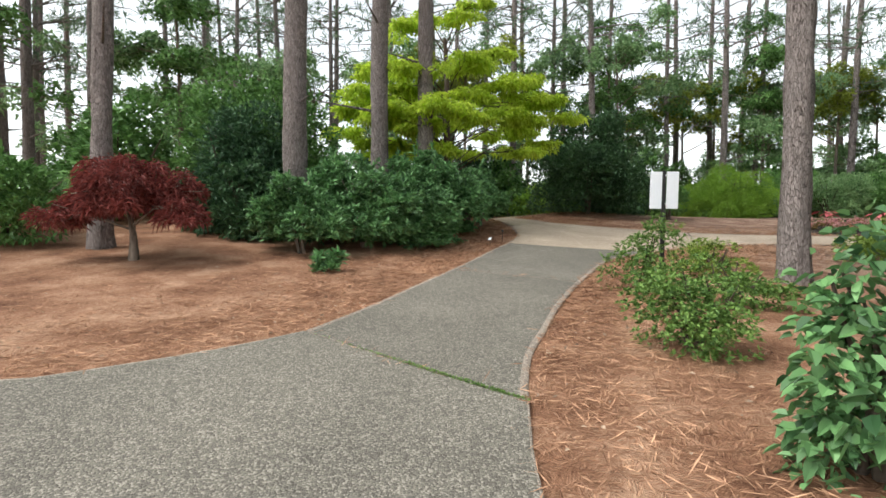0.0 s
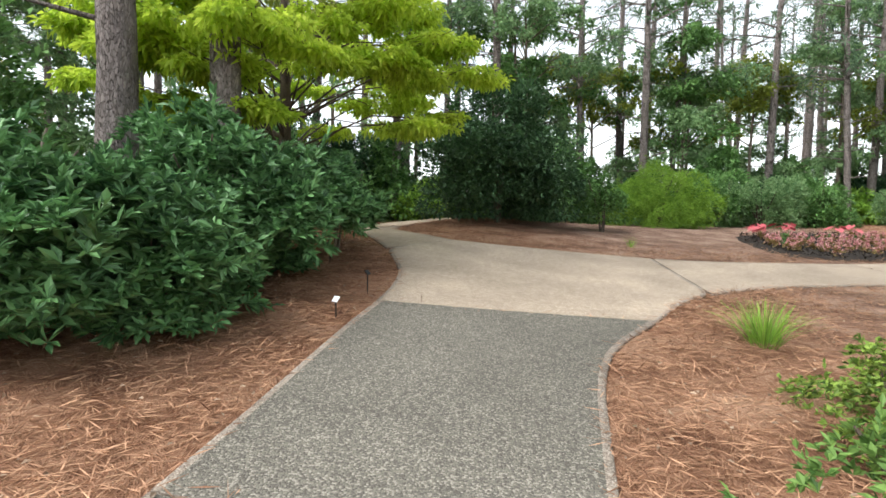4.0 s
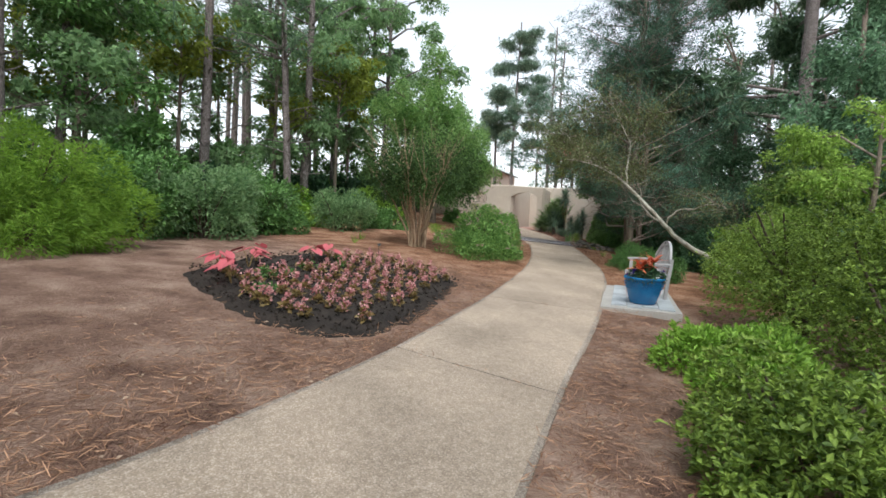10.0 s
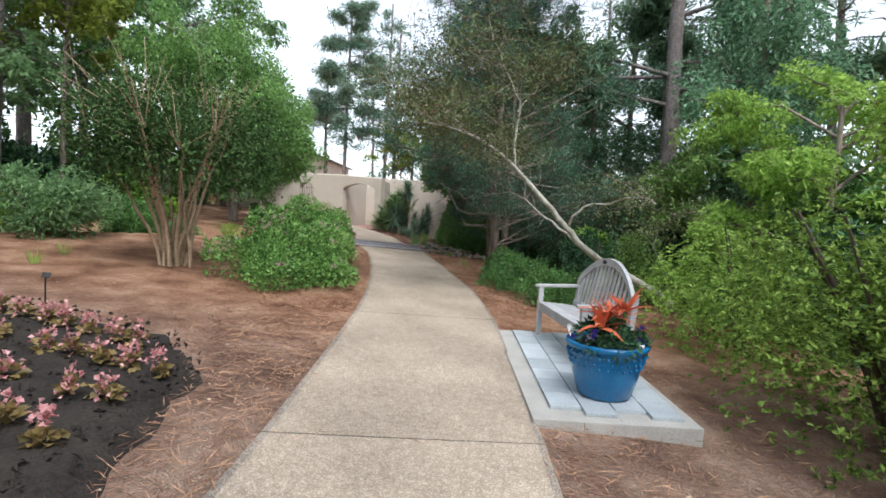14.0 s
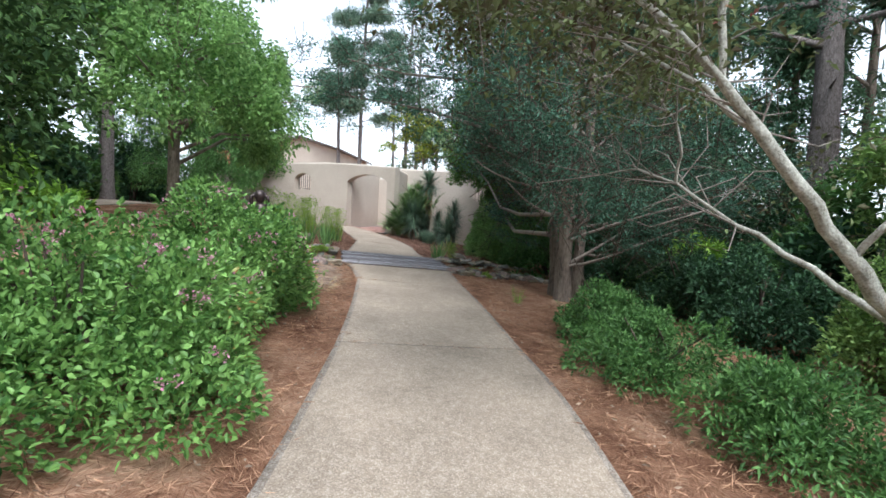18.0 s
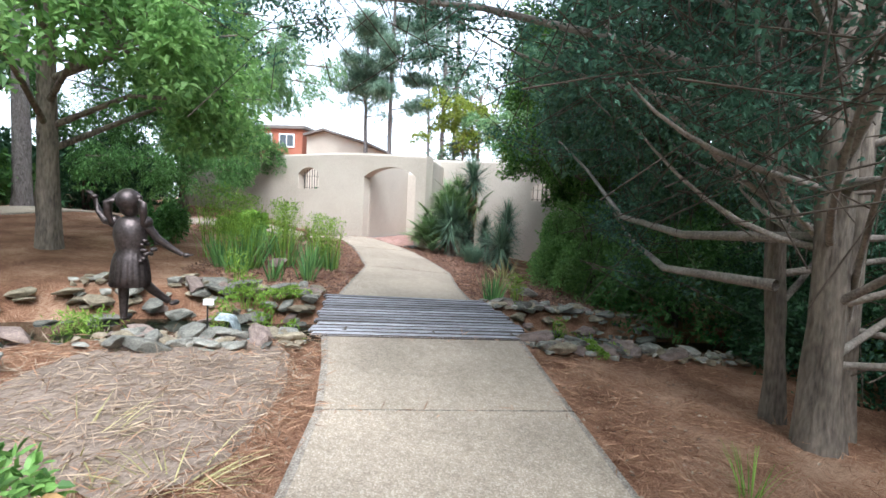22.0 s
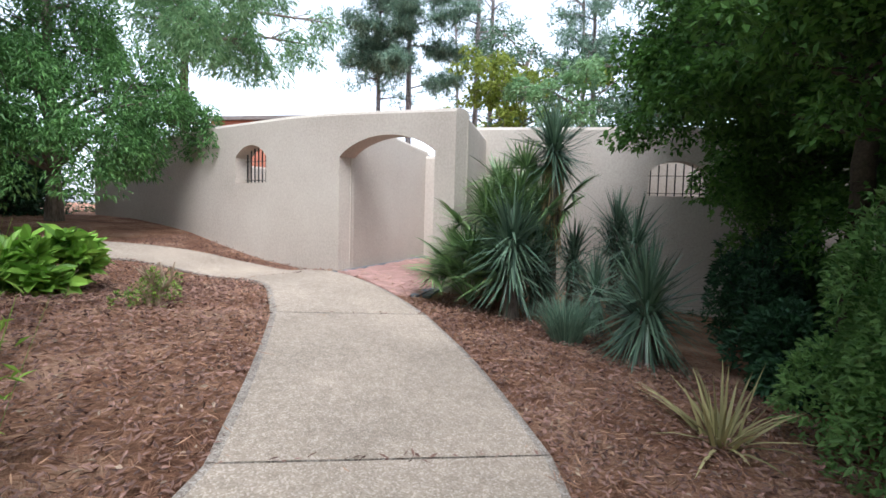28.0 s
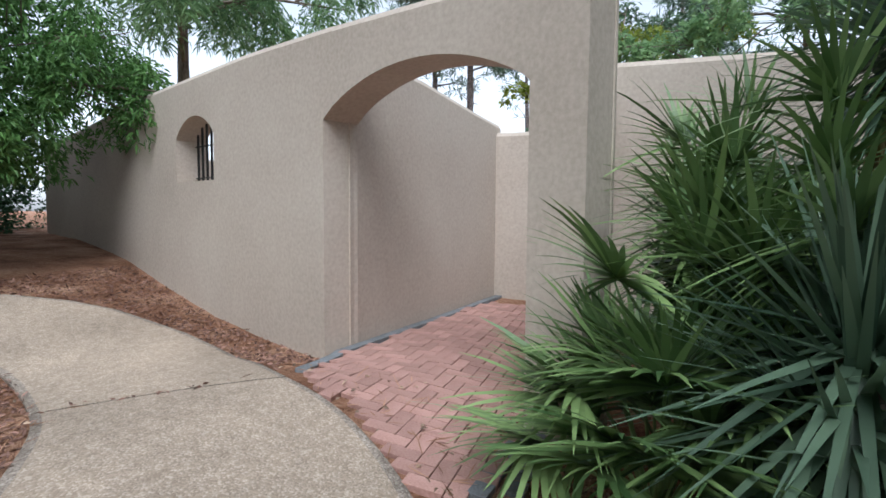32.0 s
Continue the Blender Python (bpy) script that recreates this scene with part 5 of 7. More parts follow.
def tree(name, x, y, height, r0, blobs, mat, leaf, n, label, category="tree", seed=0, bark=None, lean=(0, 0), flat=1.0, droop=0.25, group="", shell=0.35, way_noise=0.9, trunk_to=0.8, limb=0.35, twigs=0, plain=False, clump=0.8):
    """A tree: rough tapered trunk, limbs to each leaf mass, and single leaves with gaps; blobs: (dx, dy, z, r)."""
    rng = np.random.default_rng(seed + 5000)
    root = thing(name, x, y, lvl(x, y), label, category, group)
    bark = bark or M_BARK
    v, f, line = trunk_arrays(height * trunk_to, r0, r0 * 0.4, rng, lean)
    sheet("trunk", v, f, bark, root, smooth=True)
    limbs, ps, os_ = [], [], []
    vol = np.array([b[3] ** 2 for b in blobs])
    for (dx, dy, z, r), share in zip(blobs, vol / vol.sum()):
        zs = max(height * 0.15, min(z - 0.6 * math.hypot(dx, dy) * 0.5, height * trunk_to * 0.95))
        k = int(np.argmin(np.abs(line[:, 2] - zs)))
        a, b = line[k], np.array((dx, dy, z))
        mid = (a + b) / 2 + [0, 0, 0.12 * np.linalg.norm(b - a)] + rng.normal(size=3) * 0.08
        limbs.append(([a, mid, b, b + (b - mid) * 0.4], [r0 * limb, r0 * limb * 0.7, r0 * limb * 0.4, 0.01]))
        for _ in range(4 + twigs):
            e = b + unit(rng.normal(size=3)) * r * [0.85, 0.85, 0.6 * flat]
            m2 = (mid + b) / 2
            limbs.append(([m2, (m2 + e) / 2 + rng.normal(size=3) * 0.06, e], [r0 * limb * 0.35, r0 * limb * 0.2, 0.006]))
        p, o = blob_points(rng, max(30, int(n * share)), (r, r, r * 2 * flat), 10, shell, clump=clump)
        p[:, 2] -= r * flat * 0.9
        ps.append(p + b)
        os_.append(o)
    for ln in limbs[:: 5 + twigs]:
        v, f = tube_arrays(*ln, 6)
        sheet("limb", v, f, bark, root, smooth=True)
    rest = [ln for k, ln in enumerate(limbs) if k % (5 + twigs)]
    tubes("twig_mass", rest, bark, root, sides=4)
    p, o = np.concatenate(ps), np.concatenate(os_)
    v, f = leaf_arrays(p, o * [1, 1, 0.5] + rng.normal(size=o.shape) * way_noise, leaf[0], leaf[1], rng, 0.2, droop, plain=plain)
    sheet("crown", v, f, mat, root)
    return root


def pine(name, x, y, height, r0, seed, label, crown_from=0.45, tufts=240, group="tall pines", lean=(0, 0), stubs=5, mat=None, spread=2.4, sides=14, needle=(0.38, 0.05)):
    """A tall pine: plated trunk, bare lower stubs, level limbs in the upper part with tufts of long needles."""
    rng = np.random.default_rng(seed + 9000)
    root = thing(name, x, y, lvl(x, y), label, "pine tree", group)
    v, f, line = trunk_arrays(height, r0, r0 * 0.35, rng, lean, 0.12, sides, 0.07, 44)
    limbs, tips = [], []
    wood = [(v, f)]
    for k in range(26):
        z = height * rng.uniform(crown_from, 0.99)
        i = int(np.argmin(np.abs(line[:, 2] - z)))
        a = rng.uniform(0, 2 * np.pi)
        L = spread * rng.uniform(0.5, 1.1) * (1.25 - 0.75 * (z / height - crown_from) / (1 - crown_from))
        e = line[i] + [L * math.cos(a), L * math.sin(a), rng.uniform(-0.2, 0.7)]
        m = (line[i] + e) / 2 + [0, 0, 0.15]
        limbs.append(([line[i], m, e], [r0 * 0.28, r0 * 0.16, 0.012]))
        for t in rng.uniform(0.4, 1.0, max(1, tufts // 26)):
            q = line[i] * (1 - t) + e * t + rng.normal(size=3) * [0.35, 0.35, 0.22]
            tips.append(q)
    for k in range(stubs):
        z = height * rng.uniform(0.12, crown_from)
        i = int(np.argmin(np.abs(line[:, 2] - z)))
        a = rng.uniform(0, 2 * np.pi)
        L = rng.uniform(0.3, 1.6)
        limbs.append(([line[i], line[i] + [L * math.cos(a), L * math.sin(a), rng.uniform(-0.1, 0.35)]], [r0 * 0.18, 0.01]))
    wood += [tube_arrays(*ln, 5) for ln in limbs]
    v, f = join_arrays(*wood)
    sheet("trunk", v, f, M_PINEBARK, root, smooth=True)
    tips = np.array(tips).repeat(13, 0)
    way = unit(rng.normal(size=tips.shape)) + [0, 0, 0.25]
    v, f = leaf_arrays(tips, way, needle[0], needle[1], rng, 0.1, 0.12)
    sheet("needles", v, f, mat or L_PINE, root)
    return root


def blades(name, x, y, n, length, width, mat, label, category, seed, tilt=(0.9, 1.5), bend=0.35, foot=0.12, z=0.0, group="", pn="blade", segments=3):
    """A clump of long blades, each one fixed at the foot; the first ones are parts of their own."""
    rng = np.random.default_rng(seed + 300)
    root = thing(name, x, y, lvl(x, y) + z, label, category, group)
    a, t = rng.uniform(0, 2 * np.pi, n), rng.uniform(tilt[0], tilt[1], n)
    way = np.stack([np.cos(a) * np.cos(t), np.sin(a) * np.cos(t), np.sin(t)], 1)
    at = np.stack([np.cos(a), np.sin(a), 0 * a], 1) * foot * rng.uniform(0.1, 1, (n, 1)) - [0, 0, 0.03]
    v, f = blade_arrays(at, way, length, width, rng, bend, segments)
    sheet(pn, v, f, mat, root)
    return root


# -- first stretch: pines, rhododendron, maples --
for x, y, r, h, ln, s in ((-5.75, 8.7, 0.17, 19, (0.7, 0.3), 1), (-2.93, 10.25, 0.235, 20, (0.25, 0.2), 2), (-1.5, 12.3, 0.22, 21, (0.15, 0.3), 3), (-0.42, 12.9, 0.205, 20, (0.1, 0.2), 4), (5.0, 7.32, 0.19, 21, (-0.2, 0.2), 5)):
    pine("pine_tree", x, y, h, r, s, "tall pine with grey-brown plated bark standing in pine straw", 0.5, 420, "pines beside the path", ln, 3, sides=22)
shrub("rhododendron", -1.45, 9.75, (1.7, 1.3, 1.65), L_RHODO, 15000, (0.125, 0.044), "large rhododendron with glossy dark green whorled leaves beside the path", seed=1, lumps=46, lift=0.15, stems=9, whorl=9, stem_mat=M_BARK, clump=0.55)
shrub("rhododendron", -0.4, 11.45, (1.45, 1.45, 1.55), L_RHODO, 13000, (0.13, 0.045), "tall rhododendron with glossy whorled leaves under the pines", seed=5, lumps=40, lift=0.4, stems=9, whorl=9, stem_mat=M_BARK, clump=0.55)
shrub("rhododendron", 0.62, 12.75, (0.9, 1.05, 1.15), L_RHODO, 6500, (0.125, 0.044), "rhododendron branches overhanging the path edge", seed=2, lumps=26, lift=0.45, stems=6, whorl=9, stem_mat=M_BARK, clump=0.55)
shrub("rhododendron", 0.95, 13.75, (0.85, 0.8, 1.15), L_RHODO, 5200, (0.125, 0.044), "rhododendron overhanging the bend of the path", seed=7, lumps=26, lift=0.42, stems=6, whorl=9, stem_mat=M_BARK, clump=0.55)
shrub("rhododendron", -0.45, 10.0, (0.8, 0.65, 0.95), L_RHODO, 4200, (0.125, 0.044), "low rhododendron shoots reaching down to the pine straw", seed=4, lumps=24, lift=0.08, stems=5, whorl=9, stem_mat=M_BARK, clump=0.55)
shrub("rhododendron", -0.35, 10.75, (0.62, 0.8, 0.8), L_RHODO, 4600, (0.125, 0.044), "low rhododendron shoots spreading over the pine straw", seed=41, lumps=22, lift=0.05, stems=5, whorl=9, stem_mat=M_BARK, clump=0.55)
shrub("rhododendron", 0.1, 11.9, (0.55, 0.7, 0.7), L_RHODO, 3600, (0.125, 0.044), "low rhododendron shoots under the overhanging branches", seed=42, lumps=20, lift=0.08, stems=5, whorl=9, stem_mat=M_BARK, clump=0.55)
shrub("rhododendron", -2.4, 8.85, (0.95, 0.6, 1.2), L_RHODO, 6500, (0.12, 0.035), "rhododendron spreading in front of a pine trunk", seed=6, lumps=24, lift=0.25, stems=5, whorl=9, stem_mat=M_BARK, clump=0.55)
shrub("viburnum", -4.35, 11.0, (1.35, 1.1, 2.7), L_DARK, 8500, (0.12, 0.055), "tall dark green viburnum between the pines", seed=18, lumps=18)
shrub("holly", -0.6, 21.7, (1.5, 1.3, 2.7), L_DARK, 5000, (0.14, 0.065), "dark evergreen holly where the side path bends", seed=19, lumps=16)
shrub("holly", 2.7, 25.6, (1.9, 1.4, 3.0), L_DARK, 6000, (0.15, 0.07), "dark evergreen holly at the end of the side path", seed=29, lumps=16)
shrub("viburnum", 1.0, 24.0, (2.2, 1.4, 3.6), L_DARK, 6000, (0.15, 0.07), "tall dark shrub closing the bend of the side path", seed=38, lumps=18)
shrub("viburnum", -1.9, 19.2, (1.5, 1.3, 2.7), L_DARK, 5000, (0.13, 0.06), "dark green shrub beside the shaded side path", seed=39, lumps=16)
shrub("rhododendron_seedling", -1.65, 7.52, (0.26, 0.26, 0.3), L_RHODO, 240, (0.13, 0.045), "small rhododendron seedling growing in the pine straw", seed=3, lumps=5, stems=2, whorl=8)
tree("red_maple", -4.65, 7.75, 1.75, 0.06, [(0, 0, 1.3, 0.75), (0.6, 0.2, 1.05, 0.62), (-0.6, -0.1, 1.0, 0.62), (0.1, -0.6, 1.0, 0.6), (-0.2, 0.6, 1.05, 0.6), (0.85, -0.3, 0.75, 0.42), (-0.9, -0.3, 0.7, 0.42)], L_MAPLE, (0.11, 0.02), 15000, "low domed Japanese maple with fine dark red leaves", "maple tree", 4, flat=0.55, droop=0.5, trunk_to=0.55)
rq = np.random.default_rng(66)
LIME = []
for z, reach, count_, size_ in ((2.0, 2.9, 9, 0.75), (2.7, 3.2, 12, 0.9), (3.4, 3.0, 12, 0.95), (4.2, 2.6, 6, 0.95), (5.1, 1.9, 4, 0.9), (5.9, 1.0, 2, 0.8)):
    for k in range(count_):
        a = 2 * math.pi * k / count_ + rq.uniform(-0.25, 0.25) + z
        LIME.append((math.cos(a) * reach * rq.uniform(0.6, 1.0), math.sin(a) * reach * rq.uniform(0.6, 1.0), z + rq.uniform(-0.3, 0.3), size_ * rq.uniform(0.8, 1.15)))
LIME += [(-0.6, -2.4, 2.3, 0.9), (-1.5, -2.0, 2.6, 1.0), (0.5, -2.2, 2.6, 0.9), (-2.4, -1.4, 2.9, 1.0), (1.4, -1.6, 2.8, 0.9), (0.0, -1.4, 3.2, 1.0), (-1.2, -1.0, 3.6, 1.0)]
tree("lime_maple", 0.1, 15.5, 6.6, 0.13, LIME, L_LIME, (0.125, 0.06), 58000, "maple with layered bright yellow-green leaves above the path", "maple tree", 6, bark=M_TWIG_GAPSHADE, flat=0.2, droop=0.45, shell=0.2, limb=0.16)
shrub("viburnum", -4.6, 12.9, (2.7, 2.0, 3.7), L_GREEN, 10000, (0.15, 0.075), "tall dense mid-green viburnum under the pines", seed=7, lumps=22)
shrub("viburnum", -4.0, 10.3, (1.3, 0.9, 1.5), L_HOLLY, 5200, (0.13, 0.06), "dark viburnum between the red maple and the rhododendron", seed=75, lumps=18)
shrub("viburnum", -2.9, 10.2, (0.8, 0.6, 1.0), L_HOLLY, 3000, (0.12, 0.055), "dark low viburnum under the pines", seed=76, lumps=14)
shrub("viburnum", -7.9, 9.4, (1.9, 1.7, 1.7), L_GREEN, 5200, (0.12, 0.055), "broad mid-green shrub behind the red maple", seed=8, lumps=14)
shrub("viburnum", -9.6, 6.8, (1.8, 1.7, 1.5), L_GREEN, 4200, (0.12, 0.055), "rounded green shrub at the edge of the pine straw", seed=9, lumps=14)
shrub("holly", 5.2, 18.75, (2.3, 1.95, 3.9), L_HOLLY, 20000, (0.13, 0.06), "big dark evergreen holly standing on the mulched island", seed=10, lumps=48, lift=0.15, clump=0.55)
shrub("azalea", 2.15, 4.25, (0.66, 0.56, 0.82), L_AZALEA_GREEN, 2900, (0.05, 0.023), "yellow-green azalea growing beside the path edge", seed=11, lumps=16, stems=7, shell=0.35, whorl=5)
shrub("azalea", 2.66, 6.68, (0.56, 0.36, 0.98), L_AZALEA_GREEN, 2300, (0.05, 0.023), "small yellow-green azalea near the notice board", seed=12, lumps=10, whorl=5)
shrub("azalea", 4.2, 7.9, (0.75, 0.6, 0.55), L_AZALEA, 2200, (0.05, 0.023), "low azalea at the foot of the pine", seed=13, lumps=10, whorl=5)
shrub("azalea", 3.25, 5.7, (0.8, 0.5, 0.62), L_AZALEA_GREEN, 2300, (0.05, 0.023), "loose azalea in the pine straw", seed=14, lumps=12, stems=6, shell=0.35, whorl=5)
shrub("hydrangea", 1.98, 2.25, (0.42, 0.34, 1.25), L_RHODO, 620, (0.08, 0.064), "leggy hydrangea with large drooping green leaves", seed=15, lumps=16, stems=5, shell=0.3, droop=0.5, way_noise=0.5, oval=True)
blades("ornamental_grass", 4.72, 9.5, 260, 0.62, 0.008, L_FRESH, "tuft of fine bright green ornamental grass", "grass", 1, (0.8, 1.5), 0.35)
shrub("camellia", 7.75, 17.85, (0.6, 0.55, 1.45), L_GREEN, 1600, (0.095, 0.05), "slender young camellia on the mulched island", seed=16, lumps=10, lift=0.25, stems=4)
shrub("feather_bush", 11.2, 20.5, (2.0, 1.4, 2.15), L_FEATHER, 19000, (0.13, 0.015), "feathery bright green bush with fine drooping foliage", seed=17, lumps=34, stems=6, up=0.3, droop=0.35, clump=0.6)
for k, (x, y, sx, h) in enumerate(((14.2, 21.6, 1.7, 2.0), (15.4, 20.9, 2.0, 1.9), (18.3, 21.6, 1.9, 1.9), (21.6, 20.9, 1.8, 1.6), (24.6, 20.4, 1.6, 1.5))):
    shrub("aucuba", x, y, (sx, 1.2, h), (L_GREEN, L_TREE)[k % 2], 4200, (0.13, 0.05), "loose mid-green shrub along the woodland edge", seed=20 + k, lumps=14, group="shrubs along the wood")

# -- crape myrtle --
rm = np.random.default_rng(77)
myr = thing("crape_myrtle", 20.1, 17.3, lvl(20.1, 17.3), "multi-stemmed crape myrtle with smooth tan bark in pine straw", "tree")
tips = []
for k in range(19):
    a = 2 * math.pi * k / 19 + rm.uniform(-0.2, 0.2)
    r, h = rm.uniform(0.6, 1.6), rm.uniform(2.2, 3.2)
    pts = [(0.12 * math.cos(a), 0.12 * math.sin(a), -0.1), (0.25 * r * math.cos(a), 0.25 * r * math.sin(a), h * 0.4), (0.62 * r * math.cos(a) + rm.normal() * 0.05, 0.62 * r * math.sin(a), h * 0.75), (r * math.cos(a), r * math.sin(a), h)]
    pts = bend_line(*(np.array(q_) + rm.normal(size=3) * [0.05, 0.05, 0] for q_ in pts), 9)
    pts[1:-1] += rm.normal(size=(7, 3)) * 0.022
    v, f = tube_arrays(pts, np.interp(np.linspace(0, 1, 9), [0, 0.5, 1], [0.036, 0.026, 0.008]), 7)
    sheet("stem", v, f, M_MYRTLE, myr, smooth=True)
    tips.append(pts[-1])
tw = []
for t_ in tips:
    for _ in range(4):
        tw.append(([np.array(t_) * [0.8, 0.8, 0.85], np.array(t_) + rm.normal(size=3) * [0.35, 0.35, 0.3] + [0, 0, 0.4]], [0.012, 0.004]))
tubes("twig_mass", tw, M_MYRTLE, myr, sides=4)
p, o = blob_points(rm, 15000, (2.15, 2.0, 2.7), 48, 0.5, clump=0.55)
p[:, :2] += rm.normal(size=(len(p), 2)) * 0.12
p[:, 2] += rm.normal(size=len(p)) * 0.15
v, f = leaf_arrays(p + [0, 0, 1.35], o + rm.normal(size=o.shape) * 0.8, 0.08, 0.048, rm)
sheet("crown", v, f, L_MYRTLE, myr)

rw_ = np.random.default_rng(404)
# -- spireas with pink flowers, low azaleas, hedge --
shrub("spirea", 20.35, 15.42, (1.8, 1.3, 1.28), L_SPIREA, 10500, (0.062, 0.036), "dense rounded spirea with small pink flower heads", seed=30, lumps=24, stems=7, bloom=(L_PINK, 110, 0.024), up=0.3, oval=True)
shrub("spirea", 22.95, 15.72, (1.68, 1.15, 1.45), L_SPIREA, 12500, (0.064, 0.037), "large spirea with pink flower heads beside the path", seed=31, lumps=26, stems=8, bloom=(L_PINK, 70, 0.032), up=0.3, oval=True)
shrub("azalea", 9.7, 10.15, (1.4, 1.05, 0.95), L_AZALEA, 9000, (0.062, 0.03), "spreading azalea in front of the green hedge", seed=32, lumps=20, stems=6, whorl=5)
tree("dogwood", 20.3, 6.0, 5.0, 0.1, [(rw_.normal() * 1.3, rw_.normal() * 1.3, z, rw_.uniform(0.9, 1.4)) for z in np.linspace(1.4, 4.8, 14)], L_DOGWOOD_LIT, (0.13, 0.07), 15000, "light green layered dogwood rising behind the hedge", "tree", 90, flat=0.4)
tree("dogwood", 24.8, 5.2, 4.8, 0.1, [(rw_.normal() * 1.3, rw_.normal() * 1.3, z, rw_.uniform(0.9, 1.4)) for z in np.linspace(1.3, 4.6, 14)], L_LIGHT, (0.13, 0.07), 13000, "light green dogwood beyond the low azaleas", "tree", 91, flat=0.4)
shrub("azalea", 8.3, 9.3, (1.1, 1.0, 0.75), L_AZALEA, 5200, (0.05, 0.023), "loose spreading azalea in the pine straw", seed=33, lumps=14, whorl=5)
shrub("perennial_patch", 12.0, 9.95, (1.3, 0.9, 0.72), L_FRESH, 4600, (0.1, 0.04), "low leafy perennial patch in front of the hedge", seed=34, lumps=16, up=0.4)
shrub("hedge_azalea", 15.5, 8.5, (2.3, 1.75, 2.6), L_AZALEA, 17000, (0.062, 0.03), "tall dense yellow-green azalea hedge behind the bench", seed=35, lumps=30, stems=8, whorl=5)
shrub("hedge_azalea", 12.6, 8.1, (1.9, 1.65, 2.35), L_AZALEA, 13000, (0.062, 0.03), "dense yellow-green azalea hedge", seed=36, lumps=24, stems=7, whorl=5)
# brighter leaf than the other hedge azaleas, with added light in its colour
shrub("hedge_azalea", 19.0, 8.0, (1.6, 1.4, 2.3), L_DOGWOOD_LIT, 8500, (0.062, 0.03), "rounded yellow-green azalea behind the bench", seed=37, lumps=20, stems=6, whorl=5)
for k, (x, y, sx, sy) in enumerate(((21.3, 10.35, 1.1, 0.85), (22.7, 10.85, 1.1, 0.85), (24.1, 11.2, 1.0, 0.75))):
    shrub("low_azalea", x, y, (sx, sy, 0.78), L_GREEN, 4600, (0.07, 0.026), "low dark green azalea edging the path", seed=40 + k, lumps=16, group="low azaleas")

# -- leaning lichen tree --
rl = np.random.default_rng(21)
LX, LY = 21.6, 7.6
lt = thing("leaning_tree", LX, LY, lvl(LX, LY), "leaning tree with pale lichened bark and sparse bronzed leaves", "tree")


def rel(*p):
    return [(x - LX, y - LY, z - lvl(LX, LY)) for x, y, z in p]


def crooked(line, n, amount):
    """The same line with more points and small kinks."""
    q = np.asarray(line, float)
    d = np.r_[0, np.cumsum(np.linalg.norm(np.diff(q, axis=0), axis=1))]
    u = np.linspace(0, d[-1], n)
    out = np.stack([np.interp(u, d, q[:, k]) for k in range(3)], 1)
    out[1:-1] += rl.normal(size=(n - 2, 3)) * amount
    return out


main = crooked(rel((21.6, 7.6, 0.6), (21.34, 8.43, 1.15), (21.12, 9.13, 1.5), (20.94, 9.71, 1.78), (20.85, 10.0, 1.96), (20.75, 10.33, 2.28), (20.67, 10.6, 2.58), (20.57, 10.93, 2.89), (20.49, 11.21, 3.15), (20.43, 11.42, 3.36), (20.33, 11.66, 3.54), (20.2, 12.05, 3.76), (20.11, 12.43, 3.9), (20.05, 12.77, 3.97), (19.99, 13.05, 3.98)), 34, 0.012)
v, f = tube_arrays(main, np.interp(np.linspace(0, 1, 34), [0, 0.25, 0.45, 0.62, 0.75, 1], [0.09, 0.068, 0.058, 0.042, 0.026, 0.007]), 12)
sheet("trunk", v + rl.normal(size=v.shape) * 0.004, f, M_LICHEN, lt, smooth=True)
limb_lines = [
    (rel((20.88, 9.92, 1.88), (21.16, 10.05, 2.04), (21.49, 10.32, 2.27), (21.89, 10.66, 2.56), (22.32, 11.02, 2.94), (22.64, 11.28, 3.02), (22.95, 11.55, 2.98)), 0.034),
    (rel((20.74, 10.36, 2.32), (20.62, 10.3, 2.55), (20.5, 10.1, 2.73), (20.4, 9.91, 2.8), (20.3, 9.7, 2.79), (20.2, 9.5, 2.88), (20.05, 9.2, 2.93), (20.02, 9.05, 2.82)), 0.026),
    (rel((22.28, 10.98, 2.9), (22.15, 11.0, 3.2), (22.2, 11.1, 3.5), (22.5, 11.3, 3.9)), 0.018),
    (rel((20.43, 11.42, 3.36), (20.4, 11.45, 3.8), (20.3, 11.4, 4.4), (20.25, 11.7, 5.0), (20.1, 12.0, 5.6)), 0.026),
    (rel((20.52, 11.1, 3.05), (20.8, 11.5, 3.5), (21.2, 12.0, 3.9), (21.7, 12.5, 4.2), (22.4, 13.0, 4.4)), 0.022),
    (rel((20.3, 11.45, 4.3), (20.7, 11.1, 4.8), (21.0, 10.8, 5.3)), 0.014),
    (rel((20.33, 11.66, 3.54), (20.9, 12.2, 4.0), (21.3, 12.9, 4.5), (21.6, 13.5, 4.8)), 0.017),
    (rel((20.15, 12.25, 3.84), (20.5, 12.7, 4.3), (20.6, 13.2, 4.8)), 0.013),
    (rel((22.45, 7.7, 0.7), (22.37, 7.87, 1.54), (22.25, 8.2, 1.95), (22.3, 8.1, 2.4)), 0.022),
]
ends = []
for ln, r in limb_lines:
    q = crooked(ln, 14, 0.018)
    v, f = tube_arrays(q, np.linspace(r, 0.006, 14), 7)
    sheet("limb", v, f, M_LICHEN, lt, smooth=True)
    ends += list(q[6:]) if ln is not limb_lines[1][0] and ln is not limb_lines[8][0] else list(q[-3:])
ends += list(main[22:])
tw, twig_tips = [], []
for e in ends:
    for _ in range(3):
        d = rl.normal(size=3) * [0.5, 0.5, 0.32] + [0.1, 0.15, 0.22]
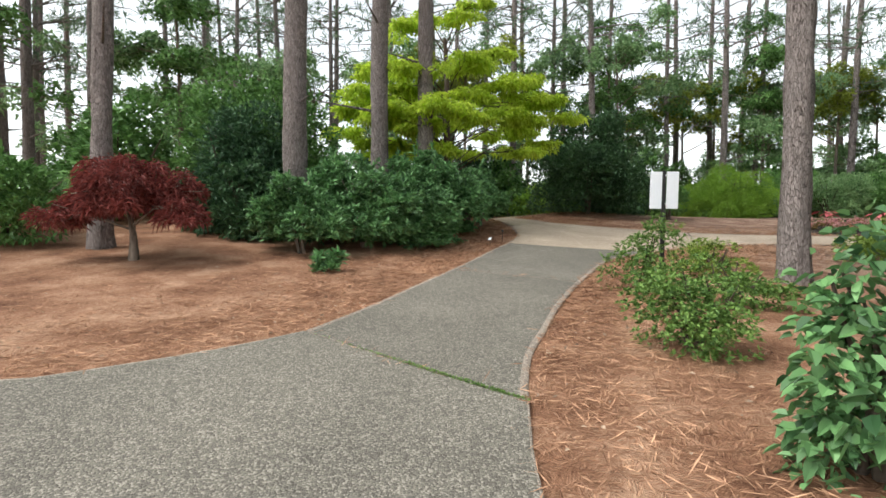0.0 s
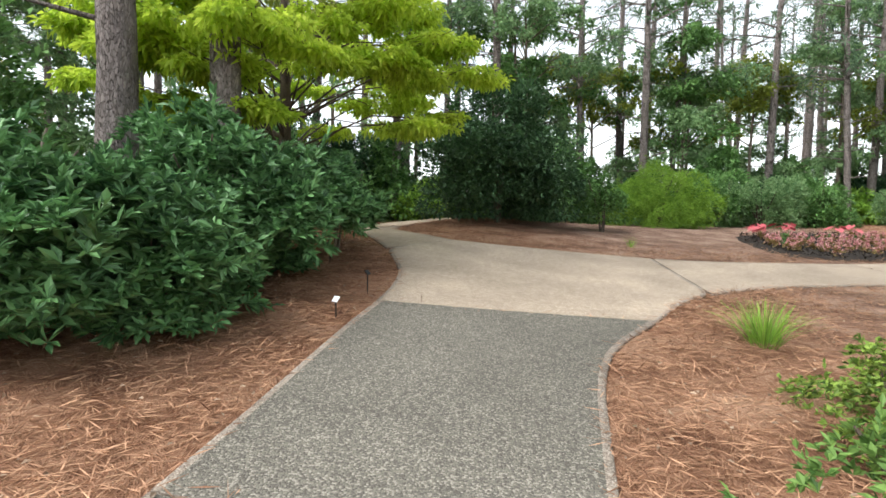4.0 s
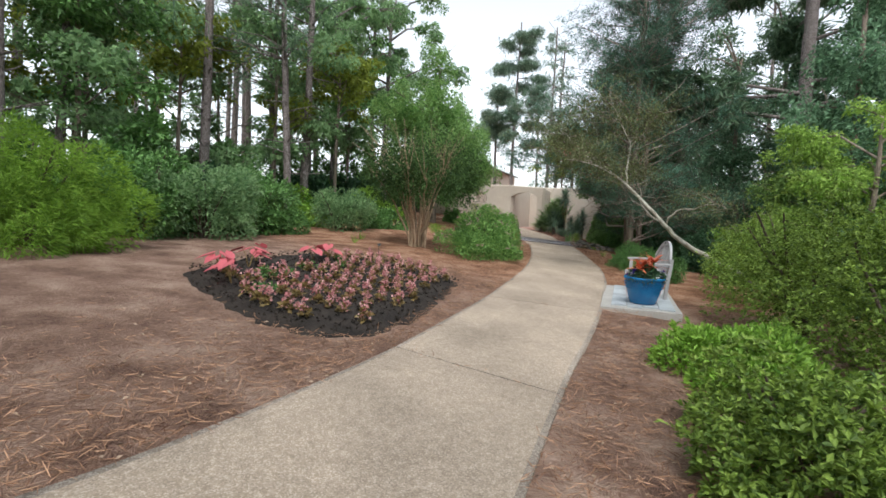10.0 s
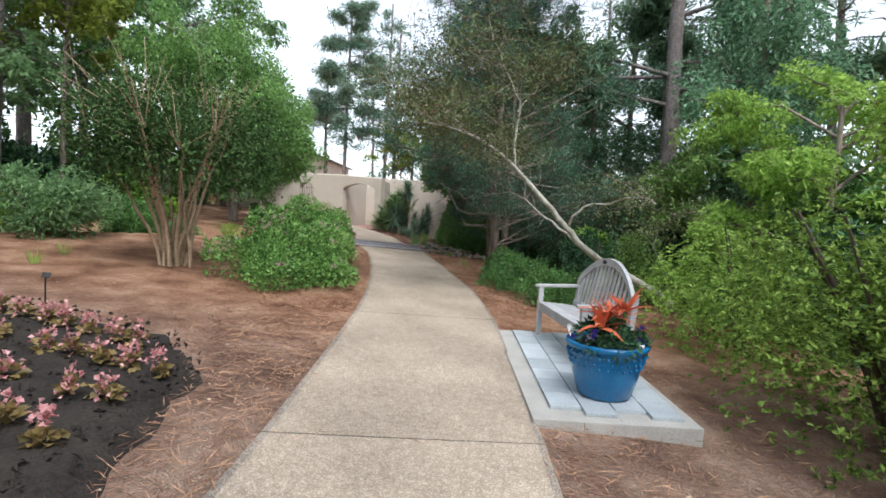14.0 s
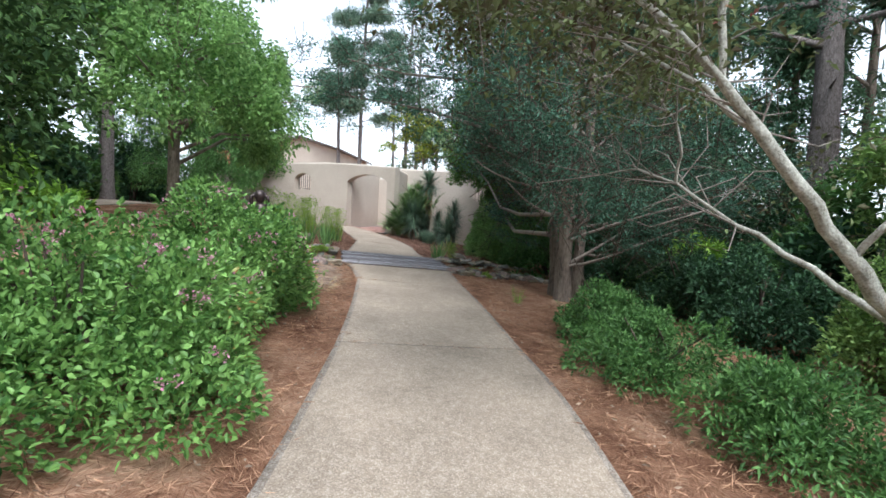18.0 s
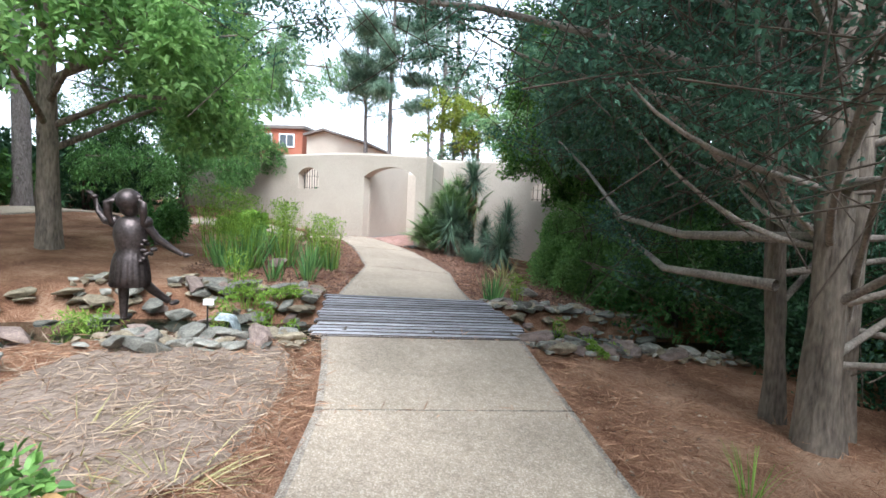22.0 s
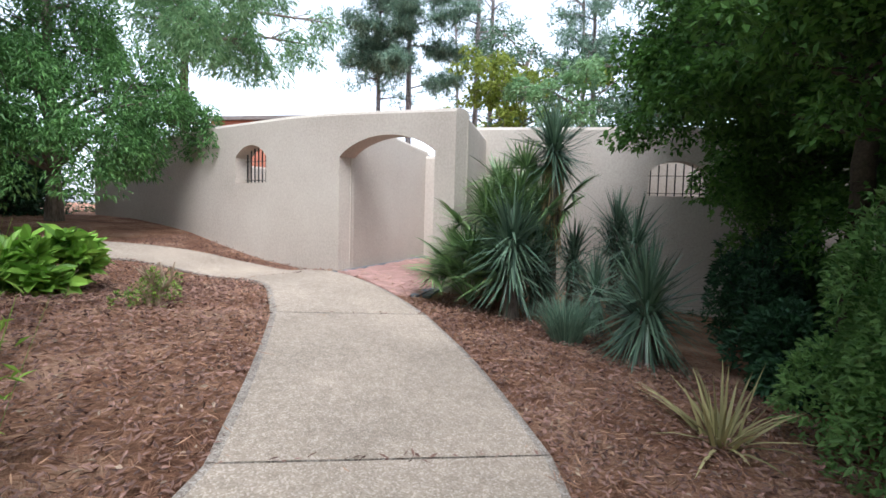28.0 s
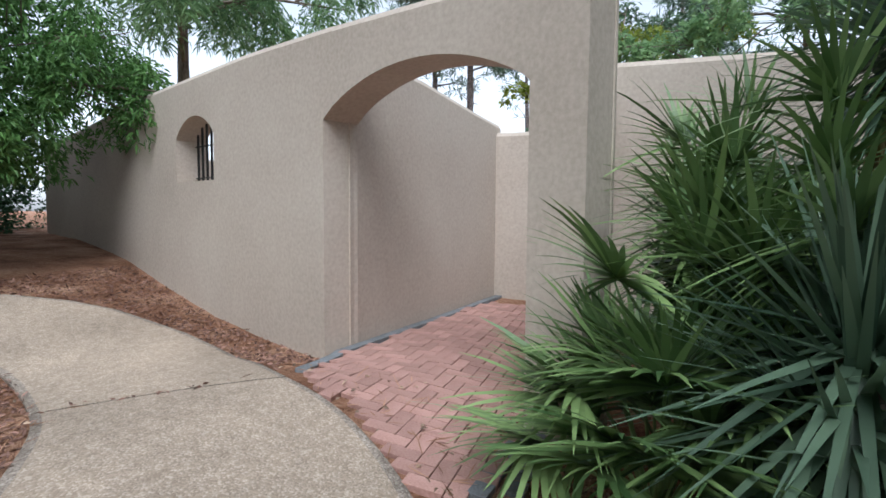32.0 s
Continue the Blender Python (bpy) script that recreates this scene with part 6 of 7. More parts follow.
        m = np.array(e) + d * 0.5 + rl.normal(size=3) * 0.1
        tw.append(([e, m, np.array(e) + d], [0.008, 0.005, 0.002]))
        twig_tips += [np.array(e) + d, m]
tubes("twig_mass", tw, M_LIMB, lt, sides=4)
tt = np.array(twig_tips)
tt = tt[(tt[:, 2] > 2.75) | (tt[:, 1] < 2.6)]
q = tt.repeat(46, 0)
q = q + rl.normal(size=q.shape) * [0.2, 0.2, 0.12]
v, f = leaf_arrays(q, rl.normal(size=q.shape) * [1, 1, 0.5], 0.066, 0.038, rl, 0.2, 0.3)
sheet("crown", v, f, L_BRONZED, lt, "sparse green and bronze leaves")

# -- dark cedar beside the bridge --
rc = np.random.default_rng(31)
CX, CY = 27.05, 11.2
ced = thing("cedar", CX, CY, lvl(CX, CY), "old dark red cedar with fluted trunks and bare lower limbs", "cedar tree")
sprays = []
for k, (dx, dy, r, h, ln) in enumerate(((0, 0, 0.14, 12.5, (0.2, 0.1)), (0.32, -0.3, 0.1, 10.5, (0.5, -0.2)), (0.46, 0.1, 0.08, 8.5, (0.4, 0.5)))):
    v, f, line = trunk_arrays(h, r, 0.04, rc, ln, 0.06, 18, 0.12, 30, 0.45)
    sheet("trunk", v + [dx, dy, 0], f, M_BARK, ced, smooth=True)
    for j in range((76, 44, 24)[k]):
        z = rc.uniform(0.7, h * 0.97)
        i = int(np.argmin(np.abs(line[:, 2] - z)))
        a = rc.uniform(0, 2 * np.pi)
        L = rc.uniform(1.9, 4.0) * (1.1 - 0.6 * z / h)
        s0 = line[i] + [dx, dy, 0]
        if math.sin(a) > 0.1 and z < 2.2:
            L *= 0.55
        e = s0 + [L * math.cos(a), L * math.sin(a), rc.uniform(0.5, 2.1)]
        m1 = s0 + (e - s0) * 0.35 + [0, 0, -0.08] + rc.normal(size=3) * 0.16
        m2 = s0 + (e - s0) * 0.7 + [0, 0, -0.12] + rc.normal(size=3) * 0.16
        v, f = tube_arrays(bend_line(s0, m1, m2, e), np.linspace(0.034, 0.006, 8), 6)
        sheet("limb", v, f, M_LIMB, ced, smooth=True)
        bare = z < 1.7 and math.sin(a) > -0.3
        for t_ in rc.uniform(0.7 if bare else 0.3, 1.1, 10 if bare else 34):
            sprays.append(s0 + (e - s0) * t_ + rc.normal(size=3) * 0.24)
# long limbs over the path
for ln in ([(0, 0, 4.2), (-0.8, 1.2, 4.9), (-1.6, 2.4, 5.2), (-2.2, 3.4, 5.3)], [(0, 0, 3.2), (-0.3, 1.0, 3.7), (-0.6, 1.8, 4.3), (-0.8, 2.6, 4.7)], [(0, 0, 5.0), (-1.2, 0.5, 5.6), (-2.5, 1.2, 6.0)], [(0, 0, 2.4), (0.3, 1.4, 3.1), (0.5, 2.8, 3.5), (0.7, 4.0, 3.7), (0.7, 4.7, 3.8)], [(0, 0, 3.4), (-0.2, 1.6, 3.9), (0.2, 3.2, 4.1), (0.4, 4.4, 4.4)], [(0, 0, 2.2), (-0.9, 0.3, 2.6), (-1.9, 0.8, 3.0), (-2.6, 1.1, 3.3)], [(0, 0, 1.6), (1.0, 0.8, 1.55), (2.0, 1.2, 1.7), (3.0, 1.5, 2.3), (3.6, 1.9, 2.8)], [(0.2, 0.3, 1.2), (1.2, 0.9, 1.2), (2.2, 1.0, 1.4), (3.2, 1.2, 1.9)], [(0, 0, 2.0), (-1.2, 0.0, 2.0), (-2.2, 0.2, 2.05), (-3.0, 0.4, 2.1), (-3.4, 0.4, 2.2)], [(0, 0, 2.6), (-1.5, -0.6, 2.6), (-2.4, -0.8, 2.7), (-3.2, -0.9, 2.9)], [(0, 0, 3.0), (-1.4, 0.6, 3.1), (-2.4, 0.9, 3.2), (-3.1, 1.0, 3.4)]):
    v, f = tube_arrays(ln, np.linspace(0.05, 0.01, len(ln)), 7)
    sheet("limb", v, f, M_LIMB, ced, smooth=True)
    for q in np.array(ln)[len(ln) // 2 :]:
        for _ in range(34):
            sprays.append(q + rc.normal(size=3) * [0.45, 0.5, 0.3])
sprays = np.array(sprays)
sprays = sprays[~((sprays[:, 1] > 1.3) & (sprays[:, 2] < 2.5))]
tw = []
for q in sprays:
    d = rc.normal(size=3) * 0.33
    tw.append(([q - d, q, q + d * 0.6], [0.006, 0.005, 0.003]))
tubes("twig_mass", tw, M_TWIG_GAPSHADE, ced, sides=4)
lead = unit(sprays * [1, 1, 0.2] + rc.normal(size=sprays.shape) * 1.2 + [0, 0, 0.8])
sprays, lead = sprays[::2], lead[::2]
q = sprays.repeat(80, 0) + lead.repeat(80, 0) * rc.uniform(-0.14, 0.2, (len(sprays) * 80, 1)) + rc.normal(size=(len(sprays) * 80, 3)) * [0.1, 0.1, 0.065]
v, f = leaf_arrays(q, lead.repeat(80, 0) * 0.9 + rc.normal(size=q.shape) * 0.7, 0.062, 0.03, rc)
sheet("crown", v, f, L_CEDAR, ced)

for k, (x, y, s, h, m) in enumerate(((23.2, 8.2, 1.2, 1.5, L_LIGHT), (25.0, 8.7, 1.1, 1.5, L_DARK), (22.0, 7.0, 1.4, 2.0, L_AZALEA), (26.6, 9.0, 1.1, 1.4, L_DARK), (29.3, 10.1, 1.1, 1.3, L_DARK), (27.9, 8.8, 1.2, 1.7, L_HOLLY))):
    shrub("evergreen_shrub", x, y, (s, s * 0.85, h), m, 4200, (0.085, 0.04), "evergreen shrub filling the shade behind the low azaleas", seed=100 + k, lumps=15, group="shrubs under the cedars")
# -- right bank beyond the bridge --
tree("cedar", 32.8, 10.6, 11.5, 0.17, [(0, 0, 10.8, 0.8), (0.3, 0.2, 9.6, 1.1), (-0.4, -0.2, 8.6, 1.4), (0.4, 0.4, 7.6, 1.5), (0, 0, 6.5, 1.6), (0, 1.6, 4.3, 1.4), (-0.8, 1.0, 3.3, 1.4), (0.8, 1.7, 3.5, 1.3), (0, 2.3, 5.0, 1.1), (-1.6, 0.4, 4.6, 1.5), (1.4, 0.6, 5.0, 1.5), (0, -1.0, 4.0, 1.8), (-1.5, -1.2, 3.2, 1.6), (1.2, -0.8, 2.6, 1.5), (-0.4, 0.6, 2.0, 1.3), (-2.6, -0.8, 5.2, 1.5), (-2.4, 0.8, 6.0, 1.3), (0.3, 1.4, 6.2, 1.3), (-1.0, 2.0, 4.4, 1.0)], L_CEDAR_GREEN, (0.15, 0.075), 56000, "tall dense green cedar standing over the stream", "cedar tree", 59, flat=0.8, limb=0.25)
far_cedar = tree("cedar", 24.2, 5.2, 10.0, 0.16, [(0, 0, 8.8, 1.2), (0.7, 0.3, 7.2, 1.5), (-0.8, -0.3, 6.8, 1.5), (0.1, 0.9, 5.4, 1.7), (0.2, -1.0, 5.2, 1.7), (-1.3, 0.4, 3.8, 1.7), (1.3, 0.2, 3.6, 1.7), (0, 0, 2.2, 1.9)], L_CEDAR_GREEN, (0.17, 0.08), 12000, "tall green cedar behind the hedge", "cedar tree", 53, flat=0.8, limb=0.25, group="cedars behind the hedge")
for k, (x, y) in enumerate(((27.2, 3.2), (32.8, 4.2), (34.6, 6.6), (37.6, 7.2))):
    copy_thing(far_cedar, pose(x, y, lvl(x, y), 0, 0, 67 * k + 40))
shrub("laurel", 31.9, 10.9, (1.5, 1.4, 2.3), L_GREEN, 8500, (0.09, 0.04), "mid-green laurel overhanging the stream", seed=50, lumps=22)
shrub("laurel", 31.2, 6.3, (2.0, 1.6, 3.8), L_DARK, 5200, (0.12, 0.055), "tall dark laurel closing the wood behind the stream", seed=73, lumps=20)
shrub("laurel", 34.6, 4.6, (2.2, 1.8, 4.2), L_DARK, 5200, (0.13, 0.06), "tall dark laurel under the broad pine", seed=74, lumps=20)
shrub("laurel", 30.3, 9.4, (1.6, 1.4, 2.6), L_DARK, 7500, (0.09, 0.04), "dark evergreen laurel on the stream bank", seed=51, lumps=20)
# both hollies wear the bright birch leaf, painting in light from the open sky
shrub("holly", 34.15, 12.5, (1.0, 0.78, 1.95), L_BIRCH_LITHOLLY, 9500, (0.07, 0.032), "glossy green holly bush beside the mulch", seed=52, lumps=18)
shrub("holly", 32.9, 12.05, (1.05, 0.85, 2.1), L_BIRCH_LITHOLLY, 9500, (0.07, 0.035), "dark green holly bush on the stream bank", seed=53, lumps=14)
tree("hornbeam", 36.3, 12.0, 6.8, 0.13, [(0.3, 1.3, 3.3, 0.9), (-0.9, 1.2, 3.6, 1.0), (1.0, 1.6, 3.7, 1.0), (1.9, 1.5, 3.2, 0.9), (2.1, 1.0, 4.2, 1.1), (0, 0, 5.0, 1.6), (1.0, 0.3, 3.4, 1.3), (-1.0, 0.4, 3.1, 1.3), (0, -1.2, 3.6, 1.5), (1.4, -0.9, 2.4, 1.2), (-1.4, -0.6, 2.2, 1.2), (-0.2, -0.2, 1.8, 1.0), (-0.6, 0.9, 5.2, 1.2), (0.9, 1.2, 5.2, 1.2), (-2.0, 0.6, 4.4, 1.2), (-2.2, -0.6, 3.4, 1.3), (0.2, 0.5, 6.4, 1.2), (2.0, -0.4, 5.2, 1.3), (-1.6, 1.2, 5.8, 1.1)], L_SHADE, (0.09, 0.055), 62000, "dense green hornbeam overhanging the yuccas and courtyard wall", "tree", 54, flat=0.7, limb=0.22, bark=M_TWIG_GAPSHADE)
shrub("laurel", 36.4, 10.5, (1.8, 1.3, 2.5), L_DARK, 7500, (0.1, 0.045), "dark evergreen laurel in the shade of the hornbeam", seed=56, lumps=18)
shrub("laurel", 38.6, 11.4, (1.5, 1.1, 2.0), L_DARK, 6000, (0.1, 0.045), "dark evergreen laurel below the courtyard wall", seed=57, lumps=16)
shrub("laurel", 37.6, 12.4, (1.1, 0.6, 1.5), L_DARK, 4200, (0.09, 0.04), "dark laurel filling the shade below the hornbeam", seed=66, lumps=14)
shrub("laurel", 35.9, 12.7, (0.8, 0.55, 0.9), L_DARK, 3000, (0.09, 0.04), "low dark laurel under the hornbeam", seed=58, lumps=12)
tree("hornbeam", 39.0, 11.2, 6.4, 0.13, [(0, 0, 4.6, 1.6), (0.7, 0.4, 3.3, 1.1), (-1.0, 0.5, 3.4, 1.4), (0, -1.0, 3.5, 1.5), (-0.8, 0.9, 2.4, 1.0), (0.6, 0.5, 1.7, 0.9), (-0.4, 0.1, 1.2, 1.0), (0.1, 1.4, 4.1, 1.1), (-1.2, 1.2, 4.6, 1.1), (-1.6, -0.4, 2.4, 1.2), (0.4, 1.0, 5.3, 1.2), (1.1, 1.5, 4.6, 0.9), (0.2, 1.0, 2.6, 0.8), (0.9, 0.2, 2.4, 0.9)], L_SHADE, (0.095, 0.055), 46000, "green hornbeam leaning over the courtyard wall", "tree", 55, flat=0.7, limb=0.22, bark=M_TWIG_GAPSHADE)

# -- left bank trees --
tree("birch", 29.4, 20.3, 9.0, 0.15, [(0, 0, 6.6, 1.7), (1.5, -0.6, 5.0, 1.5), (-1.4, -0.5, 5.0, 1.7), (0.4, -1.7, 4.2, 1.4), (-0.6, 1.3, 5.2, 1.5), (1.9, -1.4, 3.2, 1.2), (-2.1, -1.4, 3.6, 1.5), (0.2, -2.3, 3.0, 1.1), (2.6, -0.2, 3.9, 1.3), (0.4, 0.3, 8.0, 1.4), (-2.6, 0.3, 4.0, 1.5), (1.0, -1.9, 2.3, 0.9), (2.9, -1.0, 2.4, 0.9), (-1.0, -2.4, 2.9, 1.1), (-3.2, -1.4, 2.9, 1.3), (-3.6, 0.5, 5.4, 1.5)], L_BIRCH_LITHOLLY, (0.115, 0.075), 36000, "broad green tree with drooping leafy branches over the mulch", "tree", 60, droop=0.35)
tree("bald_cypress", 39.7, 25.3, 7.0, 0.15, [(0.5, -2.9, 2.1, 0.8), (0.2, -2.3, 2.7, 1.0), (-0.7, -2.4, 2.2, 1.0), (0.9, -1.6, 2.9, 1.0), (-0.3, -1.4, 3.4, 1.2), (-1.6, -1.6, 2.5, 1.2), (-1.0, -0.4, 3.8, 1.3), (0.3, -0.3, 4.4, 1.3), (-2.4, -0.6, 3.0, 1.3), (-0.1, 0.8, 3.6, 1.3), (-1.9, 0.8, 4.2, 1.3), (-3.2, 0.2, 2.6, 1.2), (-2.8, -1.8, 1.8, 1.0), (-1.0, -1.0, 5.2, 1.2), (-3.6, 1.4, 3.6, 1.3), (-2.0, -2.4, 1.3, 0.9), (-1.1, -2.6, 1.6, 0.8), (-3.0, -1.2, 1.2, 1.0), (-3.9, -0.4, 1.4, 1.0), (0.0, -2.0, 1.6, 0.8), (1.2, -2.4, 2.5, 0.6), (0.6, 0.4, 5.6, 1.1), (-2.2, 0.2, 5.6, 1.2)], L_GREEN, (0.1, 0.036), 70000, "feathery bald cypress drooping over the stucco wall", "tree", 61, droop=0.6)
tree("bald_cypress", 46.0, 27.0, 10.5, 0.2, [(0, 0, 7.5, 1.6), (1.5, -0.6, 6.5, 1.6), (-1.6, -0.5, 6, 1.7), (0.4, -1.9, 5.8, 1.5), (-2.2, -1.4, 7.6, 1.4), (2.4, -1.4, 8.5, 1.3), (0.2, 0.3, 9.6, 1.4), (-2.6, -2.4, 5.2, 1.3), (-1.2, -2.8, 6.9, 1.2), (2.8, -2.6, 6.4, 1.0), (3.6, -3.2, 7.4, 0.9)], L_TREE, (0.2, 0.035), 17000, "tall feathery bald cypress behind the wall", "tree", 62, droop=0.8)
shrub("evergreen_shrub", 39.2, 27.6, (1.8, 1.3, 2.5), L_DARK, 5000, (0.13, 0.06), "dark evergreen shrub at the end of the stucco wall", seed=67, lumps=16)
shrub("evergreen_shrub", 36.9, 26.6, (1.7, 1.3, 2.2), L_DARK, 4500, (0.13, 0.06), "dark evergreen shrub in the shade of the cypress", seed=68, lumps=16)
shrub("evergreen_shrub", 41.4, 29.4, (2.0, 1.5, 3.0), L_DARK, 5000, (0.14, 0.065), "tall dark evergreen shrub behind the wall", seed=69, lumps=16)
shrub("evergreen_shrub", 42.6, 30.2, (2.2, 1.6, 3.4), L_DARK, 5000, (0.14, 0.065), "tall dark evergreen shrub beyond the end of the wall", seed=71, lumps=18)
shrub("evergreen_shrub", 40.8, 27.9, (1.5, 1.2, 2.6), L_DARK, 4500, (0.13, 0.06), "dark evergreen shrub closing the gap beside the wall end", seed=72, lumps=16)
shrub("evergreen_shrub", 31.2, 19.85, (0.55, 0.5, 0.8), L_GREEN, 1900, (0.11, 0.045), "dark evergreen shrub behind the irises", seed=63)
shrub("fatsia", 35.1, 20.3, (0.8, 0.7, 0.85), L_FRESH, 520, (0.24, 0.12), "fatsia with large glossy fingered green leaves", seed=64, lumps=12, whorl=7, stems=5, oval=True)
shrub("twiggy_spirea", 34.75, 18.65, (0.36, 0.34, 0.52), L_AZALEA, 380, (0.04, 0.02), "twiggy little shrub with few leaves in the mulch", seed=65, lumps=8, stems=16, stem_mat=M_MYRTLE)

# -- irises and water plants --
for k, (x, y, n, h, foot) in enumerate(((30.28, 18.13, 44, 0.62, 0.16), (30.2, 17.8, 60, 0.72, 0.22), (30.55, 17.75, 50, 0.8, 0.2), (29.96, 17.1, 26, 0.46, 0.12), (30.36, 16.76, 44, 0.55, 0.13), (31.1, 17.45, 36, 0.7, 0.18), (31.37, 17.1, 56, 0.62, 0.16), (31.5, 16.8, 36, 0.55, 0.14), (31.9, 18.1, 40, 0.7, 0.2), (32.42, 18.74, 34, 0.7, 0.2), (31.08, 13.93, 44, 0.6, 0.13))):
    blades("iris", x, y, n, h, 0.034, L_IRIS, "clump of upright sword-leaved green irises", "iris", 10 + k, (1.05, 1.52), 0.15, foot, group="irises by the stream")
for k, (x, y, n, h, foot) in enumerate(((30.35, 17.78, 60, 1.1, 0.24), (30.75, 18.5, 70, 1.15, 0.28), (31.1, 17.5, 60, 1.05, 0.2), (31.46, 16.8, 46, 0.85, 0.15), (31.95, 17.25, 40, 0.85, 0.16), (32.6, 18.2, 40, 0.9, 0.2), (28.21, 16.85, 12, 0.5, 0.1), (28.47, 16.5, 14, 0.6, 0.1), (27.95, 15.9, 12, 0.5, 0.08), (29.1, 17.2, 12, 0.45, 0.12), (28.8, 16.9, 10, 0.4, 0.12), (30.5, 12.9, 10, 0.45, 0.1), (29.6, 12.7, 12, 0.45, 0.12), (30.95, 13.55, 18, 0.45, 0.12), (26.3, 18.4, 46, 0.4, 0.22), (25.3, 18.6, 40, 0.4, 0.22), (27.4, 17.9, 30, 0.36, 0.22))):
    root = blades("water_plant", x, y, n, h, 0.014, L_GOLD, "leafy yellow-green water plant beside the stream" if h < 0.65 else "tall yellow-green leafy perennial among the irises", "water plant" if h < 0.65 else "perennial", 40 + k, (1.25, 1.56), 0.08, foot, z=0.05, group="yellow-green plants by the stream", pn="stalk")
    rg = np.random.default_rng(k)
    q = rg.normal(size=(n * 11, 3)) * [foot * 0.6, foot * 0.6, 0] + np.c_[np.zeros((n * 11, 2)), rg.uniform(0.3, 1.0, n * 11) * h]
    v, f = leaf_arrays(q, rg.normal(size=q.shape) + [0, 0, 0.7], 0.085, 0.018, rg)
    sheet("leaves", v, f, L_GOLD, root)
# creeping green plants between the bank stones
for k, (x, y, r) in enumerate(((28.9, 17.0, 0.5), (28.3, 17.3, 0.4), (29.3, 16.6, 0.4), (26.9, 18.0, 0.5), (25.9, 18.3, 0.5), (27.75, 17.5, 0.35), (29.0, 12.6, 0.4), (29.9, 12.9, 0.4))):
    shrub("creeping_plant", x, y, (r, r * 0.8, 0.12), L_GOLD, 420, (0.045, 0.022), "low yellow-green plants creeping between the stream stones", "ground cover", 600 + k, 9, 0.0, 2, group="plants creeping between the stones", clump=0.6)


def yucca(x, y, trunk, radius, n, seed, label, skirt=False, width=0.034):
    rng = np.random.default_rng(seed + 700)
    root = thing("yucca", x, y, lvl(x, y), label, "yucca", "yuccas by the wall")
    v, f, _ = trunk_arrays(trunk, 0.1, 0.08, rng, (0, 0), 0.02, 12, 0.1, 8, 0.2)
    sheet("trunk", v, f, M_BARK, root, smooth=True)
    a = rng.uniform(0, 2 * np.pi, n)
    t = rng.uniform(-1.1, 1.5, n)
    way = np.stack([np.cos(a) * np.cos(t), np.sin(a) * np.cos(t), np.sin(t)], 1)
    at = way * 0.05 + [0, 0, trunk] + np.c_[np.zeros((n, 2)), rng.uniform(-(0.16 if skirt else min(0.5, trunk * 0.45)), 0.1, n)]
    for lo in range(0, n, 1):
        if lo < 24:
            v, f = blade_arrays(at[lo : lo + 1], way[lo : lo + 1], radius, width, rng, 0.06, 3)
            sheet("blade", v, f, L_YUCCA, root)
    v, f = blade_arrays(at[24:], way[24:], radius, width, rng, 0.06, 3)
    sheet("blade_mass", v, f, L_YUCCA, root)
    if skirt:
        m = 150
        a = rng.uniform(0, 2 * np.pi, m)
        z = rng.uniform(trunk * 0.45, trunk, m)
        at = np.stack([0.1 * np.cos(a), 0.1 * np.sin(a), z], 1)
        way = np.stack([0.16 * np.cos(a), 0.16 * np.sin(a), -np.ones(m)], 1)
        v, f = blade_arrays(at, way, 0.5, 0.035, rng, 0.0, 2)
        sheet("dead_leaf_skirt", v, f, M_SKIRT, root, "hanging straw-coloured dead leaves")
    return root


yucca(37.0, 15.42, 1.0, 0.74, 420, 1, "large blue-green yucca with stiff radiating blades", width=0.046)
yucca(37.95, 14.95, 2.3, 0.64, 420, 2, "tall yucca on a trunk skirted with dead straw-coloured leaves", True, width=0.034)
yucca(35.98, 13.98, 0.6, 0.68, 460, 3, "blue-green yucca with stiff radiating blades in the mulch", width=0.036)
yucca(38.9, 13.95, 1.35, 0.6, 300, 4, "smaller yucca against the courtyard wall", width=0.032)
yucca(37.45, 13.9, 1.15, 0.6, 300, 6, "slim yucca standing in the bed below the wall", width=0.032)
yucca(37.6, 15.1, 0.7, 0.6, 220, 8, "yucca crowded between two taller ones", width=0.034)
yucca(38.5, 14.6, 0.8, 0.6, 220, 9, "yucca in the bed behind the tall one", width=0.034)
yucca(36.95, 14.4, 0.5, 0.5, 180, 7, "low yucca filling the bed below the wall", width=0.034)


def fan_palm(x, y, n, seed, reach=0.85):
    rng = np.random.default_rng(seed + 800)
    root = thing("fan_palm", x, y, lvl(x, y), "low needle palm with green fan-shaped leaves beside the brick entry", "palm", "fan palms")
    for k in range(n):
        a = 2 * math.pi * k / n + rng.uniform(-0.3, 0.3)
        t = rng.uniform(0.45, 1.35) if reach < 1.2 else rng.uniform(0.95, 1.45)
        L = reach * rng.uniform(0.6, 1.0)
        e = np.array((math.cos(a) * math.cos(t) * L, math.sin(a) * math.cos(t) * L, 0.15 + math.sin(t) * L))
        if y + e[1] > 15.85 and x + e[0] > 37.6:
            e[1] = min(-abs(e[1]) * 0.6, 15.8 - y)
        v1 = tube_arrays([(0, 0, 0.02), e * [0.5, 0.5, 0.62], e], [0.011, 0.009, 0.006], 5)
        out = unit(e * [1, 1, 0.75])
        m = 28
        ang = np.linspace(-1.75, 1.75, m)
        side = unit(np.cross(out, [0, 0, 1.0]))
        way = out * np.cos(ang)[:, None] + side * np.sin(ang)[:, None] + np.array([0, 0, -0.12])
        v2 = blade_arrays(np.repeat(e[None], m, 0), way, 0.58, 0.046, rng, 0.22, 4)
        v, f = join_arrays(v1, v2)
        sheet("frond", v, f, L_PALM, root)
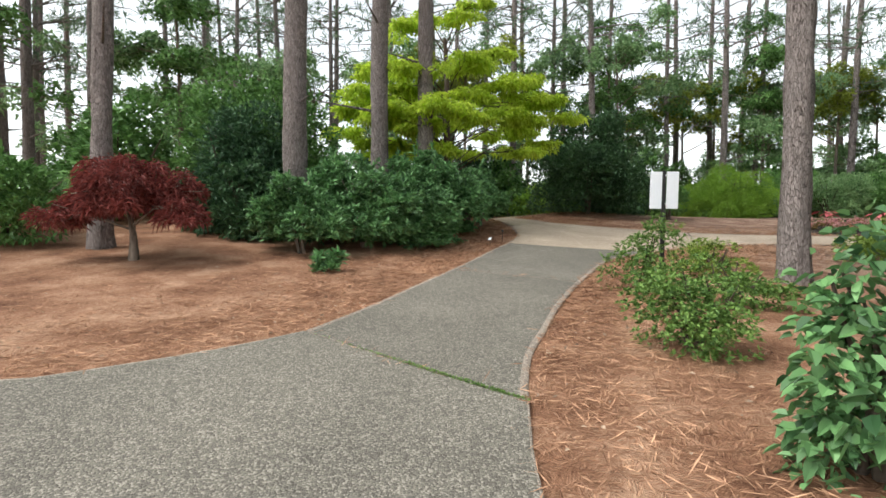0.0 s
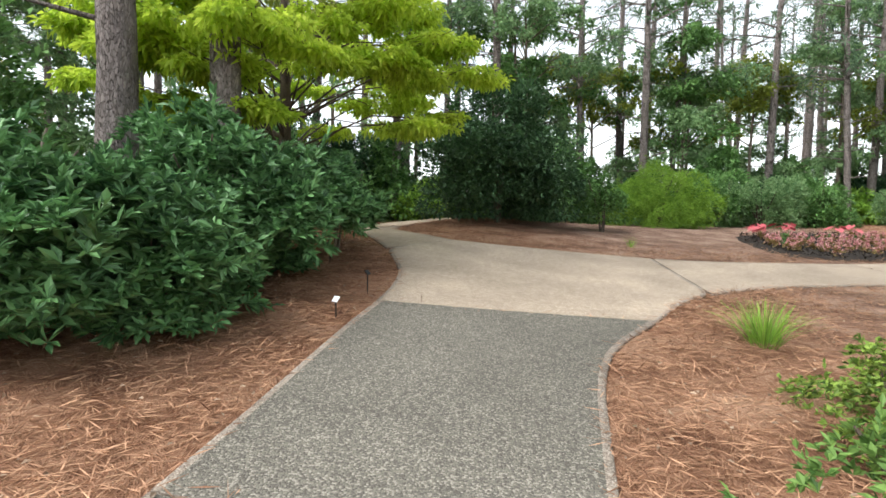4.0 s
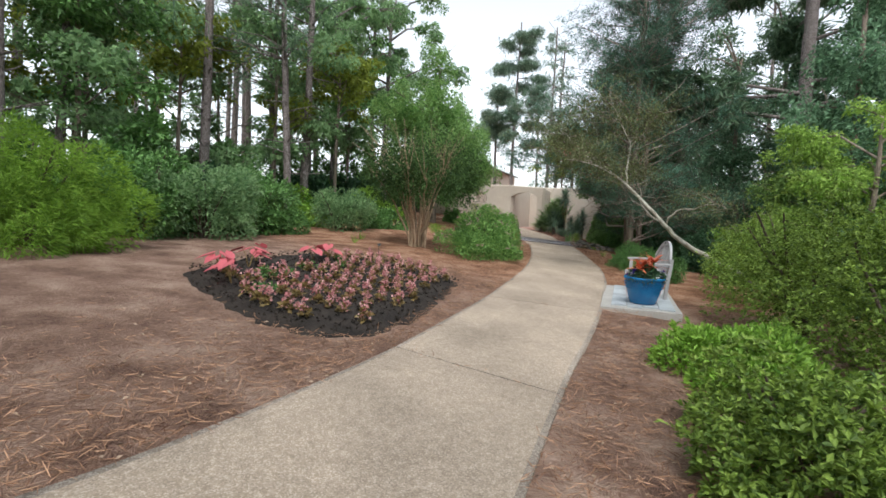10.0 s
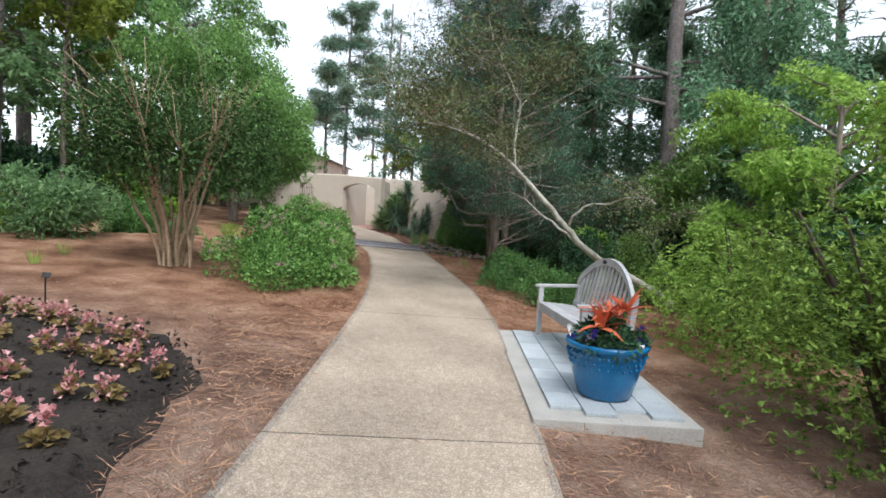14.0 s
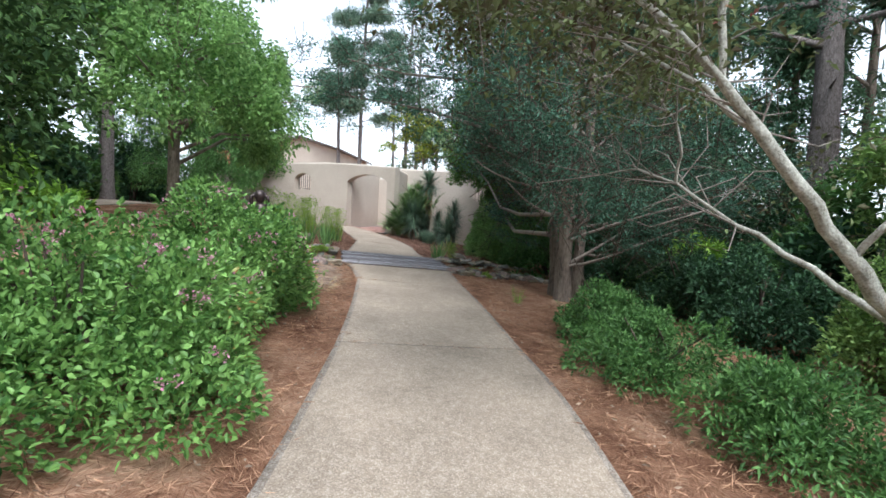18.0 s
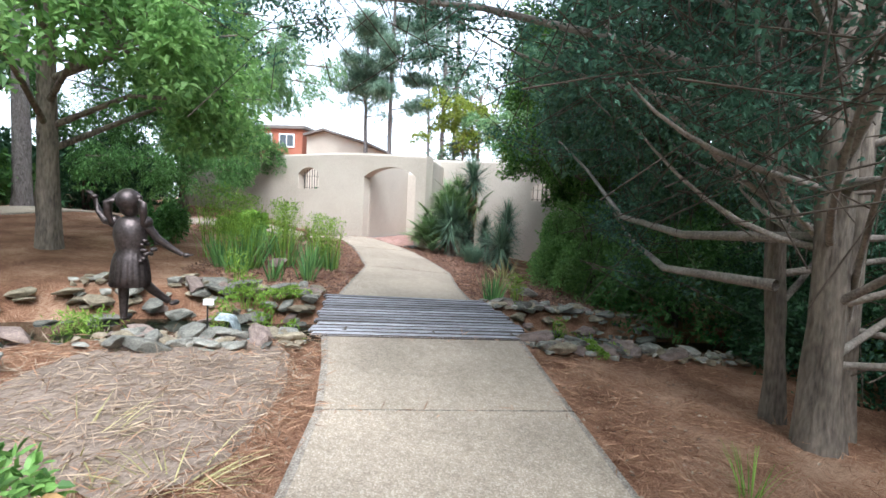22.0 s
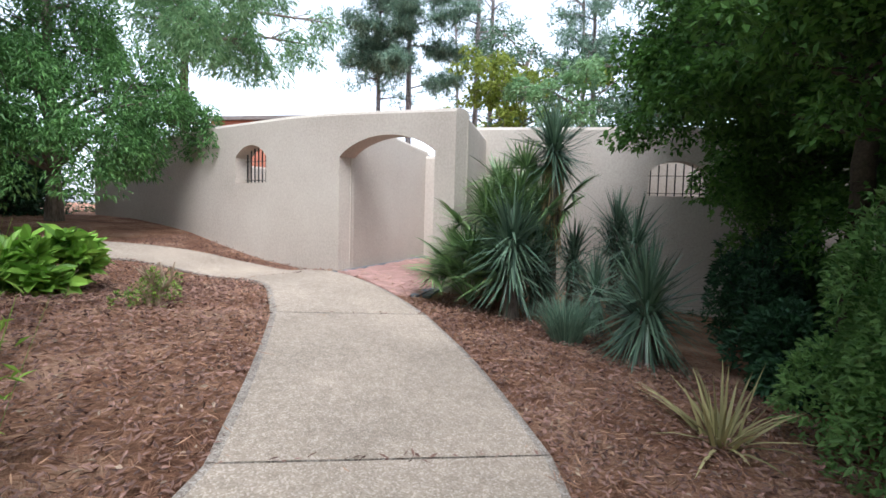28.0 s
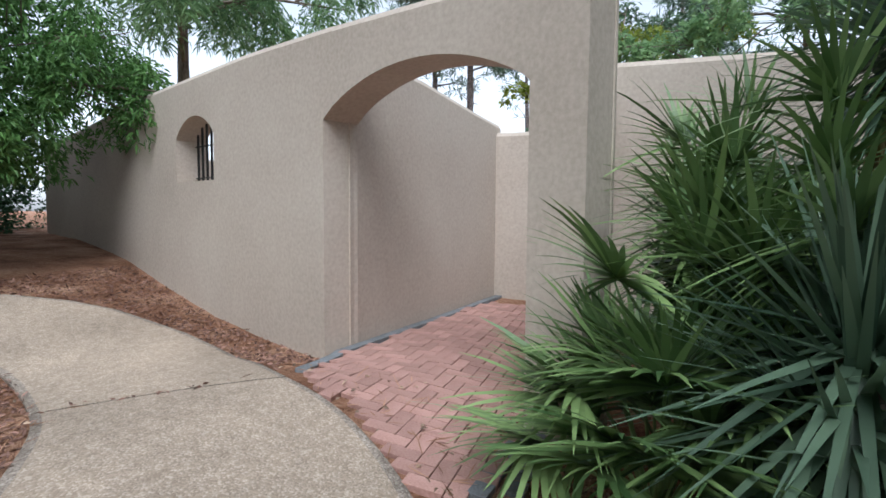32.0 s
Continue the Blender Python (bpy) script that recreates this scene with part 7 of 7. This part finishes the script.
    return root


fan_palm(37.36, 15.98, 30, 1, 0.68)
fan_palm(38.0, 15.85, 22, 2, 1.0)
fan_palm(38.45, 15.8, 20, 3, 1.6)
fan_palm(37.8, 15.65, 24, 4, 1.45)
fan_palm(38.1, 15.5, 20, 5, 1.9)
blades("blue_grass", 36.25, 14.75, 900, 0.72, 0.008, L_BLUEGRASS, "fine blue-green grass tuft in the mulch", "grass", 70, (0.95, 1.5), 0.32, 0.16)
blades("dry_iris", 34.1, 13.8, 60, 0.66, 0.032, L_DRY, "yellowing sword-leaved clump with dry blades", "iris", 71, (0.35, 1.45), 0.25)
blades("dry_iris", 32.3, 13.9, 40, 0.5, 0.026, L_DRY, "yellowing sword-leaved clump by the stones", "iris", 72, (0.6, 1.5), 0.25)
for k, (x, y) in enumerate(((24.6, 15.4), (25.2, 15.9), (25.0, 15.2))):
    blades("dry_grass", x, y, 60, 0.4, 0.012, L_DRY, "flattened straw-coloured dry leaves on the mulch", "grass", 80 + k, (0.05, 0.7), 0.2, 0.2, group="dry leaves")
for k, (x, y) in enumerate(((7.1, 15.5), (18.6, 18.6), (19.6, 18.9), (13.4, 9.8), (26.0, 12.1))):
    blades("grass_tuft", x, y, 34, 0.3 if k < 3 else 0.42, 0.009, L_FRESH, "small tuft of fresh green grass in the pine straw", "grass", 90 + k, (0.9, 1.5), 0.25, 0.07, group="grass tufts")

# ---- flower bed ----
BED = [(11.6, 17.6), (13.2, 18.0), (15.2, 18.0), (16.5, 16.9), (16.3, 15.3), (15.3, 14.4), (13.6, 14.15), (11.8, 13.95), (10.5, 13.95), (10.1, 14.6), (10.3, 15.6), (10.9, 16.8)]


def inside_bed(x, y, shrink=0.0):
    cx, cy = 13.2, 15.9
    x, y = cx + (x - cx) / (1 - shrink), cy + (y - cy) / (1 - shrink)
    hit = False
    for (ax, ay), (bx, by) in zip(BED, BED[1:] + BED[:1]):
        if (ay > y) != (by > y) and x < (bx - ax) * (y - ay) / (by - ay) + ax:
            hit = not hit
    return hit


re_ = np.random.default_rng(41)
rings, cx, cy = [], 13.2, 15.9
B = resample(BED + BED[:1], 73)[:-1]
B = B + re_.normal(size=B.shape) * 0.05
bv = []
for s in (1.0, 0.97, 0.9, 0.78, 0.62, 0.45, 0.28, 0.12):
    q = (B - (cx, cy)) * s + (cx, cy)
    z = base_level(q[:, 0], q[:, 1]) - 0.03 + 0.11 * min(1, (1 - s) / 0.15) + re_.uniform(-0.018, 0.018, len(q)) * (s < 1)
    bv.append(np.c_[q, z])
bv = np.concatenate(bv)
bf = [(i * 72 + j, i * 72 + (j + 1) % 72, (i + 1) * 72 + (j + 1) % 72, (i + 1) * 72 + j) for i in range(7) for j in range(72)] + [list(range(7 * 72, 8 * 72))]
bed = tagged(sheet("flower_bed", bv, bf, M_SOIL, smooth=True), "raised bed of freshly dug black soil in the mulch", "flower bed", kind="structure")
clods = np.array([(x, y) for x, y in re_.uniform((10, 13.8), (16.6, 18.2), (2600, 2)) if inside_bed(x, y)])
cz = base_level(clods[:, 0], clods[:, 1]) + 0.085
v, f = leaf_arrays(np.c_[clods, cz], re_.normal(size=(len(clods), 3)) * [1, 1, 0.6], 0.05, 0.05, re_, 0.4)
tagged(sheet("soil_crumbs", v, f, M_SOIL), "loose black soil crumbs on the bed", "soil", kind="stuff")


def begonia(seed):
    rng = np.random.default_rng(seed)
    root = thing("begonia", 0, 0, 0, "bronze-leaved begonia with pink and salmon flowers in black soil", "begonia", "begonias in the bed")
    n = 30
    p, o = blob_points(rng, n, (0.085, 0.085, 0.13), 6, 0.5)
    v, f = leaf_arrays(p, o + rng.normal(size=o.shape) * 0.4, 0.08, 0.065, rng, 0.2, 0.1)
    sheet("foliage", v, f, L_BEGONIA, root)
    p, o = blob_points(rng, 40, (0.095, 0.095, 0.22), 7, 0.8)
    v, f = leaf_arrays(p + [0, 0, 0.03], o + rng.normal(size=o.shape) * 0.7 + [0, 0, 0.4], 0.038, 0.04, rng, 0.3, 0.0)
    sheet("bloom", v, f, L_BEGFLOWER, root)
    return root


spots = []
for row in range(11):
    for k in range(14):
        u = -2.9 + 0.54 * row + re_.normal() * 0.02
        w = -1.95 + 0.265 * k + re_.normal() * 0.025
        x, y = 13.2 + u * 1.0 + 0.24 * w, 15.75 + w
        if inside_bed(x, y, 0.14) and not (y > 16.75 - 0.15 * u and u < 1.2) and re_.random() < 0.9:
            spots.append((x, y))
kinds = [begonia(60 + k) for k in range(6)]
for k, (x, y) in enumerate(spots):
    m = pose(x, y, float(base_level(x, y)) + 0.075, 0, 0, re_.uniform(0, 360))
    if k < 6:
        kinds[k].matrix_world = m
    else:
        copy_thing(kinds[k % 6], m)
for k, (x, y) in enumerate(((11.75, 17.1), (12.5, 17.2), (13.0, 17.45), (14.3, 17.15), (14.65, 17.0), (11.3, 16.5))):
    root = thing("caladium", x, y, float(base_level(x, y)) + 0.07, "caladium with large bright pink-red heart-shaped leaves", "caladium", "caladiums in the bed")
    rng = np.random.default_rng(k + 90)
    for j in range(4):
        a, L = rng.uniform(0, 6.28), rng.uniform(0.2, 0.32)
        e = np.array((math.cos(a) * 0.12, math.sin(a) * 0.12, L))
        sheet("leafstalk", *tube_arrays([(0, 0, -0.02), e * [0.5, 0.5, 0.7], e], [0.007, 0.006, 0.005], 5), L_BEGONIA, root)
        d, s_ = np.array((math.cos(a), math.sin(a), -0.35)), np.array((-math.sin(a), math.cos(a), 0))
        out = [(-0.06, 0.05), (0.02, 0.105), (0.12, 0.09), (0.25, 0.0), (0.12, -0.09), (0.02, -0.105), (-0.06, -0.05)]
        vv = [e] + [e + d * q[0] + s_ * q[1] + np.array((0, 0, 0.02 if abs(q[1]) > 0.03 else 0)) for q in out]
        sheet("leaf", vv, [(0, i, i + 1) for i in range(1, 7)], L_CALAD, root)
for k, (x, y) in enumerate(((12.0, 16.5), (12.7, 16.6), (13.4, 16.7), (14.2, 16.5), (11.3, 15.9), (14.9, 16.8))):
    shrub("fern_tuft", x, y, (0.2, 0.18, 0.16), L_GREEN, 160, (0.06, 0.02), "small green feathery bedding plant in black soil", "bedding plant", 200 + k, 5, 0.07, 1, group="green bedding plants")

# ---- brick entry ----
entry = thing("brick_paving", 39.5, 17.3, 0, "entry paving of red clay bricks laid in herringbone with a grey border", "paving", kind="structure")


def paver_mesh(name, size, mat):
    b = bmesh.new()
    box(b, size, (0, 0, -size[2] / 2), bevel=0.005)
    me = bpy.data.meshes.new(name)
    b.to_mesh(me)
    b.free()
    me.materials.append(mat)
    return me


red, grey = paver_mesh("brick", (0.196, 0.096, 0.06), M_BRICK), paver_mesh("edge_brick", (0.196, 0.096, 0.06), M_GREYBRICK)
EDGE_X, EDGE_Y = [37.1, 37.62, 37.9, 38.1], [16.95, 17.6, 18.2, 18.45]


def entry_side(x):
    return 18.42 - 0.165 * max(0.0, x - 38.85) - 0.16 * max(0.0, 38.85 - x)



def paver_z(x, y):
    return float(base_level(min(x, 40.5), min(y, 18.0))) + 0.014


def lay(mesh, x, y, yaw):
    ob = bpy.data.objects.new(mesh.name, mesh)
    scene.collection.objects.link(ob)
    ob.parent = entry
    ob.location = (x - 39.5, y - 17.3, paver_z(x, y) + re_.uniform(-0.002, 0.002))
    gx, gy = (paver_z(x + 0.1, y) - paver_z(x - 0.1, y)) / 0.2, (paver_z(x, y + 0.1) - paver_z(x, y - 0.1)) / 0.2
    tilt = Vector((0, 0, 1)).rotation_difference(Vector((-gx, -gy, 1)))
    ob.rotation_euler = (tilt @ Euler((0, 0, radians(yaw + re_.uniform(-0.7, 0.7)))).to_quaternion()).to_euler()


laid = 0
for a in range(0, 60):
    for b in range(0, 19):
        c = (a - b) % 4
        if c not in (0, 3) or laid > 300:
            continue
        # herringbone on a 10 cm lattice: level bricks start at c = 0, upright ones at c = 3
        x, y = (37.0 + 0.1 * a + (0.1 if c == 0 else 0.05), 16.66 + 0.1 * b + (0.05 if c == 0 else 0.1))
        if 16.7 < y < entry_side(x) - 0.12 and np.interp(y, EDGE_Y, EDGE_X) + 0.04 < x < 42.5:
            lay(red, x, y, 0 if c == 0 else 90)
            laid += 1
for k in range(26):
    for y0, s in ((16.58, 1), (entry_side(37.4 + k * 0.2) - 0.06, -11 if k > 7 else 9)):
        x = 37.4 + k * 0.2
        if x > np.interp(y0, EDGE_Y, EDGE_X) + 0.1 and x < 42.5:
            lay(grey, x, y0, s if s != 1 else 0)
for k in range(4):
    lay(grey, 37.28 + 0.21 * k, 16.72 - 0.02 * k, -8)
gx, gy = np.meshgrid(np.linspace(37.15, 42.8, 40), np.linspace(16.4, 18.5, 12))
gz_ = np.array([[paver_z(a, b) - 0.012 for a, b in zip(r, q)] for r, q in zip(gx, gy)])
jv = np.stack([gx, gy, gz_], -1).reshape(-1, 3)
keep = jv[:, 0] > np.interp(jv[:, 1], EDGE_Y, EDGE_X) - 0.02
jf = [(a, a + 1, a + 41, a + 40) for r in range(11) for a in range(r * 40, r * 40 + 39) if keep[[a, a + 1, a + 41, a + 40]].all()]
sheet("sand_joints", jv, jf, M_BARK, entry, "dark sand joints between the bricks")

# ---- far buildings ----
bld = thing("brick_building", 69, 34.6, 0.2, "red brick building with a flat roof beyond the garden wall", "building")
bm = bmesh.new()
box(bm, (12, 7, 8.3), (0, 0, 4.15))
part("wall", bm, M_WALLRED, bld)
bm = bmesh.new()
box(bm, (12.6, 7.6, 0.28), (0, 0, 8.45), bevel=0.05)
part("roof", bm, M_ROOF, bld)
for k in range(4):
    wdw = part("window", box(bmesh.new(), (0.1, 1.3, 1.1), (-6.02, -2.2 + 1.9 * k, 7.4), bevel=0.02), M_WHITE, bld, "white window frame")
    for s in (-1, 1):
        part("pane", box(bmesh.new(), (0.06, 0.52, 0.9), (-6.06, -2.2 + 1.9 * k + 0.3 * s, 7.4)), M_GLASS, wdw)
gab = thing("stucco_building", 62, 28.7, 0.45, "beige stucco building with a low brown gabled roof", "building")
bm = bmesh.new()
vs_ = [bm.verts.new(p) for x in (0, 12) for p in ((x, -3.1, 0), (x, 1.6, 0), (x, 1.6, 7.4), (x, 0.1, 7.8), (x, -3.1, 6.9))]
bm.faces.new(vs_[:5])
bm.faces.new(vs_[5:][::-1])
for i in range(5):
    bm.faces.new((vs_[i], vs_[5 + i], vs_[5 + (i + 1) % 5], vs_[(i + 1) % 5]))
bmesh.ops.recalc_face_normals(bm, faces=bm.faces)
part("wall", bm, M_STUCCO, gab)
for a, b in (((1.7, 7.38), (0.1, 7.82)), ((0.1, 7.82), (-3.5, 6.82))):
    bm = bmesh.new()
    q = [bm.verts.new(p) for p in ((-0.5, a[0], a[1]), (12.4, a[0], a[1]), (12.4, b[0], b[1]), (-0.5, b[0], b[1]), (-0.5, a[0], a[1] + 0.18), (12.4, a[0], a[1] + 0.18), (12.4, b[0], b[1] + 0.18), (-0.5, b[0], b[1] + 0.18))]
    for s in ((0, 1, 2, 3), (4, 5, 6, 7), (0, 1, 5, 4), (1, 2, 6, 5), (2, 3, 7, 6), (3, 0, 4, 7)):
        bm.faces.new([q[i] for i in s])
    bmesh.ops.recalc_face_normals(bm, faces=bm.faces)
    part("roof", bm, M_ROOF, gab)

# ---- woodland all round ----
rw = np.random.default_rng(97)
models = [pine("pine_tree", 0, -60 - 6 * k, (17, 20, 15, 18)[k], (0.17, 0.2, 0.14, 0.18)[k], 40 + k, "slender tall pine in the woodland", (0.36, 0.5, 0.33, 0.58)[k], 120, "woodland pines", (rw.normal() * 0.4, rw.normal() * 0.4), 10, spread=2.3, sides=9) for k in range(4)]
mids = [tree("oak_sapling", 0, -90 - 6 * k, 7 + k, 0.09, [(rw.normal() * 1.1, rw.normal() * 1.1, rw.uniform(2.4, 6.8 + k), rw.uniform(0.8, 1.35)) for _ in range(17)], (L_TREE, L_OLIVE, L_TREE, L_GREEN)[k], (0.17, 0.11), 7000, "young broad-leaved tree at the woodland edge", "tree", 70 + k, group="woodland trees", flat=0.55, plain=True, clump=0.7) for k in range(4)]
lows = [shrub("understorey_shrub", 0, -120 - 6 * k, (1.8, 1.7, (1.7, 2.3, 3.0, 1.4)[k]), (L_GREEN, L_DARK, L_GREEN, L_FRESH)[k], 2600, (0.19, 0.11), "dense leafy understorey shrub in the wood", "shrub", 80 + k, 22, 0.0, 2, group="woodland shrubs", plain=True, clump=0.7) for k in range(4)]


def put_all(models_, spots_, scale=1.0):
    for k, (x, y) in enumerate(spots_):
        m = pose(x, y, lvl(x, y) - 0.03, 0, 0, rw.uniform(0, 360))
        if k < len(models_):
            models_[k].matrix_world = m
        else:
            copy_thing(models_[k % len(models_)], m)


pines, trees_, bushes = [], [], []
# north side, behind the island and flower bed
for x in np.arange(-14, 40, 2.7):
    for row in range(2 if x < 24 else 3):
        pines.append((x + rw.uniform(-1, 1), 25 + row * 6 + rw.uniform(-2.2, 2.2)))
pines = [p for p in pines if not (27 < p[0] < 37 and p[1] < 29)]
# west and behind the start
pines += [(x, y) for x, y in zip(rw.uniform(-26, -9, 22), rw.uniform(8, 32, 22))]
# south side
pines += [(x, y) for x, y in zip(rw.uniform(8, 36, 14), rw.uniform(-16, 1, 14))]
# beyond the wall
pines += [(64, 19.0), (60, 9), (66, 13), (70, 22), (49, 2)]
put_all(models, pines)
pine("pine_tree", 30.0, 4.9, 22.0, 0.33, 77, "broad old pine with a thick trunk rising beyond the hedge", 0.26, 4200, "woodland pines", (0.6, 0.2), 4, spread=6.0, sides=12, needle=(0.55, 0.09))
trees_ += [(x, 23.5 + rw.uniform(-0.8, 3.5)) for x in np.arange(-6, 28, 7.0)]
trees_ += [(x, 31 + rw.uniform(-1.5, 3.5)) for x in np.arange(-16, 36, 13.0)]
trees_ += [(x, -3 + rw.uniform(-1.2, 1.2)) for x in np.arange(6, 40, 6)]
trees_ += [(-13, 14), (-13, 20), (-17, 10), (-12, 27), (-15, 5), (-8, 22)]
trees_ += [(25.6, 23.5), (4.2, 26), (8, 25.5), (15.5, 25.0), (19.5, 26.0), (22.8, 24.6), (-9.5, 19), (-1.5, 22.8), (13, 28.5), (15.2, 29.5), (11, 30.5), (18, 29), (15, 0), (7, 0), (10, 6.0), (50, 14), (53, 17), (48, 9), (31, 26)]
put_all(mids, trees_)
bushes += [(x, 23.0 + rw.uniform(-1.0, 2.5)) for x in np.arange(-6, 26, 1.5)]
bushes += [(x, 25.5 + rw.uniform(-0.6, 1.5)) for x in np.arange(26, 33, 1.5)]
bushes += [(x, 27.5 + rw.uniform(-1.0, 2.5)) for x in np.arange(-14, 36, 2.4)]
bushes += [(-3.3, 16.3), (-6.0, 15.2), (-7.6, 12.4), (-10.4, 9.5), (-11.8, 6.5), (-12.5, 11), (-9.5, 14.5), (-2.5, 18.8), (-5.2, 18.9), (6.6, 21.2), (-0.6, 19.5), (-14, 3), (-13, 8), (25.6, 6.6), (27.6, 6.2), (30.2, 7.6), (32.8, 7.8), (19.6, 6.0), (21.4, 5.4), (22.4, 6.4), (31.4, 7.2), (34.3, 8.0), (20.3, 5.4), (17.0, 5.2), (13.7, 5.0), (10.6, 6.6), (8.0, 6.0), (27.2, 22.6), (33.2, 26.6), (35.0, 27.2), (38.4, 29), (30.5, 26.4), (6.5, 3.4), (8.5, 1.5), (45.6, 28.2), (47, 27), (48.5, 25)]
put_all(lows, bushes)

# far pines, their haze painted into the needle colour
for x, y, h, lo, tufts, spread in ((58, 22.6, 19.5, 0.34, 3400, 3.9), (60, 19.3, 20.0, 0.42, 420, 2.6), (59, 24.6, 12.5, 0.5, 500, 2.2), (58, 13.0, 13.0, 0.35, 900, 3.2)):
    pine("loblolly_pine", x, y, h, 0.19, int(x * 7 + y), "full-crowned pine rising beyond the courtyard wall", lo, tufts, "pines beyond the wall", (0.2, 0.1), 6, mat=L_HAZEPINE, spread=spread, sides=10)
for k, (x, y, h) in enumerate(((56, 16.4, 10.5), (52, 11.5, 9.5), (50, 6.0, 10.0), (53, 8.5, 11.0))):
    rb_ = np.random.default_rng(k + 500)
    # the hazy pine colour on the leaves stands in for distance haze
    tree("sweetgum", x, y, h, 0.16, [(rb_.normal() * 1.4, rb_.normal() * 1.4, z, rb_.uniform(1.0, 1.7)) for z in np.linspace(h * 0.38, h * 0.95, 14)], L_PINE, (0.26, 0.10), 4200, "tall leafy tree beyond the courtyard wall", "tree", 300 + k, group="trees beyond the wall", flat=0.6)

for k, (x, y, h) in enumerate(((38.5, 3.8, 15.0), (35.8, 0.2, 16.0), (41.5, 5.6, 14.5))):
    rb_ = np.random.default_rng(k + 540)
    tree("oak", x, y, h, 0.2, [(rb_.normal() * 1.7, rb_.normal() * 1.7, z, rb_.uniform(1.2, 1.9)) for z in np.linspace(h * 0.3, h * 0.95, 18)], L_PINE, (0.24, 0.11), 7000, "tall dense grey-green tree in the wood beyond the hedge", "tree", 340 + k, group="tall trees beyond the hedge", flat=0.6, plain=True)
for k, (x, y, h) in enumerate(((31.5, 27.2, 12.5), (27.5, 26.2, 11.5), (36.0, 29.8, 12.5), (33.3, 24.9, 14.0), (36.4, 27.4, 15.0))):
    rb_ = np.random.default_rng(k + 520)
    tree("sweetgum", x, y, h, 0.2, [(rb_.normal() * 1.5, rb_.normal() * 1.5, z, rb_.uniform(1.0, 1.6)) for z in np.linspace(h * 0.32, h * 0.97, 18)], L_TREE, (0.17, 0.11), 13000, "tall light green tree with a straight grey trunk", "tree", 320 + k, group="tall trees at the wood's edge", flat=0.5, plain=True, droop=0.5, clump=0.7, bark=M_PINEBARK)
# ---- litter on the ground ----
rn = np.random.default_rng(123)
mo = rn.beta(3.0, 1.2, 900)
q = np.c_[-1.25 + 1.785 * mo, 4.58 - 1.5 * mo] + rn.normal(size=(900, 2)) * (0.005 + 0.008 * rn.random((900, 1)))
v, f = leaf_arrays(np.c_[q, level(q[:, 0], q[:, 1]) + rn.uniform(0.008, 0.022, len(q))], rn.normal(size=(len(q), 3)) + [0, 0, 0.9], 0.022, 0.008, rn)
tagged(sheet("moss", v, f, L_AZALEA_GREEN), "green moss and tiny grass growing in the path joint", "moss", kind="stuff")
edge = np.concatenate([np.concatenate([a, b]) for a, b in SLABS])


def on_slab(x, y):
    hit = np.zeros(len(x), bool)
    for L, R in SLABS:
        poly = np.concatenate([L, R[::-1]])
        a, b = poly, np.roll(poly, -1, 0)
        inside = np.zeros(len(x), bool)
        for (ax, ay), (bx, by) in zip(a, b):
            if ay != by:
                inside ^= ((ay > y) != (by > y)) & (x < (bx - ax) * (y - ay) / (by - ay) + ax)
        hit |= inside
    return hit


def scatter(n, spread):
    c = edge[rn.integers(0, len(edge), n)]
    p = c + rn.normal(size=(n, 2)) * spread
    ok = ~on_slab(p[:, 0], p[:, 1]) & (line_distance(p[:, 0], p[:, 1], STREAM) > 0.9) & (p[:, 0] < 38.3)
    ok &= ~np.array([inside_bed(a, b, 0.04) for a, b in p])
    ok &= ~((p[:, 0] > 15.3) & (p[:, 0] < 19) & (p[:, 1] > 10.1) & (p[:, 1] < 11.8))
    return p[ok]


p = np.concatenate([scatter(190000, 1.15), (lambda q: q[(q[:, 0] < 7) & (q[:, 1] < 13.5)])(scatter(170000, 0.9))])
p = p[(p[:, 0] < 29.5) | (rn.random(len(p)) < 0.2)]
p = p + rn.normal(size=p.shape) * 0.035
z = level(p[:, 0], p[:, 1]) + rn.uniform(0.0, 0.025, len(p))
way = np.c_[rn.normal(size=(len(p), 2)), rn.normal(size=len(p)) * 0.18]
v, f = leaf_arrays(np.c_[p, z], way, 0.14, 0.0068, rn, 0.0, 0.0)
tagged(sheet("pine_straw", v, f, M_NEEDLE), "loose rust-brown pine needles littering the ground", "pine straw", kind="stuff")
p = scatter(9000, 1.3)
z = level(p[:, 0], p[:, 1]) + rn.uniform(0.005, 0.025, len(p))
v, f = leaf_arrays(np.c_[p, z], np.c_[rn.normal(size=(len(p), 2)), rn.normal(size=len(p)) * 0.25], 0.045, 0.022, rn, 0.3, 0.0)
tagged(sheet("fallen_leaves", v, f, M_CHIP), "scattered pale dry leaves and bark chips", "fallen leaves", kind="stuff")
c = rn.uniform((29.5, 12.0), (40.5, 22.5), (92000, 2))
ok = ~on_slab(c[:, 0], c[:, 1]) & (line_distance(c[:, 0], c[:, 1], STREAM) > 1.0) & (line_distance(c[:, 0], c[:, 1], [(29, 14.8), (33, 15.7), (36, 17.0), (37, 18.5), (38.5, 20.5)]) < 3.3)
ok &= c[:, 0] < 37.85 + 0.42 * (c[:, 1] - 16.4)
ok &= ~((c[:, 1] > 16.4) & (c[:, 1] < 18.45) & (c[:, 0] > np.interp(c[:, 1], EDGE_Y, EDGE_X) - 0.12))
c = c[ok]
z = level(c[:, 0], c[:, 1]) + rn.uniform(0.0, 0.03, len(c))
v, f = leaf_arrays(np.c_[c, z], np.c_[rn.normal(size=(len(c), 2)), rn.normal(size=len(c)) * 0.25], 0.055, 0.018, rn, 0.15, 0.0)
tagged(sheet("bark_mulch", v, f, M_MULCH), "dark red-brown shredded bark mulch beside the path", "mulch", kind="stuff")
